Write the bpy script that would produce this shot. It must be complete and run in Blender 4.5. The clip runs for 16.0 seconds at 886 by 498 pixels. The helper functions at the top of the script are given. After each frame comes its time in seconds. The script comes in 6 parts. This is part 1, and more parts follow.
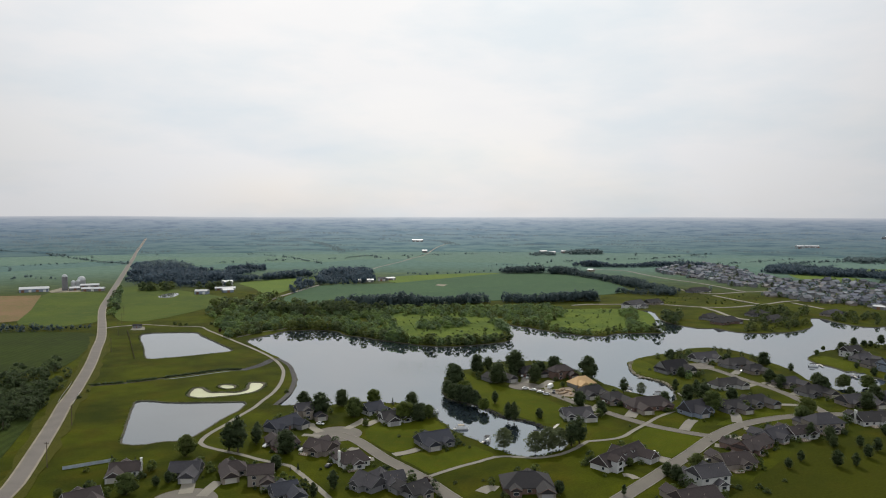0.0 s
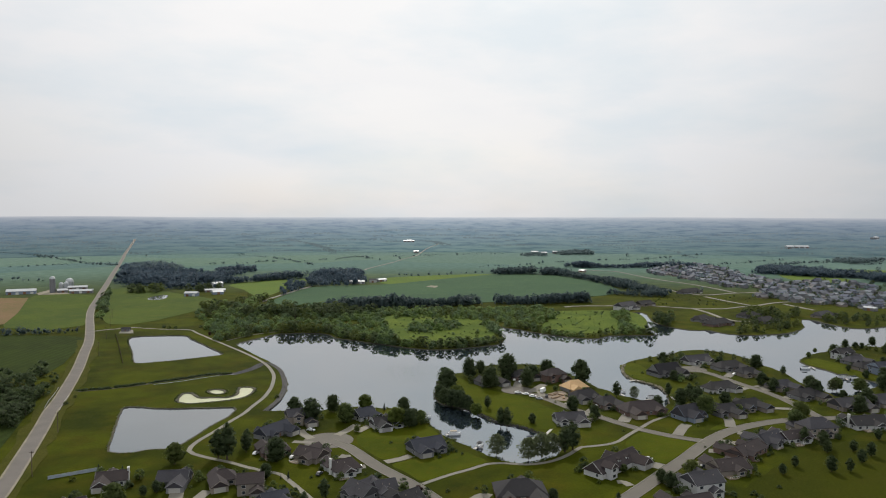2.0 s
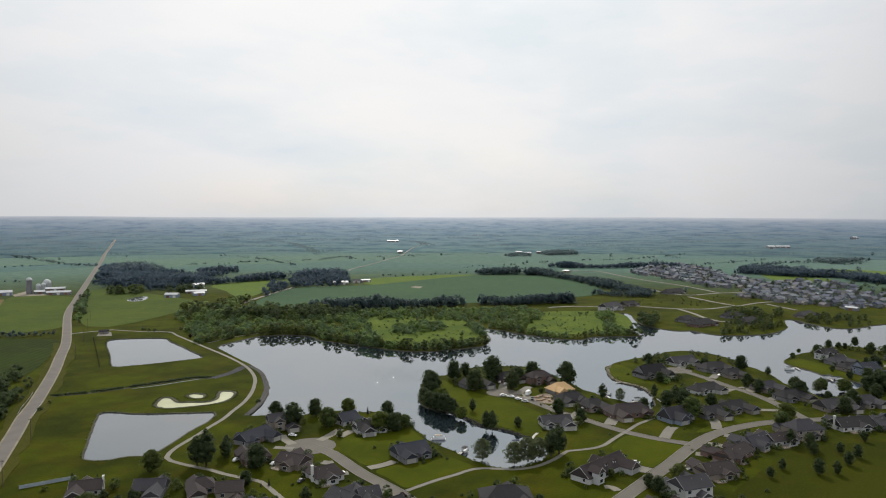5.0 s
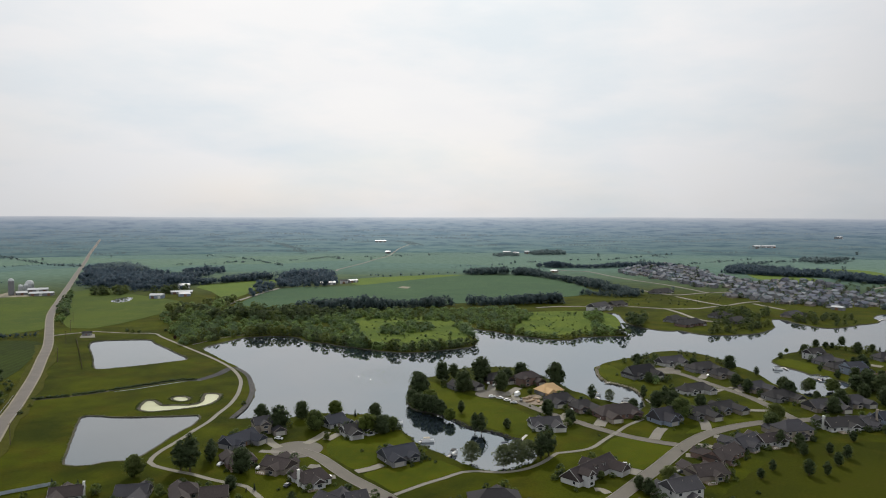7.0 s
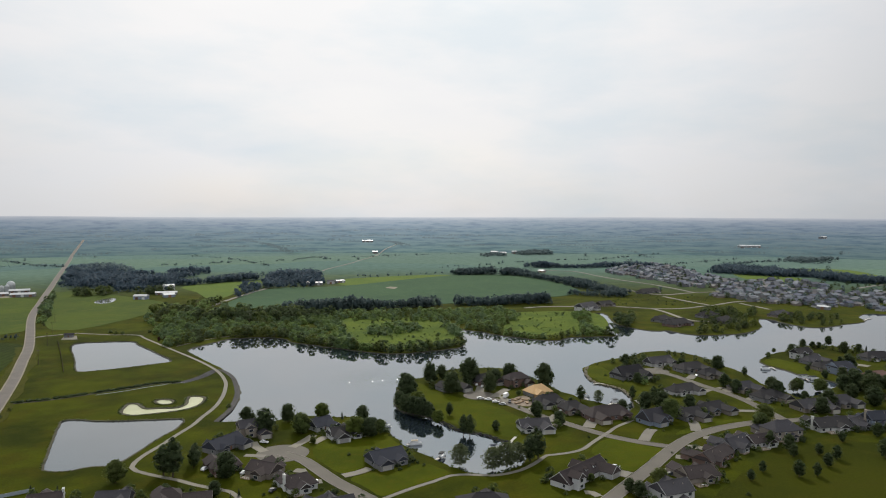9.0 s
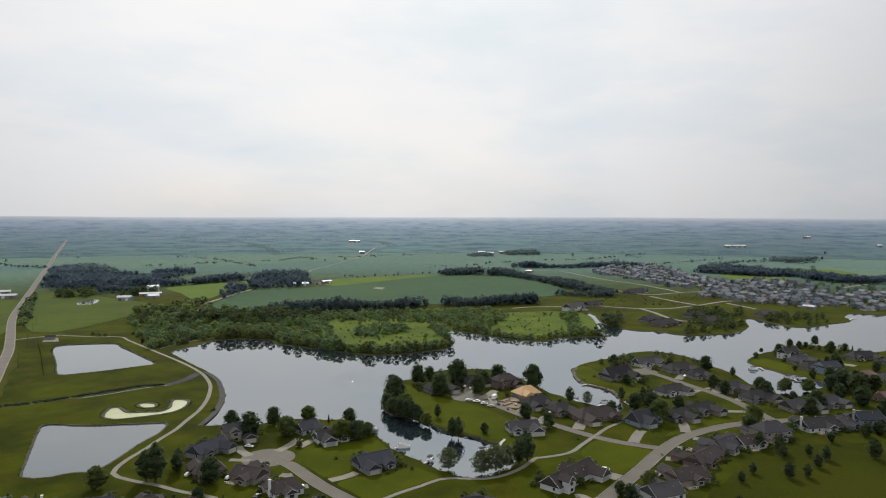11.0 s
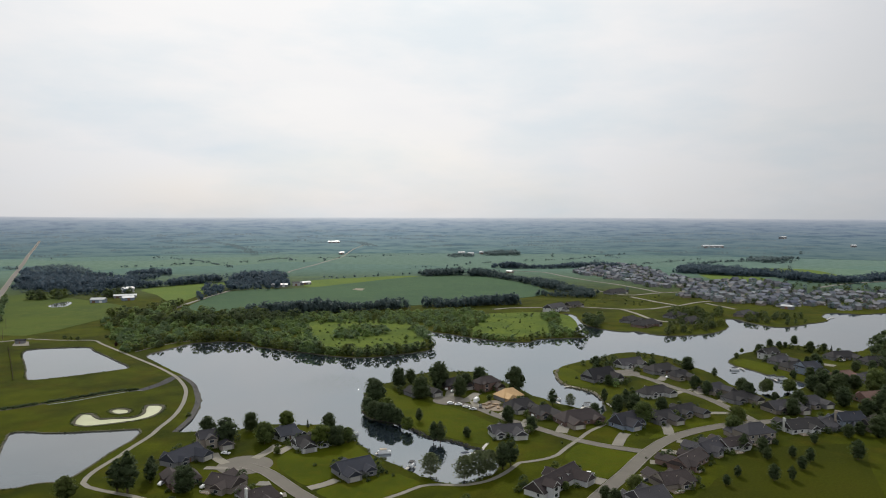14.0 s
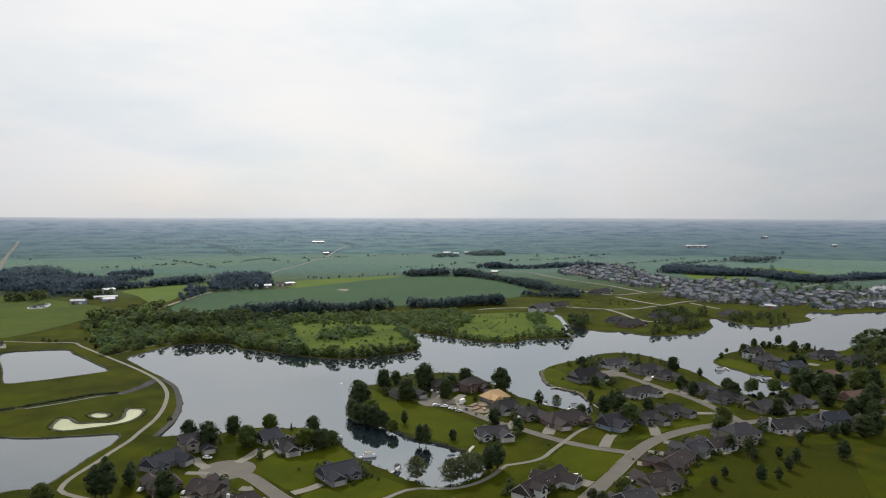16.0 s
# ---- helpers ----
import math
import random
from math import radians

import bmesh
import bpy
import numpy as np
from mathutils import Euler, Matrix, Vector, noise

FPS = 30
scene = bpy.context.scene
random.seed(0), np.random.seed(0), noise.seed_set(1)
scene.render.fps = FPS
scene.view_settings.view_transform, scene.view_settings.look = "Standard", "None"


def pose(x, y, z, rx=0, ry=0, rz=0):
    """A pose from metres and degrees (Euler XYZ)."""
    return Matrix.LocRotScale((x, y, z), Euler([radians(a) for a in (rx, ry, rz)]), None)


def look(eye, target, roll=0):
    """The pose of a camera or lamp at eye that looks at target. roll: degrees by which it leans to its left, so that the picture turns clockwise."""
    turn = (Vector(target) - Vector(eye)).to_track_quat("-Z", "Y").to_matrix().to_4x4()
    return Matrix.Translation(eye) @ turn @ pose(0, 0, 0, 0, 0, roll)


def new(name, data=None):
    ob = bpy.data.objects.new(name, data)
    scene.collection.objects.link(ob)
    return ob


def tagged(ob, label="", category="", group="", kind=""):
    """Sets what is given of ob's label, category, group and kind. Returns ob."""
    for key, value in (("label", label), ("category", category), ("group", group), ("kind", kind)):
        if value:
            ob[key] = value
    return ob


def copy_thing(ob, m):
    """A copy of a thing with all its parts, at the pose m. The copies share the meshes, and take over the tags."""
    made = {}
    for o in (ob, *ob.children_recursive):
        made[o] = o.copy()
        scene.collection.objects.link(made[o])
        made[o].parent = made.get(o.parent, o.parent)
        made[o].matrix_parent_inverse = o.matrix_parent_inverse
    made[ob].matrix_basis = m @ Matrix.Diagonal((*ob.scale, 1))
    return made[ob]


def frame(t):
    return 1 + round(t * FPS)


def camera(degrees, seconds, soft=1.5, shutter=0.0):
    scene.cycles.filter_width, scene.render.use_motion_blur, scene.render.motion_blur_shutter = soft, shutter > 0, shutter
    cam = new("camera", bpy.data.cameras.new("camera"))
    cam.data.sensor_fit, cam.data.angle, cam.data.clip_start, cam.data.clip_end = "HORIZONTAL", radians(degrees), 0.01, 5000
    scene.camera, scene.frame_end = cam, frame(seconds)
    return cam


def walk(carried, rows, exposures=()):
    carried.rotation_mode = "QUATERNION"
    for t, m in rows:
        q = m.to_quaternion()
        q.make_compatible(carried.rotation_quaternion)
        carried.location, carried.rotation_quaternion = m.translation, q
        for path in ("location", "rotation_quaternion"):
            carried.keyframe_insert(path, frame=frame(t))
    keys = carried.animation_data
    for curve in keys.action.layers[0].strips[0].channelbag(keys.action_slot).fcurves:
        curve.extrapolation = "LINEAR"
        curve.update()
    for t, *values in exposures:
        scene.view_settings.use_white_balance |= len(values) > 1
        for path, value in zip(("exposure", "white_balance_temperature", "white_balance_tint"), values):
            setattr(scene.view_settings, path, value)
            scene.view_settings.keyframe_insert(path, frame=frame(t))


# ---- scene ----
cam = camera(64.28, 16.0, 1.05)
# seconds, x, y, z, pitch, roll, yaw of the drone
PATH = [
    (0.0, 0.00, 0.00, 120.00, -2.688, -0.107, -0.000),
    (0.5, -0.21, 0.95, 120.85, -2.692, -0.095, -0.171),
    (1.0, -0.35, 1.93, 121.47, -2.695, -0.090, -0.345),
    (1.5, -0.42, 2.93, 121.91, -2.696, -0.089, -0.524),
    (2.0, -0.46, 3.96, 122.22, -2.697, -0.092, -0.711),
    (2.5, -0.48, 5.01, 122.42, -2.697, -0.095, -0.905),
    (3.0, -0.48, 6.07, 122.55, -2.697, -0.100, -1.108),
    (3.5, -0.48, 7.13, 122.62, -2.697, -0.104, -1.319),
    (4.0, -0.49, 8.21, 122.66, -2.697, -0.108, -1.539),
    (4.5, -0.49, 9.30, 122.68, -2.697, -0.111, -1.767),
    (5.0, -0.51, 10.40, 122.68, -2.697, -0.113, -2.002),
    (5.5, -0.53, 11.50, 122.67, -2.697, -0.115, -2.243),
    (6.0, -0.56, 12.62, 122.67, -2.698, -0.115, -2.490),
    (6.5, -0.60, 13.74, 122.66, -2.698, -0.115, -2.741),
    (7.0, -0.64, 14.87, 122.65, -2.699, -0.115, -2.996),
    (7.5, -0.69, 16.02, 122.65, -2.700, -0.114, -3.254),
    (8.0, -0.74, 17.17, 122.65, -2.701, -0.113, -3.514),
    (8.5, -0.79, 18.33, 122.66, -2.701, -0.113, -3.775),
    (9.0, -0.84, 19.50, 122.66, -2.702, -0.112, -4.037),
    (9.5, -0.89, 20.67, 122.67, -2.701, -0.112, -4.299),
    (10.0, -0.94, 21.86, 122.68, -2.700, -0.112, -4.562),
    (10.5, -0.99, 23.04, 122.69, -2.698, -0.112, -4.825),
    (11.0, -1.04, 24.23, 122.71, -2.696, -0.112, -5.089),
    (11.5, -1.08, 25.42, 122.72, -2.692, -0.113, -5.354),
    (12.0, -1.13, 26.61, 122.74, -2.687, -0.113, -5.621),
    (12.5, -1.17, 27.79, 122.76, -2.681, -0.113, -5.891),
    (13.0, -1.21, 28.95, 122.79, -2.675, -0.113, -6.165),
    (13.5, -1.24, 30.11, 122.82, -2.668, -0.112, -6.444),
    (14.0, -1.27, 31.24, 122.85, -2.661, -0.111, -6.730),
    (14.5, -1.29, 32.35, 122.87, -2.655, -0.110, -7.023),
    (15.0, -1.29, 33.43, 122.88, -2.650, -0.108, -7.327),
    (15.5, -1.27, 34.48, 122.87, -2.647, -0.107, -7.641),
    (16.0, -1.22, 35.50, 122.83, -2.649, -0.107, -7.968),
]
walk(cam, [(t, pose(x, y, z, 90 + pitch, roll, yaw)) for t, x, y, z, pitch, roll, yaw in PATH])

# ---- light ----
SUN_EL, SUN_AZ = radians(38), radians(-2)      # azimuth from +y towards +x
SKY_A, SKY_B = (0.83, 0.885, 0.925), (0.955, 0.95, 0.955)


def nodes_of(owner):
    owner.use_nodes = True
    tree = owner.node_tree
    tree.nodes.clear()
    return tree


def node(tree, kind, at=None, **inputs):
    n = tree.nodes.new(kind)
    for key, value in inputs.items():
        n.inputs[key.replace("_", " ")].default_value = value
    return n


def ramp(tree, stops, source):
    r = tree.nodes.new("ShaderNodeValToRGB")
    while len(r.color_ramp.elements) < len(stops):
        r.color_ramp.elements.new(0.5)
    for e, (pos, col) in zip(r.color_ramp.elements, stops):
        e.position, e.color = pos, (*col, 1)
    tree.links.new(source, r.inputs[0])
    return r.outputs[0]


def mix(tree, fac, a, b, blend="MIX"):
    m = tree.nodes.new("ShaderNodeMix")
    m.data_type, m.blend_type = "RGBA", blend
    for slot, value in ((0, fac), (6, a), (7, b)):
        if isinstance(value, (int, float)):
            m.inputs[slot].default_value = value
        elif isinstance(value, tuple):
            m.inputs[slot].default_value = (*value, 1)
        else:
            tree.links.new(value, m.inputs[slot])
    return m.outputs[2]


def noise_of(tree, vector, scale, detail=4.0, rough=0.55):
    n = node(tree, "ShaderNodeTexNoise", Scale=scale, Detail=detail, Roughness=rough)
    tree.links.new(vector, n.inputs["Vector"])
    return n.outputs["Fac"]


world = bpy.data.worlds.new("sky")
scene.world = world
wt = nodes_of(world)
sky = wt.nodes.new("ShaderNodeTexSky")
sky.sky_type, sky.sun_disc = "NISHITA", False
sky.sun_elevation, sky.sun_rotation = SUN_EL, SUN_AZ
sky.air_density, sky.dust_density, sky.ozone_density = 1.0, 3.0, 1.0
coord = wt.nodes.new("ShaderNodeTexCoord")
stretch = wt.nodes.new("ShaderNodeMapping")
stretch.inputs["Scale"].default_value = (1.0, 1.0, 3.2)
wt.links.new(coord.outputs["Generated"], stretch.inputs["Vector"])
cloud = noise_of(wt, stretch.outputs[0], 2.3, 5.0, 0.5)
cloud = ramp(wt, [(0.36, (0.85, 0.85, 0.85)), (0.58, (1, 1, 1))], cloud)
veil_tone = noise_of(wt, stretch.outputs[0], 3.1, 5.0, 0.55)
veil = ramp(wt, [(0.36, SKY_A), (0.56, SKY_B)], veil_tone)
thin = mix(wt, 1.0, sky.outputs[0], (0.085, 0.085, 0.085), "MULTIPLY")
toward = wt.nodes.new("ShaderNodeVectorMath")
toward.operation = "DOT_PRODUCT"
wt.links.new(coord.outputs["Generated"], toward.inputs[0])
toward.inputs[1].default_value = (math.sin(SUN_AZ) * math.cos(SUN_EL), math.cos(SUN_AZ) * math.cos(SUN_EL), math.sin(SUN_EL))
# thin cloud is brightest round the veiled sun, dims to the sides and overhead, and is raised again behind the camera to
# fill shaded fronts
glow = ramp(wt, [(0.0, (1.0, 1.02, 1.05)), (0.3, (0.9, 0.92, 0.95)), (0.6, (0.56, 0.575, 0.6)), (0.71, (0.69, 0.7, 0.715)), (0.81, (0.86, 0.865, 0.875)), (0.93, (0.99, 0.99, 0.985)), (1.0, (1.2, 1.18, 1.12))],
            toward.outputs["Value"])
veil = mix(wt, 1.0, veil, glow, "MULTIPLY")
over = mix(wt, cloud, thin, veil)
bg = node(wt, "ShaderNodeBackground", Strength=1.0)
wt.links.new(over, bg.inputs[0])
wo = wt.nodes.new("ShaderNodeOutputWorld")
wt.links.new(bg.outputs[0], wo.inputs[0])

sun = new("sun", bpy.data.lights.new("sun", "SUN"))
sun.data.energy, sun.data.angle, sun.data.color = 2.45, radians(3), (1.0, 0.95, 0.86)
sun.matrix_world = look((0, 0, 300), (-math.sin(SUN_AZ) * math.cos(SUN_EL) * 100, -math.cos(SUN_AZ) * math.cos(SUN_EL) * 100,
                                      300 - math.sin(SUN_EL) * 100))
scene.view_settings.exposure = 0.0


# ---- materials ----
def material(name, colour, rough=0.8, grain=0.0, spots=0.25, scale=1.0, vary=0.0, bump=0.0, metal=0.0, spec=0.3, second=None):
    """A painted, woven or mineral surface: broad blotches, fine grain, a difference from piece to piece."""
    m = bpy.data.materials.new(name)
    t = nodes_of(m)
    where = t.nodes.new("ShaderNodeNewGeometry").outputs["Position"]
    broad = noise_of(t, where, 0.09 * scale, 3)
    fine = noise_of(t, where, 2.2 * scale, 5)
    c2 = second or tuple(v * (1 - spots) for v in colour)
    col = mix(t, ramp(t, [(0.35, (0, 0, 0)), (0.65, (1, 1, 1))], broad), colour, c2)
    dark = ramp(t, [(0.3, (1 - grain,) * 3), (0.7, (1 + grain,) * 3)], fine)
    col = mix(t, 1.0, col, dark, "MULTIPLY")
    if vary:
        rnd = t.nodes.new("ShaderNodeObjectInfo").outputs["Random"]
        col = mix(t, 1.0, col, ramp(t, [(0, (1 - vary, 1 - vary, 1 - vary * 0.8)), (1, (1 + vary, 1 + vary * 0.9, 1 + vary * 0.5))], rnd), "MULTIPLY")
    b = node(t, "ShaderNodeBsdfPrincipled", Roughness=rough, Metallic=metal)
    b.inputs["Specular IOR Level"].default_value = spec
    t.links.new(col, b.inputs["Base Color"])
    if bump:
        bn = node(t, "ShaderNodeBump", Strength=bump, Distance=0.1)
        t.links.new(fine, bn.inputs["Height"])
        t.links.new(bn.outputs[0], b.inputs["Normal"])
    out = t.nodes.new("ShaderNodeOutputMaterial")
    t.links.new(b.outputs[0], out.inputs[0])
    return m


def grass_material(name, a, b, c, scale=1.0, stripes=0.0):
    """Mown or wild grass: three tones in patches of two sizes, fine tufts, and mowing lines where there are any."""
    m = bpy.data.materials.new(name)
    t = nodes_of(m)
    where = t.nodes.new("ShaderNodeNewGeometry").outputs["Position"]
    big = noise_of(t, where, 0.012 * scale, 4)
    mid = noise_of(t, where, 0.07 * scale, 4)
    fine = noise_of(t, where, 0.9 * scale, 6, 0.7)
    col = mix(t, ramp(t, [(0.38, (0, 0, 0)), (0.62, (1, 1, 1))], big), a, b)
    col = mix(t, ramp(t, [(0.5, (0, 0, 0)), (0.68, (0.7, 0.7, 0.7))], mid), col, c)
    col = mix(t, 1.0, col, ramp(t, [(0.28, (0.62, 0.66, 0.6)), (0.72, (1.36, 1.3, 1.3))], fine), "MULTIPLY")
    if stripes:
        w = node(t, "ShaderNodeTexWave", Scale=0.05, Distortion=1.5, Detail=2.0)
        t.links.new(where, w.inputs["Vector"])
        col = mix(t, 1.0, col, ramp(t, [(0.2, (1 - stripes,) * 3), (0.8, (1 + stripes,) * 3)], w.outputs["Fac"]), "MULTIPLY")
    s = node(t, "ShaderNodeBsdfPrincipled", Roughness=0.9)
    s.inputs["Specular IOR Level"].default_value = 0.02
    # blades catch the light at a low angle
    s.inputs["Sheen Weight"].default_value, s.inputs["Sheen Roughness"].default_value = 0.034, 0.3
    s.inputs["Sheen Tint"].default_value = (0.88, 0.95, 0.36, 1)
    t.links.new(col, s.inputs["Base Color"])
    bn = node(t, "ShaderNodeBump", Strength=0.4, Distance=0.3)
    t.links.new(fine, bn.inputs["Height"])
    t.links.new(bn.outputs[0], s.inputs["Normal"])
    out = t.nodes.new("ShaderNodeOutputMaterial")
    t.links.new(s.outputs[0], out.inputs[0])
    return m


def leaf_material(name, colour, warm, spread=0.25, thin=0.6, tuft=0.55):
    m = bpy.data.materials.new(name)
    t = nodes_of(m)
    geo = t.nodes.new("ShaderNodeNewGeometry")
    isl = geo.outputs["Random Per Island"]
    rnd = t.nodes.new("ShaderNodeObjectInfo").outputs["Random"]
    col = mix(t, isl, tuple(v * (1 - spread) for v in colour), tuple(v * (1 + spread) for v in colour))
    col = mix(t, ramp(t, [(0.45, (0, 0, 0)), (1, (0.8, 0.8, 0.8))], rnd), col, warm)
    fine = noise_of(t, geo.outputs["Position"], 1.4, 3)
    col = mix(t, 1.0, col, ramp(t, [(0.3, (0.75,) * 3), (0.7, (1.25,) * 3)], fine), "MULTIPLY")
    s = node(t, "ShaderNodeBsdfPrincipled", Roughness=0.65)
    s.inputs["Specular IOR Level"].default_value = 0.1
    t.links.new(col, s.inputs["Base Color"])
    leafy = noise_of(t, geo.outputs["Position"], 1.9, 3)
    bn = node(t, "ShaderNodeBump", Strength=0.9, Distance=tuft)
    t.links.new(leafy, bn.inputs["Height"])
    t.links.new(bn.outputs[0], s.inputs["Normal"])
    tr = t.nodes.new("ShaderNodeBsdfTranslucent")
    t.links.new(col, tr.inputs[0])
    mx = t.nodes.new("ShaderNodeMixShader")
    mx.inputs[0].default_value = thin
    t.links.new(s.outputs[0], mx.inputs[1])
    t.links.new(tr.outputs[0], mx.inputs[2])
    out = t.nodes.new("ShaderNodeOutputMaterial")
    t.links.new(mx.outputs[0], out.inputs[0])
    return m


def water_material(name, deep, rough, ripple, ior=1.33, glint_spot=None):
    m = bpy.data.materials.new(name)
    t = nodes_of(m)
    where = t.nodes.new("ShaderNodeNewGeometry").outputs["Position"]
    s = node(t, "ShaderNodeBsdfPrincipled", Roughness=rough, IOR=ior)
    col = mix(t, noise_of(t, where, 0.03, 4), tuple(v * 0.8 for v in deep), tuple(v * 1.2 for v in deep))
    t.links.new(col, s.inputs["Base Color"])
    # an added coat strengthens the lake's sky reflection, and the specular tint turns it bluish
    s.inputs["Coat Weight"].default_value, s.inputs["Coat IOR"].default_value, s.inputs["Coat Roughness"].default_value = 0.14 if glint_spot else 0.0, 3.0, rough
    s.inputs["Specular Tint"].default_value = (0.86, 0.945, 1.0, 1)
    small = noise_of(t, where, 1.3, 3)
    broad = noise_of(t, where, 0.018, 4)
    calm = ramp(t, [(0.35, (0.25,) * 3), (0.65, (1, 1, 1))], broad)
    wave = mix(t, 1.0, small, calm, "MULTIPLY")
    bn = node(t, "ShaderNodeBump", Strength=ripple, Distance=0.12)
    t.links.new(wave, bn.inputs["Height"])
    if glint_spot:
        # steep ripples added in one patch, placed to glint where the camera sees the sun's glitter
        x, y, r = glint_spot
        away = t.nodes.new("ShaderNodeVectorMath")
        away.operation = "DISTANCE"
        t.links.new(where, away.inputs[0])
        away.inputs[1].default_value = (x, y, -0.6)
        near = t.nodes.new("ShaderNodeMapRange")
        near.inputs["From Min"].default_value, near.inputs["From Max"].default_value = r, 0.0
        t.links.new(away.outputs["Value"], near.inputs["Value"])
        blotch = mix(t, 1.0, ramp(t, [(0.57, (0, 0, 0)), (0.64, (1, 1, 1))], noise_of(t, where, 0.6, 4, 0.65)), near.outputs[0], "MULTIPLY")
        chop = mix(t, 1.0, noise_of(t, where, 1.7, 2), blotch, "MULTIPLY")
        b2 = node(t, "ShaderNodeBump", Strength=0.9, Distance=0.13)
        t.links.new(chop, b2.inputs["Height"])
        t.links.new(bn.outputs[0], b2.inputs["Normal"])
        bn = b2
    t.links.new(bn.outputs[0], s.inputs["Normal"])
    out = t.nodes.new("ShaderNodeOutputMaterial")
    t.links.new(s.outputs[0], out.inputs[0])
    return m


def country_material(name):
    """Open farmland: quilted fields of grass, maize and beans, with wild tufts, and haze painted in with distance."""
    m = bpy.data.materials.new(name)
    t = nodes_of(m)
    where = t.nodes.new("ShaderNodeNewGeometry").outputs["Position"]
    turn = t.nodes.new("ShaderNodeMapping")
    turn.inputs["Rotation"].default_value = (0, 0, 0.37)
    turn.inputs["Scale"].default_value = (0.0016, 0.0028, 0.0)
    t.links.new(where, turn.inputs["Vector"])
    v = node(t, "ShaderNodeTexVoronoi", Scale=1.0, Randomness=0.75)
    v.distance = "CHEBYCHEV"
    t.links.new(turn.outputs[0], v.inputs["Vector"])
    sep = t.nodes.new("ShaderNodeSeparateColor")
    t.links.new(v.outputs["Color"], sep.inputs[0])
    # field tones carry a haze blue in their base colour
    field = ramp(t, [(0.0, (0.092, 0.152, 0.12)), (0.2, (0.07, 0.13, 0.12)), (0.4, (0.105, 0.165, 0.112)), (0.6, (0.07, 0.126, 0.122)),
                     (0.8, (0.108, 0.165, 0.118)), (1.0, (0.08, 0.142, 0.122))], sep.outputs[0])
    near = mix(t, ramp(t, [(0.4, (0, 0, 0)), (0.62, (1, 1, 1))], noise_of(t, where, 0.02, 4)), LAWN_A, LAWN_B)
    near = mix(t, ramp(t, [(0.5, (0, 0, 0)), (0.68, (0.6, 0.6, 0.6))], noise_of(t, where, 0.045, 3)), near, LAWN_DRY)
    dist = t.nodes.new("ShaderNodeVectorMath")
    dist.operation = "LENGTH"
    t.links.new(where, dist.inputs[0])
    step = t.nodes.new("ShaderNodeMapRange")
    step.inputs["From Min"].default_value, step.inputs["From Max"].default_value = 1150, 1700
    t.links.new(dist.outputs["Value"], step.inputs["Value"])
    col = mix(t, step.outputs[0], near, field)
    # past 1400 m the base colour mixes towards pale blue as air haze
    haze_mix = t.nodes.new("ShaderNodeMapRange")
    haze_mix.inputs["From Min"].default_value, haze_mix.inputs["From Max"].default_value, haze_mix.inputs["To Max"].default_value = 1400, 2400, 0.55
    t.links.new(dist.outputs["Value"], haze_mix.inputs["Value"])
    col = mix(t, haze_mix.outputs[0], col, (0.118, 0.182, 0.19))
    mid = noise_of(t, where, 0.06, 5)
    fine = noise_of(t, where, 0.9, 6, 0.7)
    col = mix(t, 1.0, col, ramp(t, [(0.3, (0.72, 0.78, 0.75)), (0.7, (1.22, 1.16, 1.15))], mid), "MULTIPLY")
    col = mix(t, 1.0, col, ramp(t, [(0.28, (0.66, 0.7, 0.64)), (0.72, (1.32, 1.27, 1.3))], fine), "MULTIPLY")
    s = node(t, "ShaderNodeBsdfPrincipled", Roughness=0.9)
    s.inputs["Specular IOR Level"].default_value = 0.02
    # blades catch the light at a low angle
    s.inputs["Sheen Weight"].default_value, s.inputs["Sheen Roughness"].default_value = 0.034, 0.3
    s.inputs["Sheen Tint"].default_value = (0.88, 0.95, 0.36, 1)
    t.links.new(col, s.inputs["Base Color"])
    bn = node(t, "ShaderNodeBump", Strength=0.4, Distance=0.3)
    t.links.new(fine, bn.inputs["Height"])
    t.links.new(bn.outputs[0], s.inputs["Normal"])
    out = t.nodes.new("ShaderNodeOutputMaterial")
    t.links.new(s.outputs[0], out.inputs[0])
    return m


LAWN_A, LAWN_B, LAWN_DRY = (0.047, 0.056, 0.002), (0.024, 0.031, 0.002), (0.052, 0.046, 0.003)
GRASS = country_material("grass and farmland, hazed far off")
MEADOW = grass_material("wild meadow", (0.1, 0.135, 0.022), (0.066, 0.1, 0.02), (0.048, 0.074, 0.02), 3.0)
LAWN_BRIGHT = grass_material("brighter lawn", (0.06, 0.073, 0.003), (0.042, 0.056, 0.003), (0.066, 0.065, 0.004), 3.0)
# lawn tone painted darker to match the view's dim lower right corner
DIM_LAWN = grass_material("corner-dimmed lawn", (0.036, 0.041, 0.002), (0.025, 0.031, 0.002), (0.039, 0.04, 0.003))
BEANS = grass_material("young bean rows", (0.026, 0.04, 0.009), (0.021, 0.032, 0.009), (0.034, 0.049, 0.01), 1.0, 0.12)
# maize tones carry extra blue for the haze over the field
CROP = grass_material("dark maize", (0.053, 0.097, 0.056), (0.046, 0.086, 0.053), (0.062, 0.106, 0.056), 0.6)
HAY_FRESH = grass_material("fresh-cut hay", (0.1, 0.145, 0.032), (0.085, 0.13, 0.034), (0.115, 0.145, 0.034))
HAY = grass_material("light hay", (0.066, 0.092, 0.019), (0.05, 0.075, 0.02), (0.08, 0.095, 0.022))
SOIL = grass_material("bare soil", (0.19, 0.12, 0.075), (0.15, 0.11, 0.06), (0.12, 0.12, 0.05))
ASPHALT = material("worn grey asphalt", (0.145, 0.128, 0.112), 0.9, 0.15, 0.15, 1.0, bump=0.1)
STREET = material("pale concrete street", (0.125, 0.112, 0.092), 0.85, 0.1, 0.12)
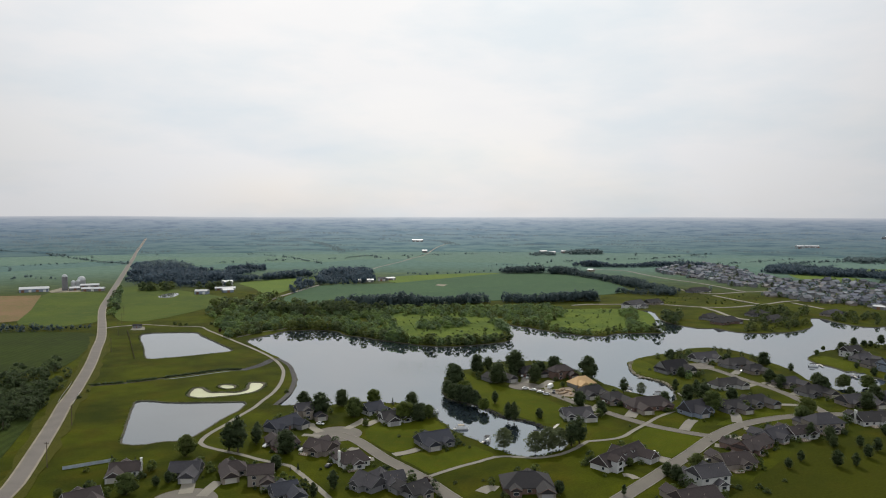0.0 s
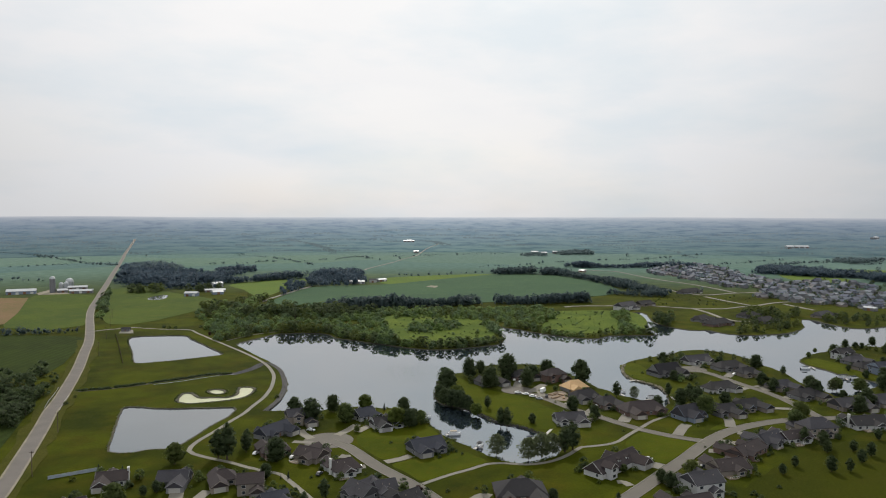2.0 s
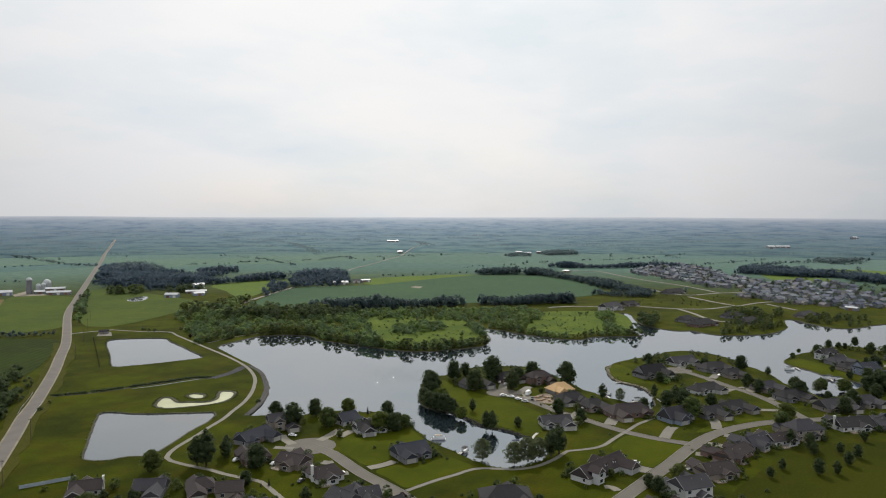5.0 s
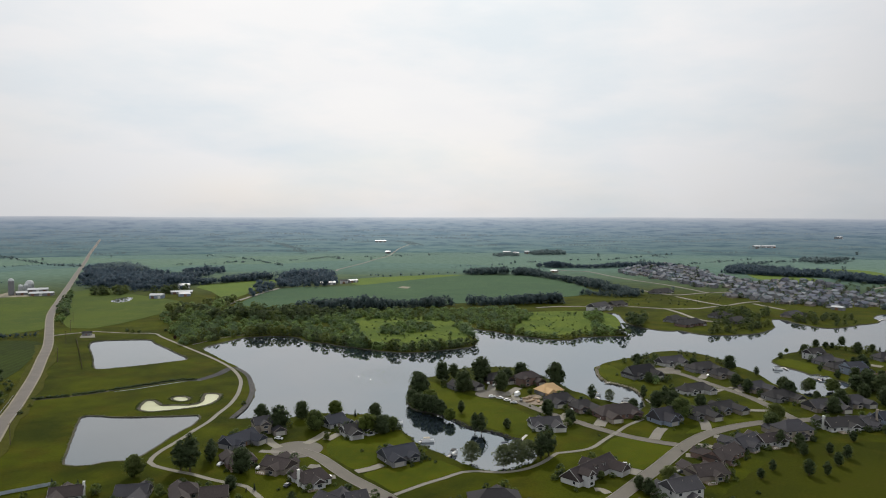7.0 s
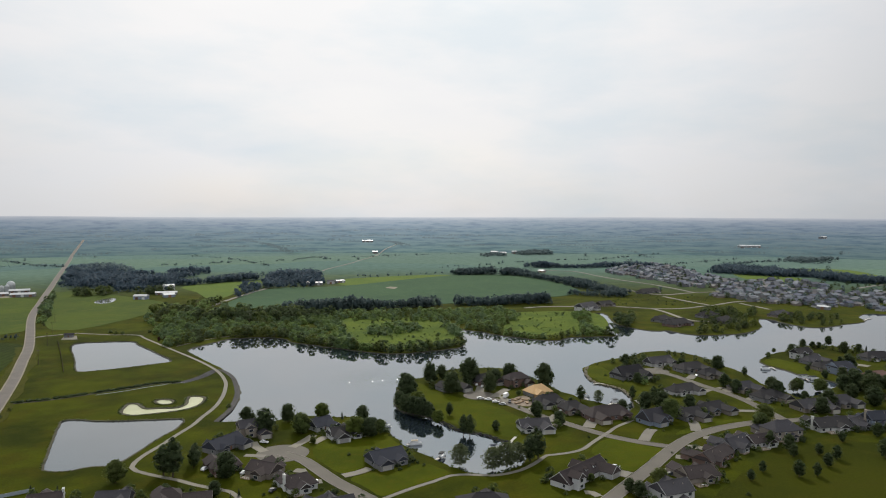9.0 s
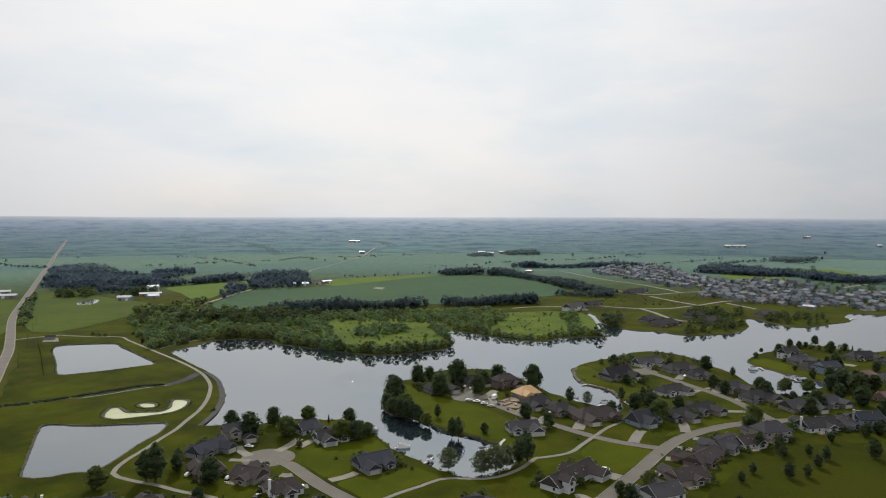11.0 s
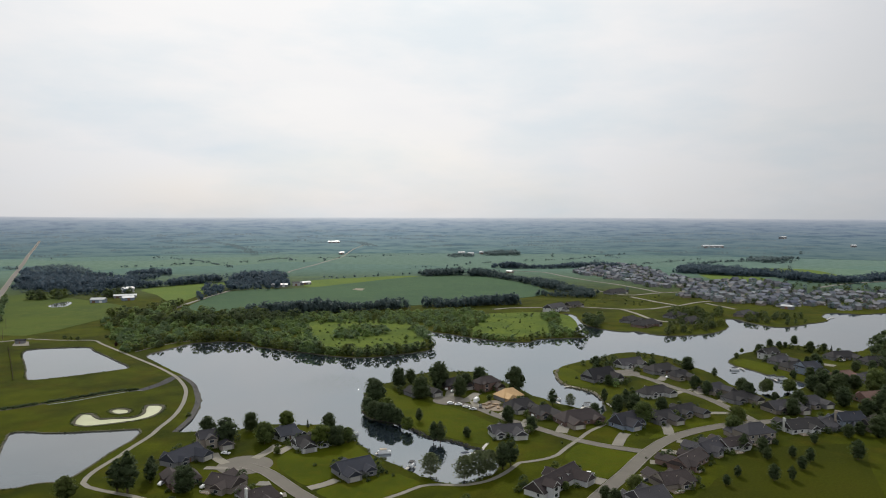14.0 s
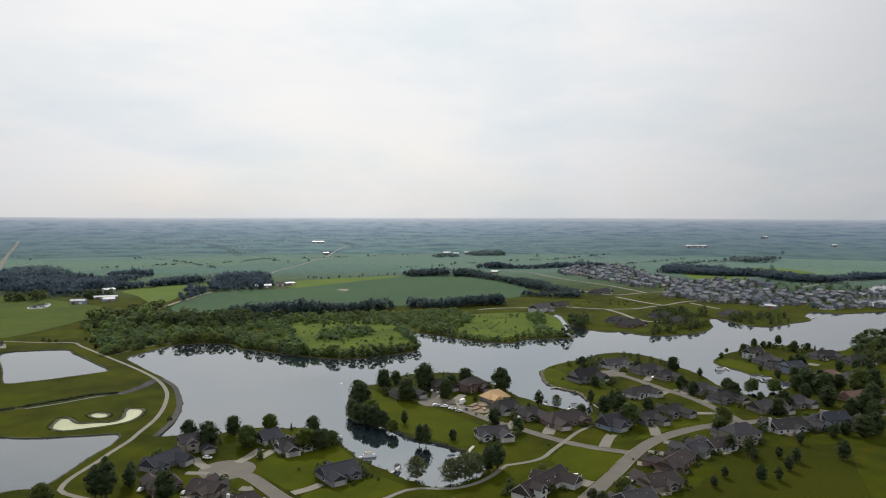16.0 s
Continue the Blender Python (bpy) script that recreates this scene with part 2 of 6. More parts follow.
DRIVE = material("light concrete slab", (0.2, 0.185, 0.152), 0.85, 0.1, 0.15, vary=0.1)
KERB = material("kerb concrete", (0.23, 0.21, 0.175), 0.85, 0.12)
GRAVEL = material("gravel shoulder", (0.25, 0.22, 0.16), 0.95, 0.25, 0.3, bump=0.3)
RIPRAP = material("grey broken stone", (0.048, 0.046, 0.047), 0.9, 0.4, 0.3, 1.0, vary=0.25, bump=0.5)
MUD = material("trodden mud", (0.075, 0.07, 0.042), 0.95, 0.3, 0.35, 1.0, bump=0.3)
BANK = material("muddy bank", (0.05, 0.048, 0.03), 0.9, 0.3)
POND_BANK = material("lighter pond bank", (0.12, 0.11, 0.075), 0.9, 0.3)
LAKE = water_material("lake water", (0.014, 0.02, 0.027), 0.02, 0.05, 3.0, (-17.3, 551, 44))
POND = water_material("pond water", (0.085, 0.095, 0.1), 0.05, 0.08, 1.62)
ALGAE = material("algae film", (0.36, 0.37, 0.2), 0.5, 0.06, 0.12, 1.0, spec=0.4)
BARK = material("bark", (0.09, 0.07, 0.05), 0.9, 0.3, bump=0.3)
LEAF = leaf_material("broad leaves", (0.115, 0.15, 0.048), (0.135, 0.155, 0.042), 0.35)
LEAF_DARK = leaf_material("dark foliage", (0.08, 0.108, 0.05), (0.088, 0.112, 0.046), 0.4)
LEAF_LIGHT = leaf_material("bright leaves", (0.12, 0.155, 0.035), (0.13, 0.155, 0.035))
LEAF_RED = leaf_material("plum leaves", (0.05, 0.025, 0.025), (0.06, 0.03, 0.02))
# far leaf colour lightened and blued to paint in the haze
FAR_LEAF = leaf_material("hazed far woodland", (0.078, 0.112, 0.142), (0.08, 0.114, 0.138), 0.06, 0.6, 0.1)
# shore brush colours lightened and blued for haze and backlit fronts
LEAF_WILD = leaf_material("wild brush leaves", (0.19, 0.27, 0.095), (0.2, 0.27, 0.09), 0.2, 0.62)
LEAF_SHORE = leaf_material("shore leaves", (0.15, 0.215, 0.105), (0.16, 0.22, 0.1), 0.2, 0.6)
# windbreak leaf colour blued for haze too
LEAF_BELT = leaf_material("hazed windbreak leaves", (0.07, 0.1, 0.105), (0.072, 0.102, 0.1), 0.08, 0.55, 0.2)
LEAF_AIRY = leaf_material("loose leaves", (0.13, 0.155, 0.075), (0.14, 0.16, 0.07), 0.2, 0.6)
# paler still: more painted haze for trees farther off
FAR_PALE = leaf_material("hazed distant leaves", (0.15, 0.2, 0.205), (0.15, 0.2, 0.2), 0.1, 0.6, 0.1)
# haze over the far trees put in as emission, paler with distance
FAR_HAZE = bpy.data.materials.new("far trees glowing with haze")
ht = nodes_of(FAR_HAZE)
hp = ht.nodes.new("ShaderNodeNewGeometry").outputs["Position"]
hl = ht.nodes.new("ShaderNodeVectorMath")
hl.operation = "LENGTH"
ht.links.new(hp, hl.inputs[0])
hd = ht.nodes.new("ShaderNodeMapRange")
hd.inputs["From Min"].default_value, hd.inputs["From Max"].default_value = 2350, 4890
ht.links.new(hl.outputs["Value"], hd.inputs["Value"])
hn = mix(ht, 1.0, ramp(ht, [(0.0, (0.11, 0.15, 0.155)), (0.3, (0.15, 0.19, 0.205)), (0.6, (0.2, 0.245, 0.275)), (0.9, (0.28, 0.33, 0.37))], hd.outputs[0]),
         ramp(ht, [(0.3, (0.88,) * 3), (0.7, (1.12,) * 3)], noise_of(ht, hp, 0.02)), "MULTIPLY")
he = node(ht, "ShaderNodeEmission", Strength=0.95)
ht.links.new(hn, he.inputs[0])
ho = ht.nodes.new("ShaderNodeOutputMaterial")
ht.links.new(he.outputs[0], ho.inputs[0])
NEEDLE = leaf_material("needles", (0.06, 0.075, 0.058), (0.065, 0.078, 0.056))


# ---- geometry helpers ----
def smooth(points, closed=False, step=4.0):
    """An even curve through control points."""
    p = [Vector((*q[:2], 0)) for q in points]
    n, out = len(p), []
    for i in range(n if closed else n - 1):
        a, b = p[i], p[(i + 1) % n]
        z = p[(i - 1) % n] if closed or i > 0 else a * 2 - b
        c = p[(i + 2) % n] if closed or i + 2 < n else b * 2 - a
        k = max(1, int((b - a).length / step))
        for j in range(k):
            t = j / k
            q = 0.5 * ((2 * a) + (b - z) * t + (2 * z - 5 * a + 4 * b - c) * t * t + (3 * a - z - 3 * b + c) * t ** 3)
            out.append((q.x, q.y))
    if not closed:
        out.append((p[-1].x, p[-1].y))
    return out


def wobble(points, amount, size):
    return [(x + amount * noise.noise((x / size, y / size, 3.1)), y + amount * noise.noise((x / size, y / size, 7.7))) for x, y in points]


def inside(x, y, poly):
    hit, j = False, len(poly) - 1
    for i in range(len(poly)):
        (xi, yi), (xj, yj) = poly[i], poly[j]
        if (yi > y) != (yj > y) and x < (xj - xi) * (y - yi) / (yj - yi) + xi:
            hit = not hit
        j = i
    return hit


def horizon_lift(x, y):
    """The far land, raised so that its edge meets the horizon in the camera's view."""
    return 108 * max(0.0, (math.hypot(x, y) - 2200) / 2700) ** 2


def rise(x, y):
    """The height on which things stand: the raised land, and the backdrop sheet laid over it far out."""
    return horizon_lift(x, y) + 1.3 * min(1.0, max(0.0, (math.hypot(x, y) - 2250) / 120))


def mesh_of(name, verts, faces, mat, flat=True):
    me = bpy.data.meshes.new(name)
    me.from_pydata(verts, [], faces)
    me.materials.append(mat)
    me.update()
    return me


def sheet(name, outline, z, mat, label, category="ground", thick=0.3, parent=None):
    """A slab with a free outline: top face and a skirt."""
    n = len(outline)
    area = sum(outline[i - 1][0] * outline[i][1] - outline[i][0] * outline[i - 1][1] for i in range(n))
    if area < 0:
        outline = outline[::-1]
    v = [(x, y, z + rise(x, y)) for x, y in outline] + [(x, y, z - thick + rise(x, y)) for x, y in outline]
    f = [tuple(range(n))] + [((i + 1) % n, i, n + i, n + (i + 1) % n) for i in range(n)]
    bm = bmesh.new()
    vs = [bm.verts.new(q) for q in v]
    for q in f:
        bm.faces.new([vs[i] for i in q])
    bmesh.ops.triangulate(bm, faces=[g for g in bm.faces if len(g.verts) > 4])
    me = bpy.data.meshes.new(name)
    bm.to_mesh(me)
    bm.free()
    me.materials.append(mat)
    ob = new(name, me)
    if parent:
        ob.parent = parent
    elif label:
        tagged(ob, label, category, kind="structure")
    return ob


def ribbon_mesh(name, line, widths, z, mat, drop=0.25):
    """A road-like slab along a line, between two offsets from it."""
    a, b = widths
    v, f = [], []
    n = len(line)
    for i, (x, y) in enumerate(line):
        x0, y0 = line[max(0, i - 1)]
        x1, y1 = line[min(n - 1, i + 1)]
        d = math.hypot(x1 - x0, y1 - y0) or 1
        nx, ny = (y1 - y0) / d, -(x1 - x0) / d
        h = z + rise(x, y)
        for off, zz in ((a, h - drop), (a, h), (b, h), (b, h - drop)):
            v.append((x + nx * off, y + ny * off, zz))
        if i:
            k = 4 * i
            f += [(k - 4 + j, k + j, k + j + 1, k - 3 + j) for j in range(3)]
    return mesh_of(name, v, f, mat)


def street(name, line, width, mat, label, z=0.06, kerb=True, shoulder=0.0, category="road", drop=0.25):
    ob = tagged(new(name, ribbon_mesh(name, line, (-width / 2, width / 2), z, mat, drop)), label, category, kind="structure")
    for s in (-1, 1):
        if kerb:
            k = new("kerb", ribbon_mesh("kerb", line, sorted((s * width / 2, s * (width / 2 + 0.35))), z + 0.13, KERB))
            k.parent = ob
        if shoulder:
            k = new("shoulder", ribbon_mesh("shoulder", line, sorted((s * width / 2, s * (width / 2 + shoulder))), z - 0.02, GRAVEL, drop))
            k.parent = ob
    return ob


def disc(x, y, r, n=40, sx=1.0, sy=1.0):
    return [(x + sx * r * math.cos(i * math.tau / n), y + sy * r * math.sin(i * math.tau / n)) for i in range(n)]


def part(name, bm, mat, parent, label=""):
    me = bpy.data.meshes.new(name)
    bm.to_mesh(me)
    bm.free()
    me.materials.append(mat)
    ob = new(name, me)
    ob.parent = parent
    if label:
        ob["label"] = label
    return ob


# ---- the plan ----
NORTH_SHORE = [(-188, 672), (-182, 693), (-171, 717), (-160, 732), (-151, 734), (-137, 738), (-122, 734), (-109, 727), (-98.2, 707), (-76, 691), (-64, 681), (-46.7, 669), (-30.1, 657), (-8.8, 646), (12.1, 646), (33.3, 655), (49.8, 663), (61.3, 672), (68.3, 694), (69.1, 714), (67, 742), (62, 769), (57.8, 806), (63.7, 814), (68.1, 789), (79.3, 769), (93.4, 757), (106, 739), (121, 724), (135, 711), (149, 704), (162, 704), (178, 718), (205, 721), (228, 728)]
EAST_SHORE = [(221, 784), (233, 811), (238, 842), (241, 870), (252, 894), (262, 893), (264, 877), (260, 849), (254, 809), (259, 780), (275, 755), (295, 752), (306, 729), (327, 723), (362, 730), (384, 746), (408, 774), (431, 824), (442, 832), (449, 822), (449, 804), (454, 777), (466, 764), (493, 773), (516, 787), (535, 794), (555, 810), (566, 838), (593, 865), (615, 863), (629, 851), (662, 857), (711, 863), (770, 856), (735, 771), (632, 681), (564, 662), (512, 659)]
POINT_C = [(485, 647), (451, 622), (426, 631), (415, 655), (393, 658), (356, 634), (335, 620), (316, 602), (309, 591), (307, 575), (312, 560), (314, 543), (319, 533), (325, 521), (326, 508), (310, 495), (295, 481), (274, 474), (273, 483), (272, 491), (270, 503), (269, 517), (273, 544), (271, 565), (267, 580)]
POINT_B = [(271, 595), (263, 623), (253, 636), (240, 641), (225, 636), (200, 615), (182, 605), (167, 593), (158, 581), (152, 564), (147, 543), (148, 526), (155, 515), (161, 503), (160, 484), (156, 465), (148, 450), (143, 456), (137, 467), (132, 474), (125, 480), (122, 490), (115, 503), (111, 521), (101, 551), (94.1, 575), (80.8, 579), (57.7, 581), (43.1, 574), (30.7, 559)]
POINT_A = [(19, 547), (6.5, 537), (3.4, 524), (0.8, 490), (0.8, 471), (6.6, 457), (15.6, 450), (21.8, 443), (28.9, 432), (36.5, 418), (44.2, 412), (51.8, 406), (57.3, 398), (62.8, 392), (66.1, 384), (66.9, 371), (64.2, 361), (59.7, 355), (53.2, 350), (45.8, 347), (38.9, 349), (33.5, 351), (29.6, 356), (24.8, 362), (21.6, 366), (18.3, 372), (13.1, 378), (7.2, 388), (1, 402), (-4, 414), (-9.2, 421), (-13.7, 436)]
HOME_SHORE = [(-22.4, 447), (-31.4, 447), (-42.5, 450), (-53.5, 451), (-64.2, 450), (-72, 442), (-80.7, 441), (-89.8, 442), (-98.4, 441), (-105, 443), (-104, 456), (-103, 468), (-104, 487), (-107, 510), (-113, 533), (-121, 557), (-129, 574), (-137, 588), (-150, 609), (-172, 643)]
LAKE_LINE = wobble(smooth(NORTH_SHORE + EAST_SHORE + POINT_C + POINT_B + POINT_A + HOME_SHORE, True, 3.0), 1.6, 7.0)
POND_ONE = wobble(smooth([(-299, 690), (-303, 713), (-281, 720), (-254, 720), (-240, 700), (-209, 657), (-187, 624), (-193, 614), (-211, 602), (-227, 592), (-245, 585), (-254, 595), (-272, 635)], True, 3.0), 0.6, 4.0)
POND_TWO = wobble(smooth([(-198, 450), (-192, 453), (-176, 449), (-158, 449), (-142, 450), (-128, 451), (-125, 446), (-125, 429), (-129, 413), (-132, 393), (-135, 378), (-139, 370), (-148, 369), (-155, 364), (-163, 363), (-168, 365), (-172, 371), (-182, 399), (-195, 437)], True, 3.0), 0.5, 4.0)
POND_GREEN = wobble(smooth([(-171, 465), (-174, 479), (-173, 487), (-166, 487), (-158, 476), (-152, 476), (-144, 476), (-139, 477), (-137, 485), (-140, 500), (-137, 505), (-129, 503), (-125, 495), (-125, 482), (-130, 471), (-139, 465), (-151, 460), (-159, 458), (-166, 460)], True, 2.0), 0.5, 4.0)
POND_EYE = wobble(smooth([(-159, 490), (-158, 496), (-154, 498), (-148, 496), (-144, 490), (-144, 484), (-149, 482), (-154, 484)], True, 2.0), 0.4, 4.0)
FAR_POND = smooth([(861, 1106), (925, 1165), (996, 1210), (1031, 1185), (951, 1096), (893, 1076), (857, 1071)], True, 5.0)
FAR_POND_TWO = smooth([(754, 982), (787, 1007), (820, 1019), (877, 1013), (806, 923), (747, 905), (720, 914)], True, 5.0)
WATERS = [("lake", LAKE_LINE, LAKE, -0.6), ("pond", POND_ONE, POND, -0.45), ("pond", POND_TWO, POND, -0.45), ("pond", POND_GREEN, ALGAE, -0.3),
          ("pond", POND_EYE, ALGAE, -0.3), ("pond", FAR_POND, POND, -0.6), ("pond", FAR_POND_TWO, POND, -0.6)]


def build_ground():
    from mathutils import geometry
    pts, edges = [], []
    for _, line, _, _ in WATERS:
        k = len(pts)
        n = len(line)
        pts += line
        edges += [(k + i, k + (i + 1) % n) for i in range(n)]
    for r in (60, 140, 240, 340, 450, 560, 680, 820, 1000, 1200, 1450, 1700, 1950, 2200, 2400, 2600, 2800, 3000, 3250, 3500, 3800, 4100, 4400, 4700, 4880):
        n = 48 if r < 900 else 72
        pts += [(r * math.cos((i + 0.3) * math.tau / n), r * math.sin((i + 0.3) * math.tau / n)) for i in range(n)]
    got = geometry.delaunay_2d_cdt([Vector(q) for q in pts], edges, [], 0, 0.01)
    v = [(q.x, q.y, horizon_lift(q.x, q.y)) for q in got[0]]
    boxes = []
    for _, line, _, _ in WATERS:
        xs, ys = [q[0] for q in line], [q[1] for q in line]
        boxes.append((min(xs), max(xs), min(ys), max(ys), line))
    keep = []
    for f in got[2]:
        cx, cy = sum(v[i][0] for i in f) / 3, sum(v[i][1] for i in f) / 3
        if any(a < cx < b and c < cy < d and inside(cx, cy, line) for a, b, c, d, line in boxes):
            continue
        keep.append(tuple(f))
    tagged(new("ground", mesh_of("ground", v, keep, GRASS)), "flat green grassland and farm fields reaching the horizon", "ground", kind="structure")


def build_water():
    for name, line, mat, level in WATERS:
        n = len(line)
        area = sum(line[i - 1][0] * line[i][1] - line[i][0] * line[i - 1][1] for i in range(n))
        if area < 0:
            line = line[::-1]
        v, f = [], []
        for i, (x, y) in enumerate(line):
            (x0, y0), (x1, y1) = line[i - 1], line[(i + 1) % n]
            d = math.hypot(x1 - x0, y1 - y0) or 1
            nx, ny = -(y1 - y0) / d, (x1 - x0) / d
            v += [(x, y, 0.0), (x + nx * 0.7, y + ny * 0.7, level + 0.12), (x + nx * 2.2, y + ny * 2.2, level - 0.6)]
        for i in range(n):
            a, b = 3 * i, 3 * ((i + 1) % n)
            f += [(a, b, b + 1, a + 1), (a + 1, b + 1, b + 2, a + 2)]
        if name == "pond" and line[0][1] < 900:
            rim = line + line[:1]
            margin = new("pond_margin", ribbon_mesh("pond_margin", rim, (-1.0, 0.1) if mat == POND else (-2.4, 0.1), 0.05, MUD, 0.2))
            tagged(margin, "bare trodden mud and gravel round a pond", "bank", kind="structure")
        bank = new("bank", mesh_of("bank", v, f, BANK if name == "lake" else POND_BANK))
        tagged(bank, "low muddy bank sloping into the water", "bank", kind="structure")
        label = {"lake": "wide calm lake mirroring the bright sky"}.get(name, "algae covered pond, pale yellow green" if mat == ALGAE else "still pond reflecting pale sky")
        w = sheet(name, line, level, mat, label, "water", 0.05)
        w["kind"] = "structure"


def build_backdrop():
    """The far country: a glowing ring of land past two kilometres, with air haze put into its colour."""
    v, f = [], []
    radii = (2350, *range(2450, 4850, 100), 4890)
    n = 96
    for r in radii:
        for i in range(n):
            x, y = r * math.cos(i * math.tau / n), r * math.sin(i * math.tau / n)
            v.append((x, y, horizon_lift(x, y) + (0.8 if r > 2400 else 0.5) + (6 + 6 * noise.noise((x / 900, y / 900, 2.0)) if r > 4400 else 0)))
    for k in range(len(radii) - 1):
        f += [(k * n + i, k * n + (i + 1) % n, (k + 1) * n + (i + 1) % n, (k + 1) * n + i) for i in range(n)]
    m = bpy.data.materials.new("far country glowing with haze")
    t = nodes_of(m)
    where = t.nodes.new("ShaderNodeNewGeometry").outputs["Position"]
    turn = t.nodes.new("ShaderNodeMapping")
    turn.inputs["Rotation"].default_value = (0, 0, 0.2)
    turn.inputs["Scale"].default_value = (0.0052, 0.0042, 0.0)
    t.links.new(where, turn.inputs["Vector"])
    bands = noise_of(t, turn.outputs[0], 1.6, 8, 0.72)
    patches = node(t, "ShaderNodeTexVoronoi", Scale=1.3)
    patches.distance = "CHEBYCHEV"
    t.links.new(turn.outputs[0], patches.inputs["Vector"])
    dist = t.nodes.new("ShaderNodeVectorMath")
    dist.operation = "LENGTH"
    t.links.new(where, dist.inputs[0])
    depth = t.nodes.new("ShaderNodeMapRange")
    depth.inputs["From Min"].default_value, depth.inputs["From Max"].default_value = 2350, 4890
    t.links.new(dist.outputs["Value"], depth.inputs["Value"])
    # emission turns paler and bluer with distance in place of air haze
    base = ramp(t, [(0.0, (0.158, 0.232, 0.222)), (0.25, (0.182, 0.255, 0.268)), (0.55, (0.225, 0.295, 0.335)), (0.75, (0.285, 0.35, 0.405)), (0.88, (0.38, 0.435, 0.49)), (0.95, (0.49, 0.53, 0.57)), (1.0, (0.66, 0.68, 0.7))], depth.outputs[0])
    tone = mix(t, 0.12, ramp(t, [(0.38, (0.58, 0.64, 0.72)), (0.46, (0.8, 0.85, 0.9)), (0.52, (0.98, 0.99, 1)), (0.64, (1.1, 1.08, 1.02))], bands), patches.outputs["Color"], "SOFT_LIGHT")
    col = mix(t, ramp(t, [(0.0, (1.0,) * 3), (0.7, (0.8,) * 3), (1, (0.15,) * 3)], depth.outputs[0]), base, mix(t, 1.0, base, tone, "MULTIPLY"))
    # haze glow painted brightest below the sun, darker to both sides
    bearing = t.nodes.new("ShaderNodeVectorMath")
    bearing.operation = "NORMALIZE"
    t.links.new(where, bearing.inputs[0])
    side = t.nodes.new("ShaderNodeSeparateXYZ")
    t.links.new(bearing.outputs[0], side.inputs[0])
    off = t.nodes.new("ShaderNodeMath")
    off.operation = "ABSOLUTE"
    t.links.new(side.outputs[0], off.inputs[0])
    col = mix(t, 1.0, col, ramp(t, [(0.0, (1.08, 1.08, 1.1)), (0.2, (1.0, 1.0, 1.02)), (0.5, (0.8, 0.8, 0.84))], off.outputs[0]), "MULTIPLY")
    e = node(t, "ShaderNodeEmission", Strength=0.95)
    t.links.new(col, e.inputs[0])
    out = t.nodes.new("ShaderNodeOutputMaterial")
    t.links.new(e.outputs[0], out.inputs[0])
    tagged(new("backdrop", mesh_of("backdrop", v, f, m)), "far farm country with haze painted in as glow, fading to the horizon", "backdrop", kind="structure")


build_ground()
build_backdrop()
build_water()

# roads
MAIN = smooth([(-163, 214), (-176, 251), (-185, 283), (-190, 307), (-208, 358), (-226, 407), (-240, 443), (-249, 471), (-282, 559), (-311, 629), (-335, 687), (-371, 763), (-408, 839), (-436, 899), (-460, 956), (-486, 1021), (-516, 1095), (-550, 1180), (-590, 1280), (-695, 1541), (-852, 1934), (-962, 2206), (-1080, 2509), (-1287, 3052)], False, 12)
street("road", MAIN, 7.0, ASPHALT, "two-lane grey country road with pale gravel shoulders", 0.45, False, 1.0, drop=0.5)
TRAIL = smooth([(-326, 771), (-291, 760), (-262, 756), (-246, 734), (-205, 678), (-170, 630), (-147, 595), (-134, 570), (-124, 543), (-119, 520), (-116, 498), (-115, 474), (-117, 451), (-118, 436), (-122, 416), (-124, 403), (-128, 385), (-129, 374), (-128, 367), (-124, 362), (-118, 358), (-109, 353), (-101, 349), (-92.2, 343), (-81, 337), (-73.2, 333), (-67.5, 325), (-60.3, 314), (-53.3, 303), (-40.4, 281)], False, 4)
street("trail", TRAIL, 2.6, DRIVE, "narrow winding concrete walking trail", 0.08, False)
SHORE_PATH = smooth([(-5.8, 320), (0.7, 326), (8.9, 333), (17.3, 339), (26, 346), (34.5, 347), (45.5, 345), (57.3, 349), (67.5, 358), (77.6, 371), (82.3, 372), (92, 375), (99.3, 380), (107, 390), (121, 407), (129, 417), (141, 428), (149, 437)], False, 4)
street("trail", SHORE_PATH, 2.4, DRIVE, "narrow concrete path between lawns and inlet", 0.09, False)
STREET_ONE = smooth([(-58, 383), (-47.5, 373.5), (-42, 366), (-29, 344.5), (-19, 331), (-10, 319), (-3.8, 309), (2.5, 298), (11.5, 283), (25, 257)], False, 4)
STREET_TWO = smooth([(39.5, 253), (66, 283.5), (80, 299.5), (95, 316.5), (110, 334), (126, 352.5), (141, 371), (156, 387.5), (172, 401), (193, 412.5), (213, 419.5), (228, 422), (241, 423), (256, 424), (271, 423)], False, 4) + smooth([(276, 424), (302, 428), (324, 428), (360, 433), (415, 440)], False, 6)
STREET_THREE = smooth([(57, 493), (64, 485), (70.5, 476.5), (78, 463), (84, 451), (90.5, 440), (98, 430), (109, 413.5), (119, 400.5), (132, 389), (147, 379.5)], False, 4)
STREET_FOUR = smooth([(204, 558), (212, 549), (217, 534), (220, 521), (225, 503), (230, 487), (233, 470), (234, 450), (234, 426)], False, 4)
for line, w in ((STREET_ONE, 6.4), (STREET_TWO, 6.8), (STREET_THREE, 5.4), (STREET_FOUR, 5.6)):
    street("street", line, w, STREET, "pale concrete residential street with low kerbs", 0.06 + 0.012 * w / 9)
for x, y, r in ((-57.9, 383, 13.5), (57.7, 493, 11.0), (206, 560, 11.0), (-109, 291, 14.0)):
    sheet("turning_circle", disc(x, y, r), 0.095, STREET, "round concrete turning circle at a street end", "road")
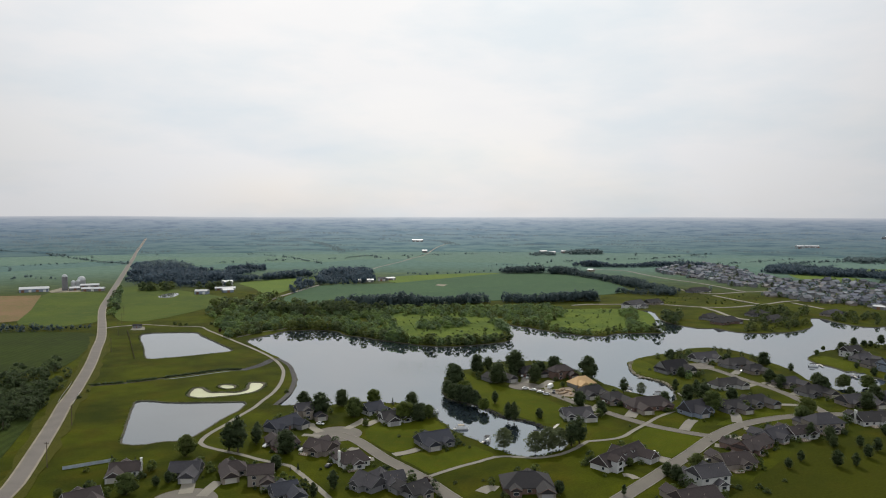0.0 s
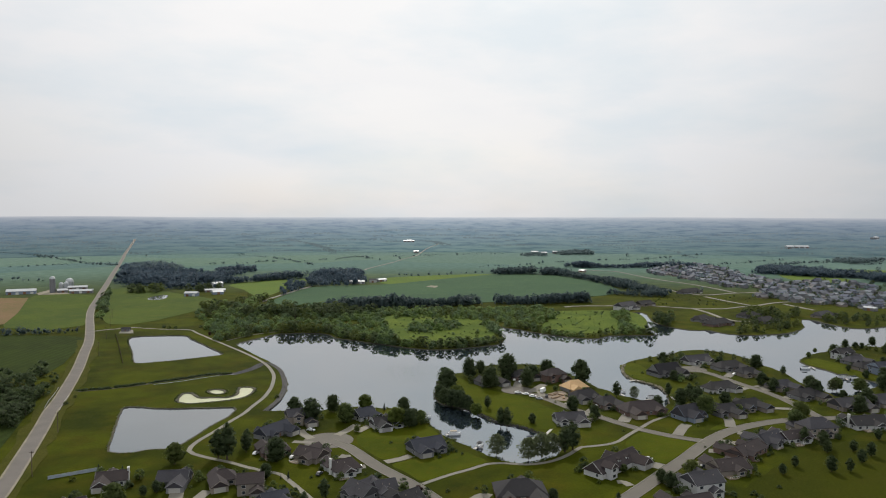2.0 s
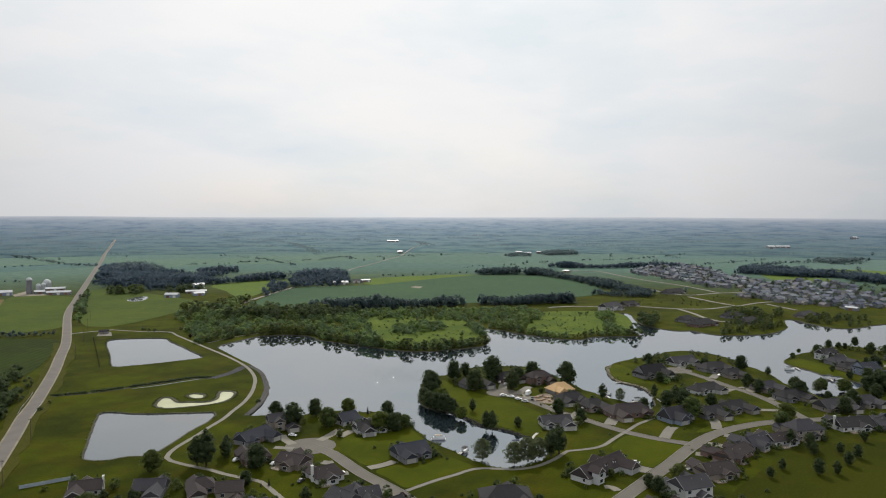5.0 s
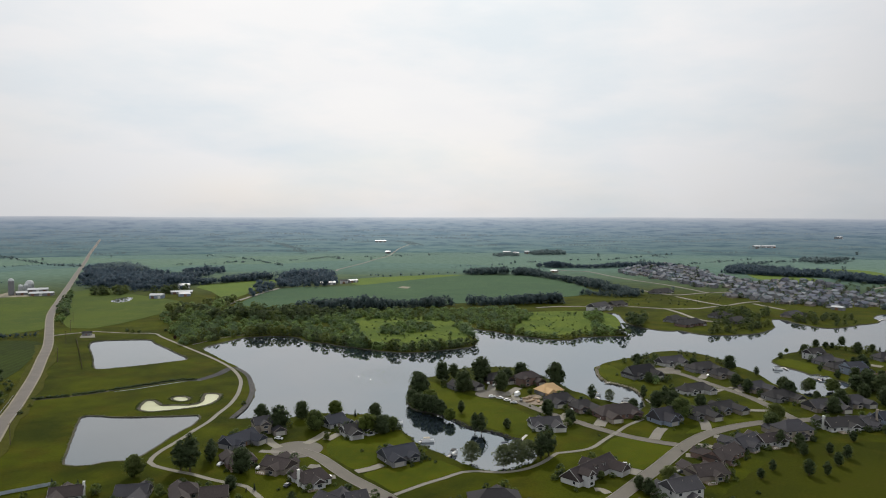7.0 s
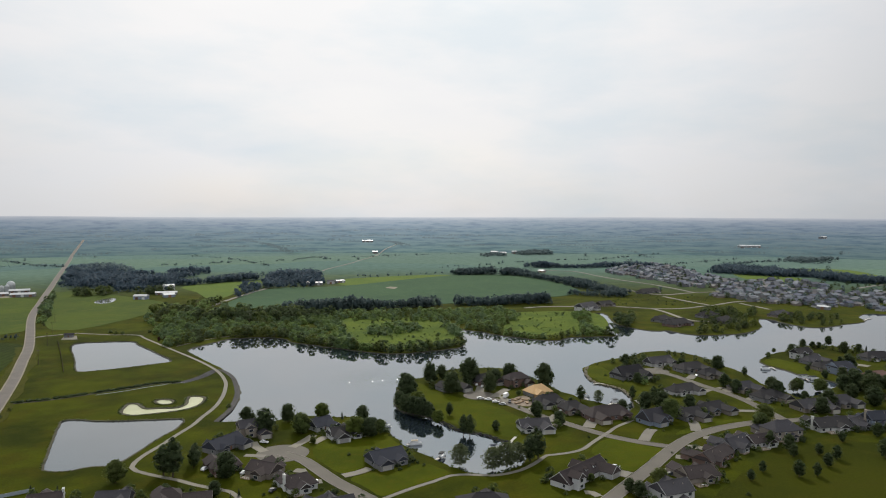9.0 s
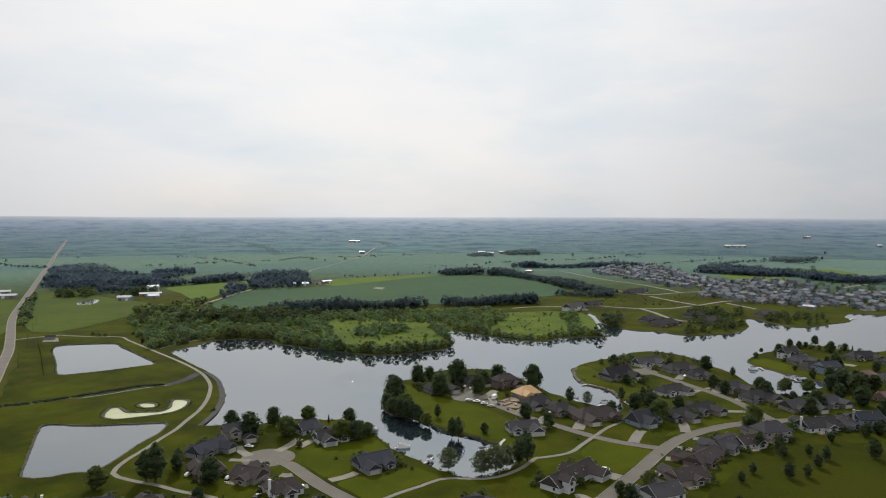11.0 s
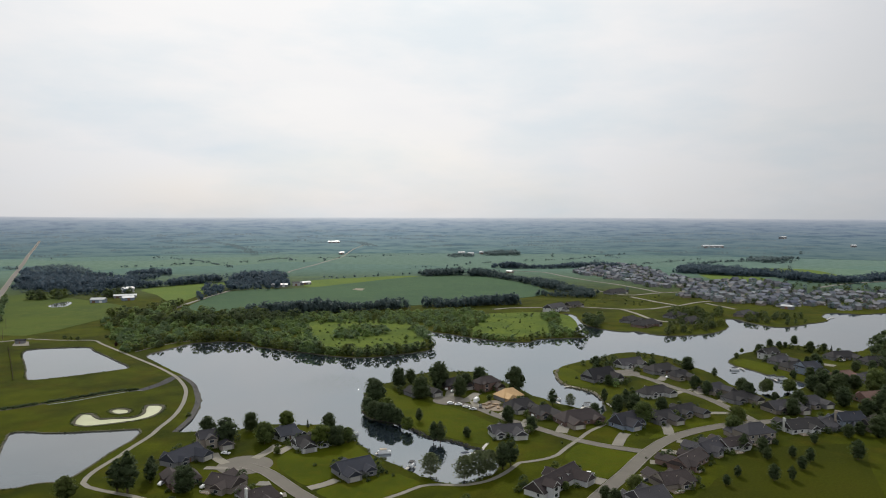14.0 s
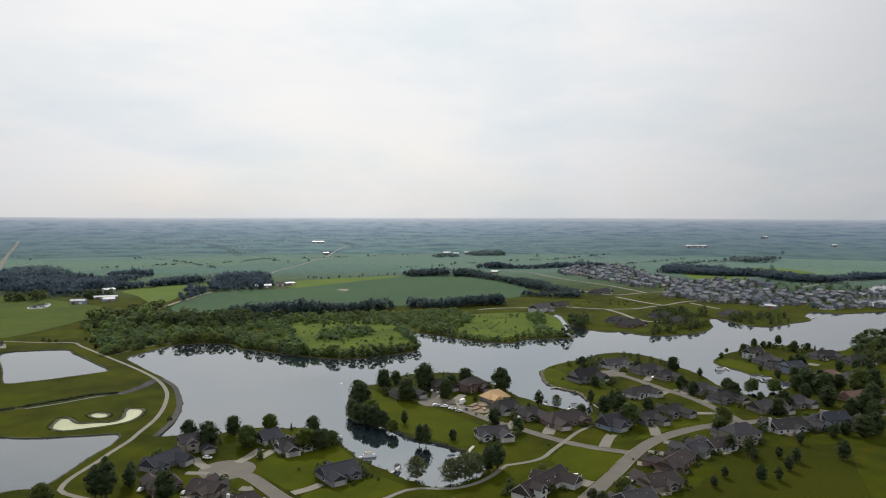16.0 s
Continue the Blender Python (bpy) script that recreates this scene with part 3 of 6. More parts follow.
for line, w in (([(173, 942), (198, 954), (241, 955), (281, 961), (314, 943), (346, 926), (383, 926), (413, 944), (438, 956), (480, 988), (511, 1001), (547, 1015)], 5.2),
                ([(342, 926), (346, 888), (345, 843), (351, 816), (365, 811)], 5.2),
                ([(340, 1605), (358, 1572), (400, 1540), (416, 1425), (434, 1337), (459, 1259), (475, 1171), (481, 1119), (503, 1120), (535, 1128)], 5.8),
                ([(386, 1162), (402, 1102), (423, 1087), (456, 1103), (494, 1120)], 5.8),
                ([(410, 1064), (422, 1000), (434, 956)], 5.8), ([(486, 975), (491, 933), (494, 910)], 5.2),
                ([(782, 1161), (863, 1214), (946, 1249), (1070, 1283), (1226, 1318)], 6.5),
                ([(-252, 925), (-248, 960), (-240, 1048), (-225, 1150), (-213, 1215)], 5.5), ([(-154, 1581), (-153, 1632), (-112, 1830), (-89.6, 1974), (-55, 2173), (-23.9, 2582), (19.5, 2883)], 4.5),
                ([(-360, 744), (-350, 755), (-338, 763), (-326, 771)], 3.0)):
    street("lane", smooth(line, False, 10), w, DRIVE, "pale narrow lane through open fields", 0.44, False, drop=0.5)

# fields
for kind, line in ((HAY, [(-606, 1079), (-517, 1079), (-452, 927), (-390, 783), (-467, 770)]), (SOIL, [(-692, 1033), (-600, 1049), (-521, 888), (-482, 795), (-511, 763)]),
                   (CROP, [(-227, 923), (-209, 1202), (-85.2, 1254), (121, 1462), (269, 1436), (307, 1188), (265, 1085), (82.9, 998), (-59.1, 959), (-138, 923)]),
                   (HAY_FRESH, [(-89, 1392), (108, 1476), (126, 1357), (88.4, 1321), (-77.1, 1254)]), (HAY_FRESH, [(-360, 1261), (-250, 1365), (-247, 1202), (-260, 1059), (-314, 1164)]),
                   (HAY_FRESH, [(729, 1484), (786, 1494), (803, 1350), (738, 1271), (688, 1337)]),
                   (HAY_FRESH, [(949, 1613), (1037, 1550), (984, 1370), (925, 1350), (918, 1496)]), (BEANS, [(-184, 225), (-205, 303), (-236, 395), (-262, 466), (-280, 512), (-330, 470), (-300, 360), (-270, 225)]), (BEANS, [(-481, 693), (-358, 713), (-320, 629), (-299, 547), (-321, 528), (-341, 490)]), (DIM_LAWN, [(149, 324), (178, 353), (215, 378), (244, 380), (261, 368), (175, 246), (105, 246), (123, 295)]),
                   (HAY, [(-537, 1162), (-516, 1199), (-313, 1022), (-305, 911), (-365, 795)])):
    sheet("field", wobble(smooth(line, True, 6), 3.0, 14.0) if kind is DIM_LAWN else smooth(line, True, 30) if kind is not SOIL else line, 0.35 if kind is CROP else 0.26 if kind is SOIL else 0.05 if kind is DIM_LAWN else 0.2, kind,
          {HAY: "pale green mown hay field", HAY_FRESH: "bright green fresh-cut hay field", SOIL: "bare brown soil patch in a field", CROP: "dark green field of standing maize", DIM_LAWN: "lawn behind the houses, darkened for the view's dim corner", BEANS: "dark green field of low bean rows"}[kind], "field", 0.5)
# brighter garden lawns, each to its own boundary
for line in ([(6, 528), (3.8, 500), (4.5, 476), (12, 460), (24, 447), (34, 430), (48, 415), (60, 403), (70, 404), (80, 426), (74, 445), (66, 462), (56, 478), (42, 490), (28, 512), (17, 532)],
             [(-43, 386), (-40, 398), (-28, 404), (-14, 410), (-6, 411), (0, 399), (6, 386), (11, 378), (4, 374), (-10, 372), (-16, 360), (-25.5, 352.5), (-38, 371)],
             [(103, 378), (118, 396), (131, 385.5), (140, 377.5), (137, 372), (121.5, 354), (113, 346), (108, 351), (104, 362)], [(157, 400), (171, 414), (190, 423), (207, 427), (196, 420), (179, 412), (166, 403)],
             [(-21, 345), (-12, 352), (0, 352), (8, 361), (16, 363), (21, 357), (26, 349.5), (17, 341.5), (8, 334.5), (0, 328), (-6, 323.5), (-14, 335)], [(152, 575), (149.5, 556), (150.5, 532), (158, 519), (168, 520), (174, 532), (170, 560), (166, 583)],
             [(311, 588), (310, 575), (315, 562), (318, 547), (330, 541), (338, 560), (334, 585), (328, 603), (318, 598)]):
    sheet("lawn", wobble(smooth(line, True, 3), 0.5, 5.0), 0.035, LAWN_BRIGHT, "bright green lawn running to its boundary", "lawn", 0.2)
# trees that stand singly: x, y, height
TREE_SPOTS = {
    "round": [(-136, 298, 9.5), (-163, 294, 4.5), (-128, 347, 10.7), (-52.6, 415, 12.1), (-8.3, 412, 8.0), (191, 521, 3.9), (209, 404, 11.1), (90.1, 334, 3.8), (119, 324, 8.9), (-44.1, 398, 3.9), (84.3, 490, 4.0), (165, 427, 11.1)],
    "dark": [(-86.3, 433, 11.2), (-63.5, 439, 9.9), (-19.2, 433, 9.8), (-12.4, 415, 8.0), (-14.8, 407, 9.9), (-79, 350, 12.5), (-72.7, 415, 12.1), (9.1, 490, 14.2), (3.1, 471, 8.4), (7, 457, 9.6), (11.3, 451, 10.2), (16.2, 446, 10.8), (20.4, 443, 8.6), (26.3, 534, 12.9), (39.5, 500, 13.7), (7.4, 506, 12.3), (35.5, 543, 8.8), (54.5, 528, 15.3), (66.2, 503, 12.2), (73.2, 524, 9.3), (85.3, 534, 12.1), (106, 510, 16.5), (57.5, 414, 5.5), (86.3, 439, 9.2), (96.2, 423, 7.5), (142, 446, 6.8), (191, 586, 8.0), (178, 521, 7.3), (159, 453, 9.1), (170, 453, 10.3), (187, 451, 8.6), (229, 564, 8.5), (259, 564, 10.0), (237, 507, 7.6), (237, 490, 8.7), (263, 490, 8.7), (258, 474, 10.8), (270, 462, 7.0), (300, 494, 7.0), (104, 321, 5.2), (106, 315, 6.1), (-78.9, 328, 5.8), (50.8, 301, 4.9)],
    "oval": [(38.4, 409, 11.2), (41.8, 407, 11.8), (67.3, 363, 11.8), (72.2, 367, 11.9), (-109, 355, 12.6), (-104, 353, 16.0), (-99, 372, 8.5), (-97.5, 364, 9.0), (123, 474, 9.2), (269, 540, 6.2), (33.5, 446, 7.2), (159, 477, 8.4), (170, 468, 9.4), (174, 463, 8.7), (78.1, 298, 4.4)],
    "lawn": [(-48, 305, 8.5), (-55, 295, 8.0), (-62, 296, 6.5), (-127, 307, 6.0), (-123, 311, 7.0), (199, 376, 11.0), (206, 370, 10.8), (203, 361, 8.2), (190, 334, 9.8), (176, 341, 6.7), (165, 331, 6.4), (218, 363, 7.4), (212, 346, 8.4), (199, 334, 8.1), (223, 356, 8.7)],
    "light": [(-43.6, 443, 10.0), (-53.7, 419, 10.1), (-22, 407, 11.8), (14.2, 463, 11.2), (-169, 890, 10.0), (25.4, 431, 7.7)],
    "spruce": [(-159, 334, 4.8), (-155, 336, 4.9), (-150, 339, 5.5), (-31.8, 443, 9.3), (-68.3, 328, 6.9), (-59.6, 369, 6.0), (-57, 369, 5.4), (251, 493, 6.9), (237, 490, 7.4), (-71.7, 327, 4.2), (-61.1, 367, 4.7)],
    "plum": [(-7.3, 306, 5.0), (198, 539, 4.1), (-229, 720, 8.1), (-225, 727, 7.0)],
    "airy": [(31.7, 360, 10.5), (47.1, 353, 10.3), (54.2, 356, 11.5), (60.7, 361, 9.9), (279, 490, 7.6), (134, 471, 7.6), (212, 600, 5.3), (259, 568, 7.9)],
    "bush": [(-167, 325, 2.6), (-106, 474, 2.3), (-286, 763, 6.1), (-279, 763, 5.5), (-295, 771, 5.6), (-45.3, 409, 3.3), (-23.6, 378, 2.4), (-2.1, 360, 2.6), (2.3, 355, 2.6), (6.7, 360, 2.3), (11.2, 364, 2.4), (13.9, 360, 2.3), (-10.7, 355, 1.7), (167, 586, 2.6), (153, 568, 1.4), (151, 536, 1.7), (147, 411, 2.0), (153, 407, 2.0), (-52.7, 339, 2.2), (-57.7, 328, 2.1), (5.7, 311, 2.5), (18.5, 314, 2.0), (51.1, 311, 2.0), (106, 343, 2.2), (96.8, 423, 2.7), (79.1, 460, 2.2), (143, 370, 1.5), (107, 398, 1.9), (113, 326, 3.7), (140, 306, 4.0), (141, 301, 3.9), (155, 314, 2.6), (-238, 457, 4.4), (-241, 474, 3.8), (-81.5, 328, 2.1), (-85.9, 330, 2.1)],
}
TREE_LATE = {
    "dark": [(327, 489, 9.8), (353, 517, 7.6), (306, 467, 10.0), (316, 491, 9.2), (337, 488, 10.5), (391, 546, 6.6), (404, 544, 7.4), (416, 543, 8.1), (365, 485, 10.5), (309, 427, 9.2), (315, 415, 10.6), (328, 554, 4.4), (373, 581, 4.7), (326, 528, 5.7), (347, 526, 6.4), (404, 622, 8.4), (380, 647, 7.0), (389, 646, 5.2), (395, 646, 5.2), (414, 661, 7.1), (356, 625, 6.7), (420, 626, 6.8), (339, 527, 7.8), (269, 390, 6.2), (326, 477, 12.1), (326, 493, 11.2), (348, 490, 9.9), (369, 564, 9.1), (373, 487, 13.2), (319, 429, 11.5), (265, 435, 9.8), (281, 453, 9.0), (310, 450, 10.8), (286, 388, 10.3), (296, 392, 11.5), (279, 394, 6.8), (339, 446, 12.1)],
    "gloom": [(470, 625, 12.5), (480, 632, 14.0), (492, 640, 13.0), (452, 600, 13.5), (437, 580, 12.0), (459, 585, 14.0), (513, 640, 14.0), (530, 650, 12.5), (447, 566, 10.0), (428, 562, 9.0)],
    "lawn": [(243, 382, 7.4), (249, 356, 12.3)],
    "spruce": [(423, 620, 13.4), (363, 575, 5.7)],
    "round": [(341, 627, 4.0), (283, 492, 9.5), (297, 488, 10.0), (218, 417, 10.0), (373, 563, 5.6), (351, 474, 15.6), (323, 604, 4.9)],
}
# houses: centre and length and bearing, then the build
HOMES = [
    ((-147, 322, 14.3, 17), dict(roof="brown", wall="white", depth=10, wing=-0.3, chimney=True)),
    ((-150, 288, 15.0, 40), dict(roof="brown", wall="white", depth=11, wing=0.25)),
    ((-119, 322, 14.6, 5), dict(roof="grey", wall="grey", wing=0.25)),
    ((-97.3, 323, 13.1, 25), dict(roof="brown", wall="tan", hip=0.8, wing=-0.25)),
    ((-81.7, 312, 12.2, 12), dict(roof="brown", wall="tan", floors=2, depth=10)),
    ((-67.9, 297, 12.2, 29), dict(roof="blue", wall="grey")),
    ((-90, 393, 22.0, 58), dict(roof="blue", wall="grey", side=-1, pitch=0.7)),
    ((-82.4, 362, 15.8, 26), dict(roof="brown", wall="brick", side=1, hip=0.7)),
    ((-79, 417, 19.1, 25), dict(roof="grey", wall="tan", floors=2, pitch=0.6, wing=0.2)),
    ((-62.1, 354, 15.8, -29), dict(roof="brown", wall="tan", side=1)),
    ((-43.5, 336, 14.7, 31), dict(roof="brown", wall="white", depth=12, hip=0.5, side=1, chimney=True)),
    ((-32.2, 307, 14.9, -43), dict(roof="grey", wall="grey", side=1)),
    ((-22.1, 310, 10.0, 23), dict(roof="grey", wall="grey", side=1)),
    ((-11.4, 298, 11.1, 40), dict(roof="dark", wall="grey", side=1)),
    ((-4.7, 367, 19.3, 28), dict(roof="blue", wall="grey", depth=13, wing=-0.28)),
    ((-42.8, 425, 13.2, 40), dict(roof="blue", wall="white", pitch=0.7)),
    ((-27.3, 409, 21.2, 25), dict(roof="dark", wall="white", hip=0.2, chimney=True, wing=-0.25)),
    ((37.2, 307, 24.3, 3), dict(roof="dark", wall="brick", depth=17, hip=0.9, pitch=0.55)),
    ((86.3, 339, 36.7, 42), dict(roof="brown", wall="white", depth=11, wing=0.36, chimney=False, tall=2, dormers=3, pitch=0.8)),
    ((79.8, 416, 19.4, 7), dict(roof="grey", wall="white", depth=11, wing=0.32)),
    ((39.7, 512, 21.0, 30), dict(roof="dark", wall="grey", depth=13, hip=0.8)),
    ((65.7, 530, 21.5, 20), dict(roof="dark", wall="brick", depth=13, hip=0.6)),
    ((87.7, 522, 19.8, 27), dict(roof="brown", wall="brick", floors=2, depth=12, hip=0.8)),
    ((100, 468, 19.6, 17), dict(roof="dark", wall="grey", depth=13, hip=0.6, wing=-0.3)),
    ((111, 451, 16.2, 20), dict(roof="dark", wall="brick", depth=13, hip=0.7)),
    ((129, 437, 30.8, 14), dict(roof="brown", wall="brick", depth=15, hip=0.8, wing=-0.3)),
    ((178, 541, 27.5, 25), dict(roof="dark", wall="grey", depth=15, pitch=0.85, hip=0.3)),
    ((218, 584, 25.9, 21), dict(roof="grey", wall="white", depth=12, pitch=0.7)),
    ((235, 560, 27.5, 18), dict(roof="dark", wall="grey", depth=14, hip=0.8)),
    ((240, 538, 17.0, 13), dict(roof="dark", wall="tan", depth=12, hip=0.6)),
    ((200, 492, 26.5, 22), dict(roof="dark", wall="white", depth=12, hip=0.7)),
    ((155, 426, 21.7, 27), dict(roof="grey", wall="blue", depth=12, pitch=0.9, wing=-0.2)),
    ((178, 433, 16.2, 18), dict(roof="dark", wall="grey", depth=12, pitch=0.6)),
    ((199, 445, 20.3, 23), dict(roof="dark", wall="blue", depth=12, hip=0.5)),
    ((245, 496, 20.5, 19), dict(roof="grey", wall="tan", depth=12, hip=0.5)),
    ((250, 471, 22.3, 15), dict(roof="dark", wall="grey", depth=13, hip=0.6)),
    ((265, 446, 24.8, 12), dict(roof="grey", wall="tan", depth=14, pitch=0.6)),
    ((141, 335, 18.8, 14), dict(roof="brown", wall="tan", depth=12, side=1, hip=0.3)),
    ((160, 359, 25.6, 38), dict(roof="brown", wall="brick", depth=11, side=1, hip=0.2)),
    ((119, 311, 16.5, 18), dict(roof="grey", wall="white", depth=12, floors=2, side=1)),
    ((180, 377, 23.2, 35), dict(roof="grey", wall="grey", depth=11, side=1, hip=0.4)),
    ((196, 381, 18.8, 18), dict(roof="brown", wall="white", depth=10, side=1)),
    ((214, 392, 19.6, 12), dict(roof="grey", wall="tan", depth=14, floors=2, side=1, hip=0.7)),
    ((251, 406, 24.4, 8), dict(roof="dark", wall="white", depth=13, side=1, chimney=True)),
    ((270, 409, 18.8, 29), dict(roof="grey", wall="grey", depth=10, side=1)),
    ((282, 408, 17.5, 4), dict(roof="blue", wall="blue", depth=11, floors=2, side=1, pitch=0.7, chimney=True)),
    ((296, 402, 19.0, 6), dict(roof="dark", wall="tan", depth=13, side=1)),
    ((106, 290, 20.6, 19), dict(roof="brown", wall="tan", depth=13, side=1)),
    ((352, 603, 20.0, 23), dict(roof="dark", wall="white", depth=10, floors=2, pitch=0.7)),
    ((350, 582, 21.7, 18), dict(roof="grey", wall="grey", depth=12, hip=0.7)),
    ((344, 557, 18.8, 13), dict(roof="dark", wall="tan", depth=12, hip=0.7)),
    ((349, 544, 18.4, 12), dict(roof="blue", wall="blue", depth=13, floors=2, hip=0.4, side=-1)),
    ((413, 593, 28.8, 3), dict(roof="dark", wall="grey", depth=14, hip=0.8)),
    ((361, 521, 25.1, 15), dict(roof="red", wall="brick", depth=13, hip=0.6)),
    ((377, 513, 26.8, 17), dict(roof="grey", wall="grey", depth=15, hip=0.7)),
    ((340, 461, 25.3, 10), dict(roof="red", wall="brick", depth=13)),
    ((291, 455, 16.7, 12), dict(roof="grey", wall="grey", depth=13, hip=0.7)),
    ((426, 570, 23.7, 4), dict(roof="dark", wall="grey", depth=13, hip=0.7)),
    ((250, 920, 35.1, 40), dict(roof="grey", wall="white", depth=16, pitch=0.6, floors=2)),
    ((287, 961, 25.5, 29), dict(roof="dark", wall="tan", depth=14)),
    ((312, 820, 27.9, 40), dict(roof="dark", wall="grey", depth=14, hip=0.7)),
    ((318, 788, 38.6, 33), dict(roof="dark", wall="brick", depth=16, hip=0.7)),
    ((380, 850, 29.0, 30), dict(roof="dark", wall="grey", depth=14, hip=0.6)),
    ((380, 807, 30.6, 35), dict(roof="dark", wall="grey", depth=14, hip=0.6)),
    ((405, 1115, 48.4, 31), dict(roof="dark", wall="grey", depth=16, hip=0.6)),
    ((473, 853, 34.7, 34), dict(roof="grey", wall="tan", depth=14, hip=0.6)),
]

# ---- trees ----
def blob(verts, faces, centre, size, rng, tall=1.0):
    """A knobbly tuft of foliage: a rough ball with every corner pushed in or out."""
    k, n = len(verts), 8
    rings = ((0.0, -1.0), (0.8, -0.55), (1.0, 0.1), (0.7, 0.7), (0.0, 1.0))
    idx = []
    for r, h in rings:
        row = []
        for i in range(n if r else 1):
            a = (i + rng.random() * 0.5) * math.tau / n
            s = size * rng.uniform(0.58, 1.32)
            verts.append((centre[0] + s * r * math.cos(a), centre[1] + s * r * math.sin(a), centre[2] + s * h * tall))
            row.append(k)
            k += 1
        idx.append(row)
    for lo, hi in zip(idx, idx[1:]):
        for i in range(n):
            j = (i + 1) % n
            if len(lo) == 1:
                faces.append((lo[0], hi[j], hi[i]))
            elif len(hi) == 1:
                faces.append((lo[i], lo[j], hi[0]))
            else:
                faces.append((lo[i], lo[j], hi[j], hi[i]))


def spray(verts, faces, centre, size, rng):
    """One bent leafy twig: two triangles folded along the middle."""
    a, t = rng.uniform(0, math.tau), rng.uniform(-0.7, 0.9)
    d = Vector((math.cos(a) * math.cos(t), math.sin(a) * math.cos(t), math.sin(t))) * size
    s = Vector((-math.sin(a), math.cos(a), rng.uniform(-0.6, 0.6))) * size * 0.5
    k, c = len(verts), Vector(centre)
    verts += [tuple(c - d * 0.5), tuple(c + s), tuple(c + d * 0.6), tuple(c - s + Vector((0, 0, -0.25 * size)))]
    faces += [(k, k + 1, k + 2), (k, k + 2, k + 3)]


def crown(rng, height, spread, low, shape, blobs, sprays, leaf):
    """Foliage between low * height and height. shape gives the half-width at each level from 0 to 1."""
    v, f = [], []
    for i in range(blobs):
        u = (i + 0.5) / blobs
        r = shape(u) * spread
        a = i * 2.4 + rng.random()
        q = rng.uniform(0.3, 0.72) if r > spread * 0.4 else 0.1
        size = max(0.35, r * rng.uniform(0.28, 0.44))
        blob(v, f, (r * q * math.cos(a), r * q * math.sin(a), height * (low + (0.96 - low) * u)), size, rng, 0.85)
    if sprays >= 400 and blobs > 6:
        for u in (0.16, 0.46, 0.76):
            blob(v, f, (0, 0, height * (low + (0.96 - low) * u)), max(0.4, shape(u) * spread * 0.62), rng, 0.9)
    for i in range(sprays):
        u = rng.random()
        r = shape(u) * spread * (1.0 if blobs else rng.random() ** 0.45) * (0.72 + 0.36 * noise.noise((u * 4, i * 0.11, 1.7)) + rng.uniform(-0.12, 0.24))
        a = rng.uniform(0, math.tau)
        spray(v, f, (r * math.cos(a), r * math.sin(a), height * (low + (1 - low) * u)), leaf * rng.uniform(0.6, 1.3), rng)
    return v, f


def tube(v, f, a, b, r0, r1, n=6):
    a, b = Vector(a), Vector(b)
    d = (b - a).normalized()
    s = d.orthogonal().normalized()
    t = d.cross(s)
    k = len(v)
    for p, r in ((a, r0), (b, r1)):
        v += [tuple(p + (s * math.cos(i * math.tau / n) + t * math.sin(i * math.tau / n)) * r) for i in range(n)]
    f += [(k + i, k + (i + 1) % n, k + n + (i + 1) % n, k + n + i) for i in range(n)]
    f += [tuple(range(k + n - 1, k - 1, -1)), tuple(range(k + n, k + 2 * n))]


ROUND = lambda u: math.sqrt(max(0.0, 1 - (2 * u - 0.85) ** 2 / 1.35)) if u < 0.98 else 0.15
OVAL = lambda u: math.sin(math.pi * min(1, 0.1 + 0.9 * u)) ** 0.7
CONE = lambda u: 1.0 - 0.94 * u
DOME = lambda u: math.sqrt(max(0.03, 1 - u ** 3))


def tree(kind, seed, height, spread, low, shape, mat, blobs=9, sprays=330, leaf=0.95, label="", category="tree"):
    rng = random.Random(seed)
    root = tagged(new(kind), label, category)
    v, f = [], []
    tube(v, f, (0, 0, -0.2), (0.1, 0.05, height * (low + 0.3)), height * 0.028, height * 0.014)
    for i in range(4):
        a = i * 1.6 + seed
        z = height * (low + 0.05 * i)
        tube(v, f, (0, 0, z), (spread * 0.55 * math.cos(a), spread * 0.55 * math.sin(a), z + height * 0.2), height * 0.012, height * 0.005, 5)
    trunk = new("trunk", mesh_of("trunk", v, f, BARK))
    trunk.parent = root
    c = new("crown", mesh_of("crown", *crown(rng, height, spread, low, shape, blobs, sprays, leaf), mat))
    c.data.shade_smooth()
    c.parent = root
    return root


KINDS = {}
for i in range(3):
    KINDS["round", i] = tree("tree", 10 + i, 10, 4.6 + 0.4 * i, 0.16, ROUND, LEAF, 15, 620, 0.62, "round broadleaf shade tree with dense green crown")
for i in range(2):
    KINDS["dark", i] = tree("tree", 20 + i, 10, 4.2 + 0.3 * i, 0.1, ROUND, LEAF_DARK, 15, 620, 0.62, "dark green broadleaf tree with full crown")
for i in range(2):
    KINDS["oval", i] = tree("tree", 30 + i, 10, 2.9, 0.12, OVAL, LEAF_DARK, 12, 480, 0.55, "tall oval dark green tree on the lawn")
KINDS["lawn", 0] = tree("tree", 35, 10, 3.7, 0.1, OVAL, LEAF_DARK, 14, 560, 0.55, "dark rounded young tree on open lawn")
KINDS["light", 0] = tree("tree", 40, 10, 5.0, 0.16, ROUND, LEAF_LIGHT, 15, 620, 0.62, "bright yellow-green rounded tree")
KINDS["spruce", 0] = tree("conifer", 50, 10, 2.6, 0.04, CONE, NEEDLE, 14, 480, 0.6, "dark pointed spruce with narrow crown", "conifer")
KINDS["plum", 0] = tree("tree", 60, 10, 4.4, 0.14, ROUND, LEAF_RED, 12, 420, 0.6, "small dark purple-leaved ornamental tree")
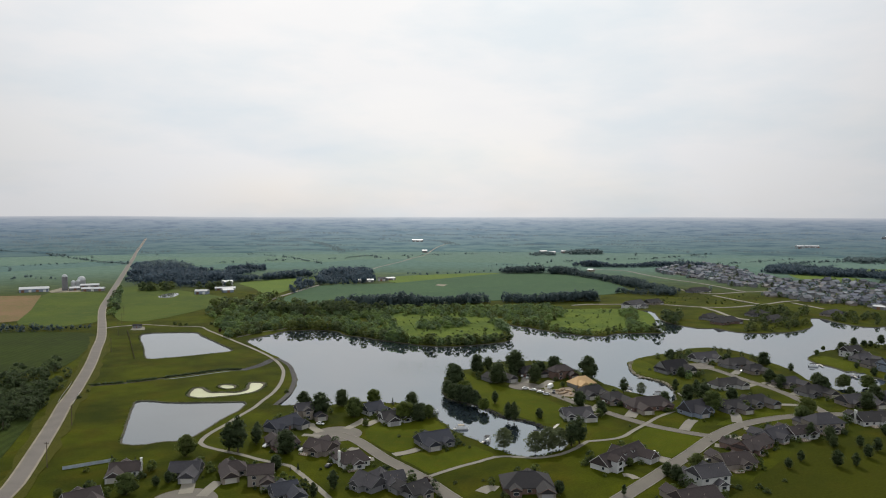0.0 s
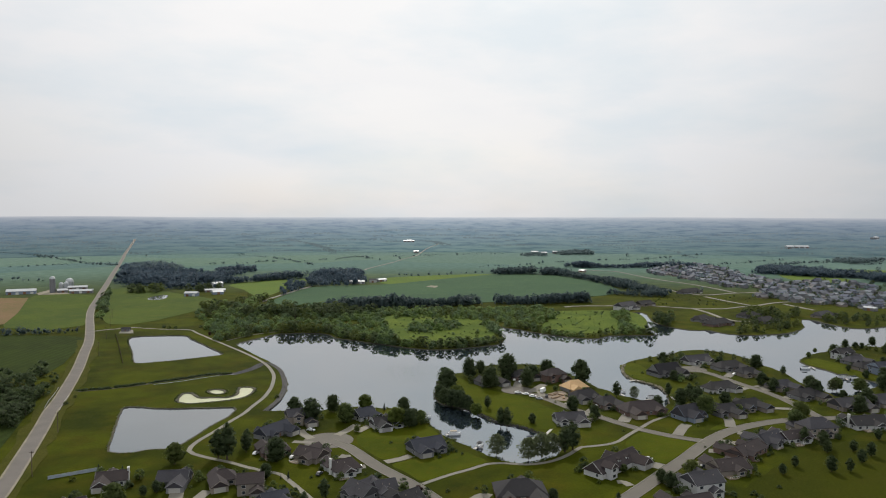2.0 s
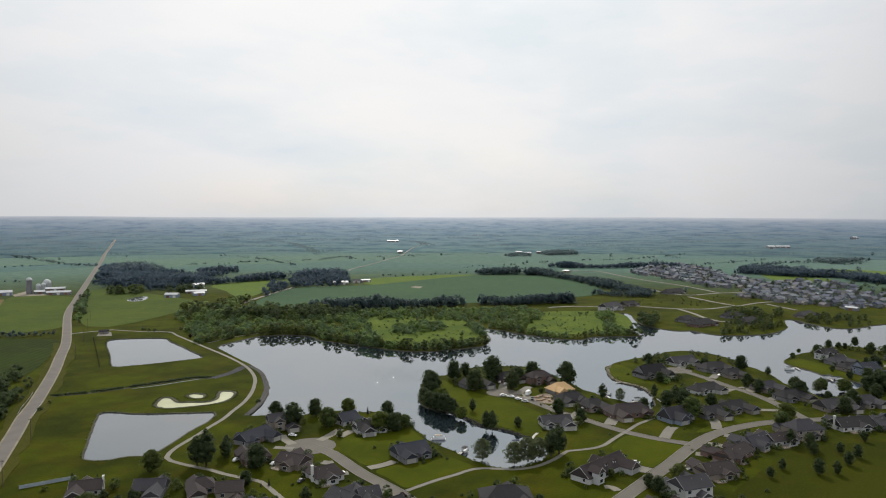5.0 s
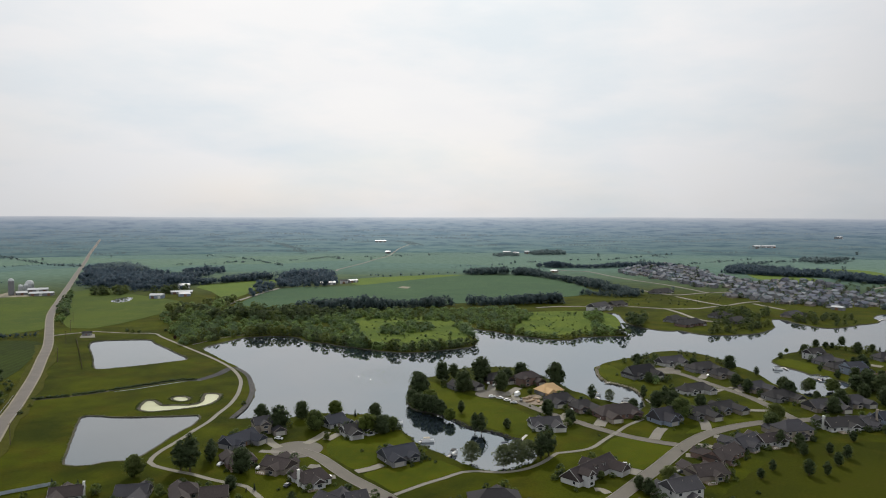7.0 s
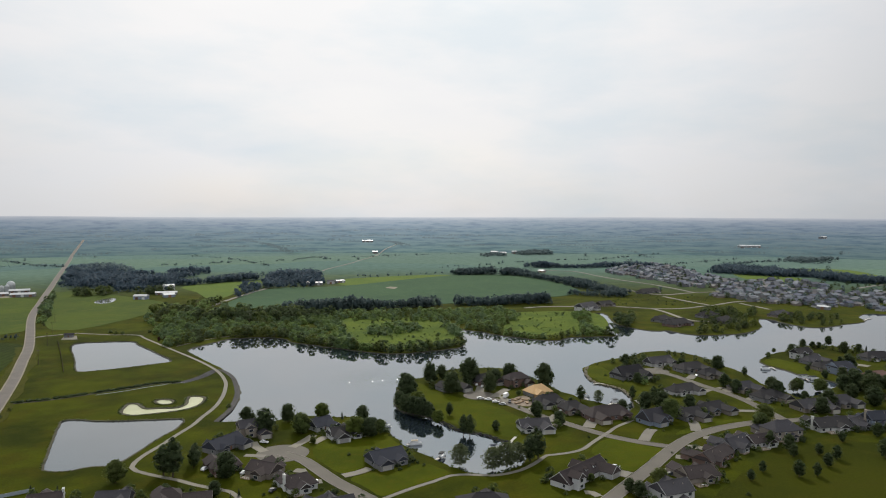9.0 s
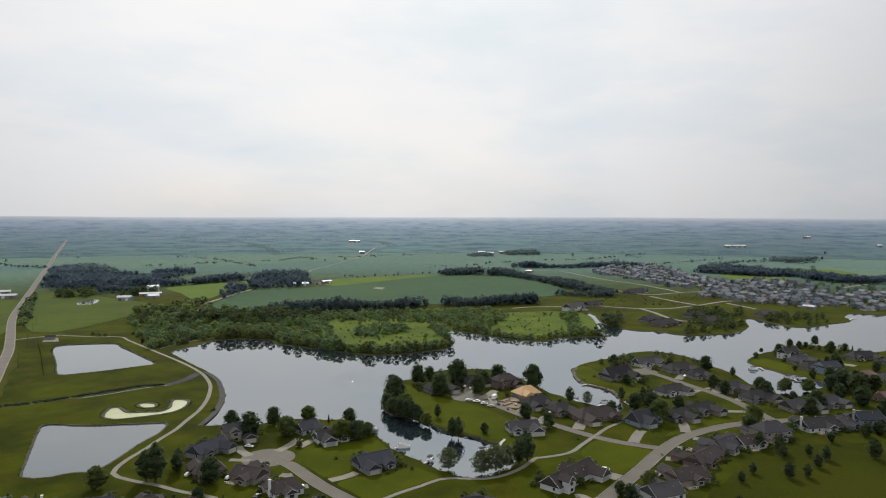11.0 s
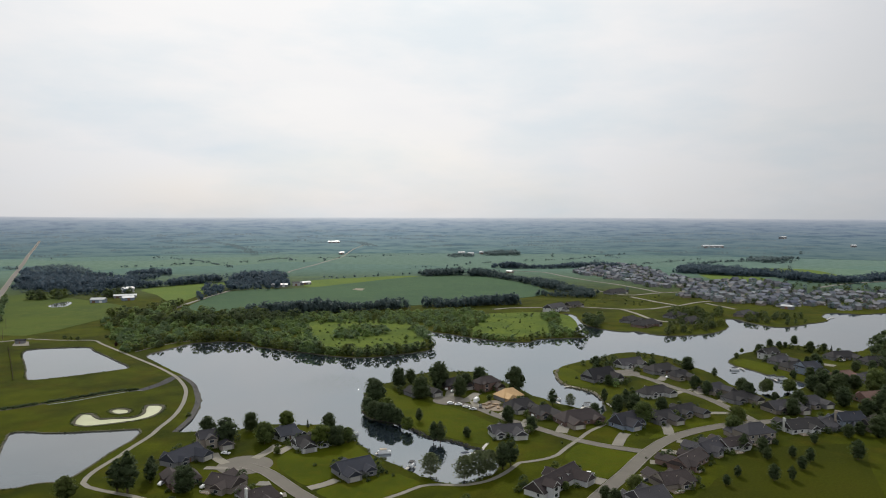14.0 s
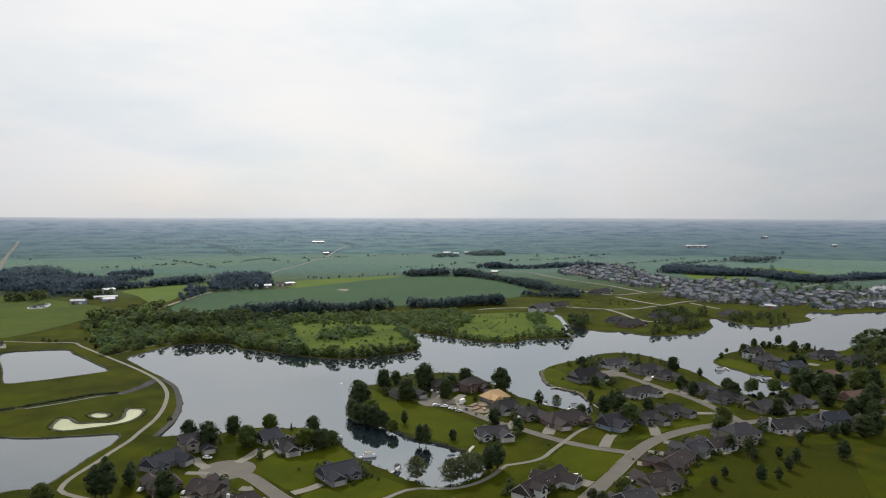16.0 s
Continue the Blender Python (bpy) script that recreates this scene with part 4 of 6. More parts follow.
KINDS["airy", 0] = tree("tree", 70, 10, 5.6, 0.1, ROUND, LEAF_AIRY, 0, 1100, 0.85, "loose-crowned tree at the water's edge, stems showing")
for i in range(2):
    KINDS["bush", i] = tree("bush", 80 + i, 4, 2.9, 0.0, DOME, LEAF if i else LEAF_DARK, 5, 90, 0.7, "low rounded shrub with dense leaves", "bush")
for i in range(2):
    KINDS["brush", i] = tree("tree", 90 + i, 8, 5.6, 0.02, DOME, LEAF_SHORE if i else LEAF_WILD, 3, 120, 1.4, "bushy shoreline tree with foliage to the ground")
for i in range(2):
    KINDS["grove", i] = tree("tree", 120 + i, 10, 4.7, 0.06, ROUND, LEAF, 4, 150, 1.3, "wild broadleaf tree with full crown")
    KINDS["gloom", i] = tree("tree", 130 + i, 10, 4.5, 0.06, ROUND, LEAF_DARK, 4, 150, 1.3, "dark wild tree with full crown")
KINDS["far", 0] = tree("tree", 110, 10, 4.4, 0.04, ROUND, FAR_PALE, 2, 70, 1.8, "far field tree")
BASE = {"bush": 4, "brush": 8}
COUNT = {}
for k, (kk, _) in enumerate(KINDS):
    COUNT[kk] = COUNT.get(kk, 0) + 1
USED = set()
pick = random.Random(5)


def plant(kind, x, y, h, group="", z=0.0):
    """One more tree of a kind, h metres high."""
    key = (kind, pick.randrange(COUNT[kind]))
    s = h / BASE.get(kind, 10)
    m = pose(x, y, z + rise(x, y), 0, 0, pick.uniform(0, 360)) @ Matrix.Diagonal((s * pick.uniform(0.9, 1.12), s * pick.uniform(0.9, 1.12), s, 1))
    ob = KINDS[key]
    if key in USED:
        ob = copy_thing(ob, m)
    else:
        USED.add(key)
        ob.matrix_basis = m
    if group:
        ob["group"] = group
    return ob


def wet(x, y):
    return any(inside(x, y, line) for _, line, _, _ in WATERS)


for kind, spots in [*TREE_SPOTS.items(), *TREE_LATE.items()]:
    for x, y, h in spots:
        plant(kind, x, y, h, "garden trees")


for x, y, h in [(-9.1, 419, 5.2), (-7, 415, 6.4), (-4.2, 415, 5.2), (104, 351, 4.0), (376, 584, 7.7)]:
    plant("bush", x, y, h * 0.8, "garden shrubs")


def thicket(name, spots, label):
    """Wild trees too many to count, joined: spots are (kind, x, y, height)."""
    v, f, slots, which = [], [], [], []
    for kind, x, y, h in spots:
        ob = KINDS[kind, pick.randrange(COUNT[kind])]
        s = h / BASE.get(kind, 10)
        m = pose(x, y, rise(x, y), 0, 0, pick.uniform(0, 360)) @ Matrix.Diagonal((s * pick.uniform(0.9, 1.2), s * pick.uniform(0.9, 1.2), s, 1))
        for child in ob.children:
            me = child.data
            if me.materials[0] not in slots:
                slots.append(me.materials[0])
            k, mi = len(v), slots.index(me.materials[0])
            v += [tuple(m @ q.co) for q in me.vertices]
            for p in me.polygons:
                f.append(tuple(k + i for i in p.vertices))
                which.append(mi)
    me = mesh_of(name, v, f, slots[0])
    for extra in slots[1:]:
        me.materials.append(extra)
    me.polygons.foreach_set("material_index", which)
    me.shade_smooth()
    return tagged(new(name, me), label, "woodland", kind="stuff")


def scatter(poly, count, kinds, low, high, label, seed, apart=3.0):
    rng = random.Random(seed)
    xs, ys = [q[0] for q in poly], [q[1] for q in poly]
    got, spots, tries = [], [], 0
    while len(got) < count and tries < count * 40:
        tries += 1
        x, y = rng.uniform(min(xs), max(xs)), rng.uniform(min(ys), max(ys))
        if not inside(x, y, poly) or wet(x, y) or any((x - a) ** 2 + (y - b) ** 2 < apart ** 2 for a, b in got):
            continue
        got.append((x, y))
        spots.append((rng.choice(kinds), x, y, rng.uniform(low, high)))
    thicket("thicket", spots, label)


def fringe(line, kinds, low, high, label, seed, spacing, off=-0.2, skip=0.0):
    rng = random.Random(seed)
    spots = []
    for x, y in smooth(line, False, spacing):
        if rng.random() >= skip:
            spots.append((rng.choice(kinds), x + rng.uniform(-2, 2), y + off + rng.uniform(-2, 2.5), rng.uniform(low, high)))
    thicket("thicket", spots, label)


def woods(name, poly, spacing, low, high, mat, label, seed, blobs=3, sprays=8, gap=9.0, tall=1.0):
    """A mass of far trees that nobody could count: many tufted crowns in one mesh."""
    rng = random.Random(seed)
    xs, ys = [q[0] for q in poly], [q[1] for q in poly]
    v, f = [], []
    y = min(ys)
    while y < max(ys):
        x = min(xs)
        while x < max(xs):
            px, py = x + rng.uniform(-0.6, 0.6) * spacing, y + rng.uniform(-0.6, 0.6) * spacing
            x += spacing
            if not inside(px, py, poly) or rng.random() < 0.04 or noise.noise((px / 38, py / 38, seed * 0.7)) > gap:
                continue
            h = rng.uniform(low, high) * (0.8 + 0.4 * noise.noise((px / 60, py / 60, 0.5)))
            r, z0 = h * rng.uniform(0.28, 0.42), rise(px, py)
            for _ in range(blobs):
                u = rng.uniform(0.35, 0.68)
                blob(v, f, (px + rng.uniform(-0.7, 0.7) * r, py + rng.uniform(-0.7, 0.7) * r, z0 + h * u), r * rng.uniform(0.5, 0.85) / math.sqrt(tall), rng, tall)
            for _ in range(sprays):
                a, u = rng.uniform(0, math.tau), rng.random()
                q = r * math.sqrt(max(0.05, 1 - (2 * u - 0.9) ** 2)) * 1.1
                spray(v, f, (px + q * math.cos(a), py + q * math.sin(a), z0 + h * (0.05 + 0.95 * u)), h * rng.uniform(0.13, 0.24), rng)
        y += spacing
    me = mesh_of(name, v, f, mat)
    me.shade_smooth()
    return tagged(new(name, me), label, "woodland", kind="stuff")


def belt(line, width):
    """The outline of a strip along a line."""
    a, b = [], []
    n = len(line)
    for i, (x, y) in enumerate(line):
        (x0, y0), (x1, y1) = line[max(0, i - 1)], line[min(n - 1, i + 1)]
        d = math.hypot(x1 - x0, y1 - y0) or 1
        a.append((x + (y1 - y0) / d * width / 2, y - (x1 - x0) / d * width / 2))
        b.append((x - (y1 - y0) / d * width / 2, y + (x1 - x0) / d * width / 2))
    return a + b[::-1]


for i, (line, width, low, high) in enumerate((
        ([(-137, 912), (-94.6, 929), (-57.6, 935), (2.5, 953), (58.8, 972)], 24, 14, 18), ([(84.9, 985), (121, 979), (170, 992), (216, 999)], 28, 15, 19),
        ([(127, 1477), (208, 1492), (272, 1450)], 50, 13, 18), ([(269, 1436), (304, 1335), (322, 1237), (341, 1135), (361, 1086)], 34, 11, 15),
        ([(273, 1101), (309, 1086), (356, 1071)], 40, 11, 15), ([(-379, 1282), (-326, 1328), (-255, 1403)], 40, 14, 19),
        ([(-470, 722), (-440, 724), (-405, 730), (-372, 744)], 20, 7, 9.5), ([(318, 1694), (431, 1659), (550, 1698), (646, 1662)], 40, 12, 16),
        ([(704, 1518), (749, 1452), (794, 1418), (860, 1383), (854, 1282), (925, 1251)], 60, 12, 17), ([(941, 1273), (1044, 1311), (1156, 1325)], 50, 12, 16))):
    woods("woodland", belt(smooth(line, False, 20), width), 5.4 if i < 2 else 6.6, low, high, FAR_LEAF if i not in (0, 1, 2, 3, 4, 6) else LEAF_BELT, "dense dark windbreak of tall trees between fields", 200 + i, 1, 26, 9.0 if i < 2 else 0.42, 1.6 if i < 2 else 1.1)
for i, (poly, low, high) in enumerate((
        ([(-218, 1212), (-256, 1472), (-213, 1501), (-145, 1431), (-125, 1285), (-152, 1213)], 13, 19), ([(-557, 1228), (-704, 1624), (-613, 1608), (-501, 1400), (-425, 1230), (-477, 1200)], 13, 19),
        ([(-444, 1163), (-541, 1512), (-439, 1455), (-375, 1283), (-366, 1182)], 13, 19), ([(-747, 1715), (-670, 1757), (-551, 1575), (-577, 1511), (-649, 1510)], 12, 17),
        ([(689, 1520), (772, 1632), (875, 1585), (813, 1431), (729, 1440)], 13, 18), ([(1044, 1885), (1184, 1976), (1219, 1868), (1068, 1787)], 12, 16),
        ([(262, 2170), (300, 2250), (345, 2240), (340, 2120), (275, 2100)], 9, 13), ([(385, 2290), (430, 2330), (510, 2330), (500, 2200), (395, 2180)], 11, 16), ([(-420, 1370), (-395, 1440), (-380, 1500), (-405, 1600), (-480, 1600), (-455, 1450)], 12, 17), ([(-254, 1165), (-239, 1284), (-216, 1232), (-218, 1147), (-228, 1066)], 10, 15))):
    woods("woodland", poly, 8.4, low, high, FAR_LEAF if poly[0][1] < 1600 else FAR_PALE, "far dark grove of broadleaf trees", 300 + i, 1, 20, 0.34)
for i, (line, width) in enumerate((([(-1530, 2291), (-1220, 2131), (-885, 1795), (-771, 1715)], 25), ([(-1082, 1618), (-964, 1637), (-940, 1712), (-879, 1753)], 14), ([(-1204, 2916), (-1103, 3089), (-950, 3156)], 60),
                                   ([(-696, 2839), (-593, 3004), (-404, 2567), (-316, 2231)], 30), ([(114, 3288), (240, 3204), (388, 2960)], 60), ([(949, 2368), (1016, 2244), (1181, 2181)], 40),
                                   ([(-359, 1895), (-275, 1945), (-228, 2080), (-182, 1947)], 25), ([(-572, 1758), (-486, 1802), (-389, 1894)], 22), ([(-1882, 3038), (-1647, 2961), (-1210, 2627)], 120),
                                   ([(-922, 2149), (-866, 2272), (-786, 2540)], 16), ([(-599, 2161), (-441, 1993), (-299, 1723)], 14), ([(-128, 2082), (40.9, 2175), (222, 2243)], 12), ([(97.4, 1654), (213, 1731), (349, 1861)], 14),
                                   ([(435, 1909), (588, 1962), (832, 2188)], 14), ([(-97.7, 1405), (-19.1, 1433), (125, 1506)], 7), ([(676, 1739), (812, 1824), (988, 1969)], 22), ([(-834, 1278), (-777, 1300), (-710, 1312)], 10),
                                   ([(-1768, 2712), (-1476, 2579), (-1157, 2310)], 50), ([(-958, 3360), (-732, 3567), (-441, 3516)], 120), ([(572, 3192), (916, 3324), (1211, 3120)], 60), ([(1105, 2907), (1498, 2990), (1757, 2789)], 90),
                                   ([(-404, 3693), (-51.6, 3893), (254, 3805)], 120), ([(-1989, 3479), (-1591, 3455), (-1294, 3626)], 150), ([(845, 1741), (990, 1828), (1113, 1746)], 40),
                                   ([(-205, 2954), (-40.3, 3040), (51.3, 2731)], 40), ([(1181, 2181), (1270, 2122), (1435, 2166)], 60), ([(629, 2580), (790, 2439), (751, 2017)], 14),
                                   ([(-1500, 2420), (-1280, 2470), (-1040, 2420)], 70), ([(-1650, 2700), (-1400, 2790), (-1130, 2760)], 90), ([(-1350, 2260), (-1150, 2240), (-985, 2290)], 45),
                                   ([(-1700, 3180), (-1420, 3260), (-1080, 3220)], 120), ([(-760, 2700), (-560, 2660), (-330, 2700)], 40), ([(-820, 3050), (-520, 3120), (-160, 3080)], 90),
                                   ([(-1980, 2500), (-1750, 2330), (-1490, 2180)], 60), ([(-620, 2330), (-430, 2380), (-250, 2350)], 26), ([(200, 2700), (480, 2740), (800, 2700)], 40),
                                   ([(700, 2950), (1000, 2900), (1400, 2960)], 80), ([(1200, 2480), (1480, 2420), (1700, 2480)], 60), ([(-300, 3400), (100, 3450), (600, 3400)], 110), ([(1300, 3300), (1700, 3350), (2100, 3150)], 120))):
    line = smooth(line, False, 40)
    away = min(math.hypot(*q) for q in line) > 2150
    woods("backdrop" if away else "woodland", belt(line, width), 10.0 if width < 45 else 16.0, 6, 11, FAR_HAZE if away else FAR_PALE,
          "line of far trees in a glowing haze colour" if away else "distant hedgerow trees, haze blue painted into the leaves", 400 + i, 1, 8, 0.22)

# single trees dotted over the far fields
dots = random.Random(51)
single = []
while len(single) < 24:
    x, y = dots.uniform(-1500, 1700), dots.uniform(1150, 2150)
    if noise.noise((x / 300, y / 300, 4.0)) > -0.05:
        single.append(("far", x, y, dots.uniform(6, 13)))
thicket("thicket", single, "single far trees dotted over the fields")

# brush and meadow on the wild north shore
sheet("meadow", smooth([(-77.2, 823), (-60, 860), (-11.7, 871), (44.3, 871), (61.1, 797), (62.2, 721), (56.9, 685), (34.2, 672), (1.7, 666), (-31.1, 681), (-49.4, 707)], True, 8), 0.15, MEADOW, "rough yellow-green meadow dotted with shrubs", "meadow", 0.3)
sheet("meadow", smooth([(107, 871), (155, 903), (229, 909), (255, 872), (230, 765), (180, 735), (144, 735), (114, 773)], True, 8), 0.15, MEADOW, "rough yellow-green meadow on a wooded point", "meadow", 0.3)
scatter([(-281, 850), (-233, 890), (-134, 890), (-81.6, 870), (-54.7, 784), (-31.1, 681), (-103, 727), (-156, 756), (-208, 727), (-234, 734)], 330, ["brush", "brush", "brush", "grove"], 3.5, 7.5, "tangled wild trees and brush along the far shore", 1, 3.4)
scatter([(-240, 858), (-200, 900), (-120, 905), (-75, 880), (-95, 840), (-160, 835)], 75, ["gloom", "gloom", "grove"], 9, 14, "dark rounded trees behind the shore brush", 23, 5.0)
scatter([(-134, 890), (54.8, 930), (70.7, 851), (55.1, 823), (-11.5, 851), (-58.6, 841), (-90.4, 823)], 220, ["brush", "brush", "brush", "grove"], 3.5, 7.5, "tangled wild trees and brush along the far shore", 2, 3.2)
scatter([(53.8, 913), (137, 931), (157, 871), (113, 765), (78.2, 789)], 200, ["brush", "brush", "brush", "grove"], 3.5, 7.5, "tangled wild trees and brush along the far shore", 3, 3.2)
scatter([(-77.2, 823), (-59.3, 851), (-11.6, 861), (43.8, 861), (58.9, 785), (56.6, 694), (1.7, 672), (-31.4, 687)], 60, ["bush", "bush", "brush"], 1.2, 3.4, "scattered low shrubs in a rough meadow", 4, 4.0)
scatter([(-35, 745), (-8, 790), (20, 800), (24, 765), (-5, 735)], 22, ["brush", "grove"], 5, 9.5, "round clump of wild trees in a rough meadow", 24, 4.5)
scatter([(117, 892), (165, 919), (264, 903), (224, 746), (144, 735), (114, 773)], 34, ["brush", "bush"], 1.0, 2.8, "scattered low shrubs in a rough meadow", 5, 4.0)
scatter([(221, 872), (248, 903), (223, 798), (235, 781), (234, 743), (197, 735)], 40, ["brush", "brush", "grove"], 4, 7.5, "tangled wild trees and brush along the far shore", 18, 3.5)
fringe([(-99.1, 713), (-76.7, 697), (-47.2, 675), (-30.3, 663), (-8.8, 652), (12.2, 652), (33.6, 660), (50.2, 669), (62.9, 678)], ["gloom", "gloom", "grove", "brush"], 3.5, 11, "trees leaning over the water along the shore", 6, 4.0)
fringe([(-99.1, 713), (-76.7, 697), (-47.2, 675), (-30.3, 663), (-8.8, 652), (12.2, 652), (33.6, 660), (50.2, 669), (62.9, 678)], ["grove", "brush"], 4, 7, "light brush behind the shoreline trees", 25, 5.0, 8.0)
fringe([(66.3, 728), (61.7, 757), (56.9, 793)], ["brush", "grove"], 6, 10, "trees leaning over the water along the shore", 7, 6, 1.0)
fringe([(80.1, 777), (94.3, 765), (107, 746), (123, 731), (136, 718), (151, 711), (163, 711), (180, 725), (207, 728), (230, 735)], ["gloom", "brush", "grove"], 4.5, 8, "trees leaning over the water along the shore", 8, 4.5)
fringe([(-159, 738), (-139, 745), (-110, 734)], ["gloom", "grove", "gloom"], 7, 12, "trees leaning over the water along the shore", 9, 4)
scatter([(222, 728), (259, 829), (279, 829), (269, 790), (252, 765), (234, 728)], 14, ["gloom", "grove"], 9, 13, "trees leaning over the water along the shore", 10, 4.0)
scatter([(313, 729), (360, 807), (415, 853), (428, 825), (397, 758), (351, 722)], 44, ["gloom", "gloom", "grove"], 5, 8.5, "trees leaning over the water along the shore", 11, 3.2)
scatter([(367, 853), (398, 893), (464, 894), (438, 844), (381, 825)], 22, ["gloom", "grove"], 8, 12, "trees leaning over the water along the shore", 12, 3.2)
scatter([(447, 813), (486, 867), (538, 841), (513, 788), (471, 771)], 32, ["gloom", "gloom", "grove"], 5, 8.5, "trees leaning over the water along the shore", 13, 3.2)
scatter([(-249, 378), (-321, 490), (-312, 528), (-307, 553), (-282, 528), (-258, 474), (-243, 421), (-240, 393)], 52, ["gloom"], 7, 12, "dark trees and scrub beside the country road", 14, 4.0)
scatter([(-394, 826), (-443, 927), (-480, 1021), (-537, 1162), (-530, 1162), (-442, 956), (-382, 821)], 26, ["brush", "bush", "gloom"], 5, 9, "dark trees and scrub beside the country road", 15, 4.0)
scatter([(-284, 850), (-303, 928), (-267, 989), (-191, 929), (-169, 890), (-223, 850)], 55, ["gloom", "brush", "grove"], 8, 14, "rounded trees along a field edge", 16, 5.0)
scatter([(503, 682), (526, 707), (603, 705), (559, 656), (512, 659)], 22, ["gloom", "grove"], 10, 15, "trees leaning over the water along the shore", 17, 4.0)
scatter([(610, 1230), (777, 1327), (839, 1260), (887, 1200), (875, 1104), (734, 931), (658, 921), (658, 1022), (578, 995), (530, 1036)], 95, ["gloom", "gloom", "grove"], 4, 7.5, "dark garden trees among the far village houses", 19, 6.0)
scatter([(178, 560), (191, 586), (210, 600), (205, 577), (191, 564)], 9, ["gloom", "gloom", "grove"], 3.5, 6.5, "dark garden trees close round a lakeside house", 21, 4.0)
scatter([(179, 528), (200, 539), (196, 524), (178, 514)], 7, ["gloom", "brush"], 2.5, 4.5, "dark garden trees close round a lakeside house", 22, 3.5)
scatter([(-214, 690), (-222, 735), (-205, 752), (-152, 758), (-163, 744), (-186, 712), (-198, 690)], 46, ["brush", "gloom", "grove"], 4, 8, "dark brush between the trail and the lake corner", 26, 3.2)
scatter([(-262, 770), (-222, 735), (-140, 760), (-150, 810), (-225, 815)], 60, ["brush", "brush", "bush"], 2.5, 5, "low light brush behind the lake corner", 27, 3.5)
scatter([(-270, 978), (-270, 1000), (-240, 1022), (-236, 1004), (-248, 980)], 7, ["gloom", "grove"], 9, 13, "rounded trees beside a field lane", 28, 6.0)
scatter([(-486, 1120), (-478, 1155), (-440, 1160), (-436, 1110), (-455, 1098)], 14, ["gloom", "gloom", "grove"], 10, 15, "dark farmyard trees beside a small pond", 29, 6.0)
scatter([(-395, 1120), (-395, 1165), (-355, 1180), (-350, 1150)], 12, ["gloom"], 9, 14, "dark farmyard trees behind the sheds", 30, 6.0)
scatter([(-60, 800), (-20, 850), (35, 850), (55, 780), (52, 700), (2, 676), (-28, 692)], 60, ["bush"], 0.7, 1.8, "knee-high tufts and saplings in a rough meadow", 31, 3.0)
scatter([(122, 880), (165, 905), (235, 895), (225, 770), (180, 742), (146, 742), (118, 778)], 70, ["bush"], 0.7, 1.8, "knee-high tufts and saplings in a rough meadow", 32, 3.0)
scatter([(290, 975), (300, 1080), (395, 1180), (410, 1120), (400, 1030), (470, 1100), (480, 1010), (410, 960), (350, 945)], 100, ["bush"], 0.8, 2.4, "weedy scrub dotted over vacant building lots", 33, 4.0)
# gardens along the water on the three points
for line, skip, top in (([(351, 621), (381, 639), (402, 636), (416, 616), (438, 608)], 0.15, 7.5), ([(183, 593), (198, 602), (218, 617), (233, 623), (245, 615), (255, 603), (260, 581)], 0.3, 6.0),
                        ([(32.4, 549), (44.4, 562), (58.7, 568), (79, 566), (93.9, 560)], 0.35, 5.5)):
    fringe(line, ["gloom", "gloom", "grove"], 3.0, top, "dark garden trees and tall shrubs along the water", 60, 6.0, -1.0, skip)

# ---- houses ----
ROOFS = {"brown": material("brown shingles", (0.046, 0.036, 0.036), 0.9, 0.2, 0.2, 1.0, 0.15), "grey": material("grey shingles", (0.048, 0.046, 0.053), 0.9, 0.2, 0.2, 1.0, 0.15),
         "blue": material("slate-blue shingles", (0.034, 0.037, 0.05), 0.9, 0.2, 0.2, 1.0, 0.15), "dark": material("dark shingles", (0.03, 0.028, 0.03), 0.9, 0.2, 0.2, 1.0, 0.15),
         "red": material("russet shingles", (0.17, 0.1, 0.085), 0.9, 0.2, 0.2, 1.0, 0.1), "white": material("pale steel roof", (0.46, 0.47, 0.475), 0.5, 0.06, 0.1, metal=0.0),
         "wood": material("bare roof sheathing", (0.55, 0.36, 0.18), 0.8, 0.12, 0.12)}
WALLS = {"white": material("white siding", (0.45, 0.45, 0.445), 0.7, 0.05, 0.1, vary=0.06), "tan": material("tan siding", (0.22, 0.19, 0.16), 0.75, 0.06, 0.1, vary=0.1),
         "grey": material("grey siding", (0.17, 0.17, 0.177), 0.75, 0.06, 0.1, vary=0.1), "brick": material("brick facing", (0.16, 0.105, 0.09), 0.85, 0.2, 0.2, vary=0.1),
         "blue": material("blue-grey siding", (0.19, 0.225, 0.28), 0.75, 0.06, 0.1), "wood": material("bare timber", (0.42, 0.28, 0.15), 0.85, 0.15)}
TRIM = material("white trim", (0.56, 0.555, 0.53), 0.6, 0.04, 0.08)
GARAGE = material("pale garage door paint", (0.36, 0.35, 0.33), 0.6, 0.05, 0.1, vary=0.25)
GLASS = material("window glass", (0.03, 0.035, 0.045), 0.08, 0.02, 0.1, spec=0.6)
DOOR = material("painted door", (0.16, 0.08, 0.05), 0.6, 0.08, vary=0.3)
STONE = material("chimney stone", (0.3, 0.26, 0.22), 0.9, 0.25, vary=0.15)
DECK = material("weathered deck boards", (0.28, 0.22, 0.16), 0.9, 0.2)


def box(bm, x0, x1, y0, y1, z0, z1):
    v = [bm.verts.new(q) for q in ((x0, y0, z0), (x1, y0, z0), (x1, y1, z0), (x0, y1, z0), (x0, y0, z1), (x1, y0, z1), (x1, y1, z1), (x0, y1, z1))]
    for q in ((3, 2, 1, 0), (4, 5, 6, 7), (0, 1, 5, 4), (1, 2, 6, 5), (2, 3, 7, 6), (3, 0, 4, 7)):
        bm.faces.new([v[i] for i in q])


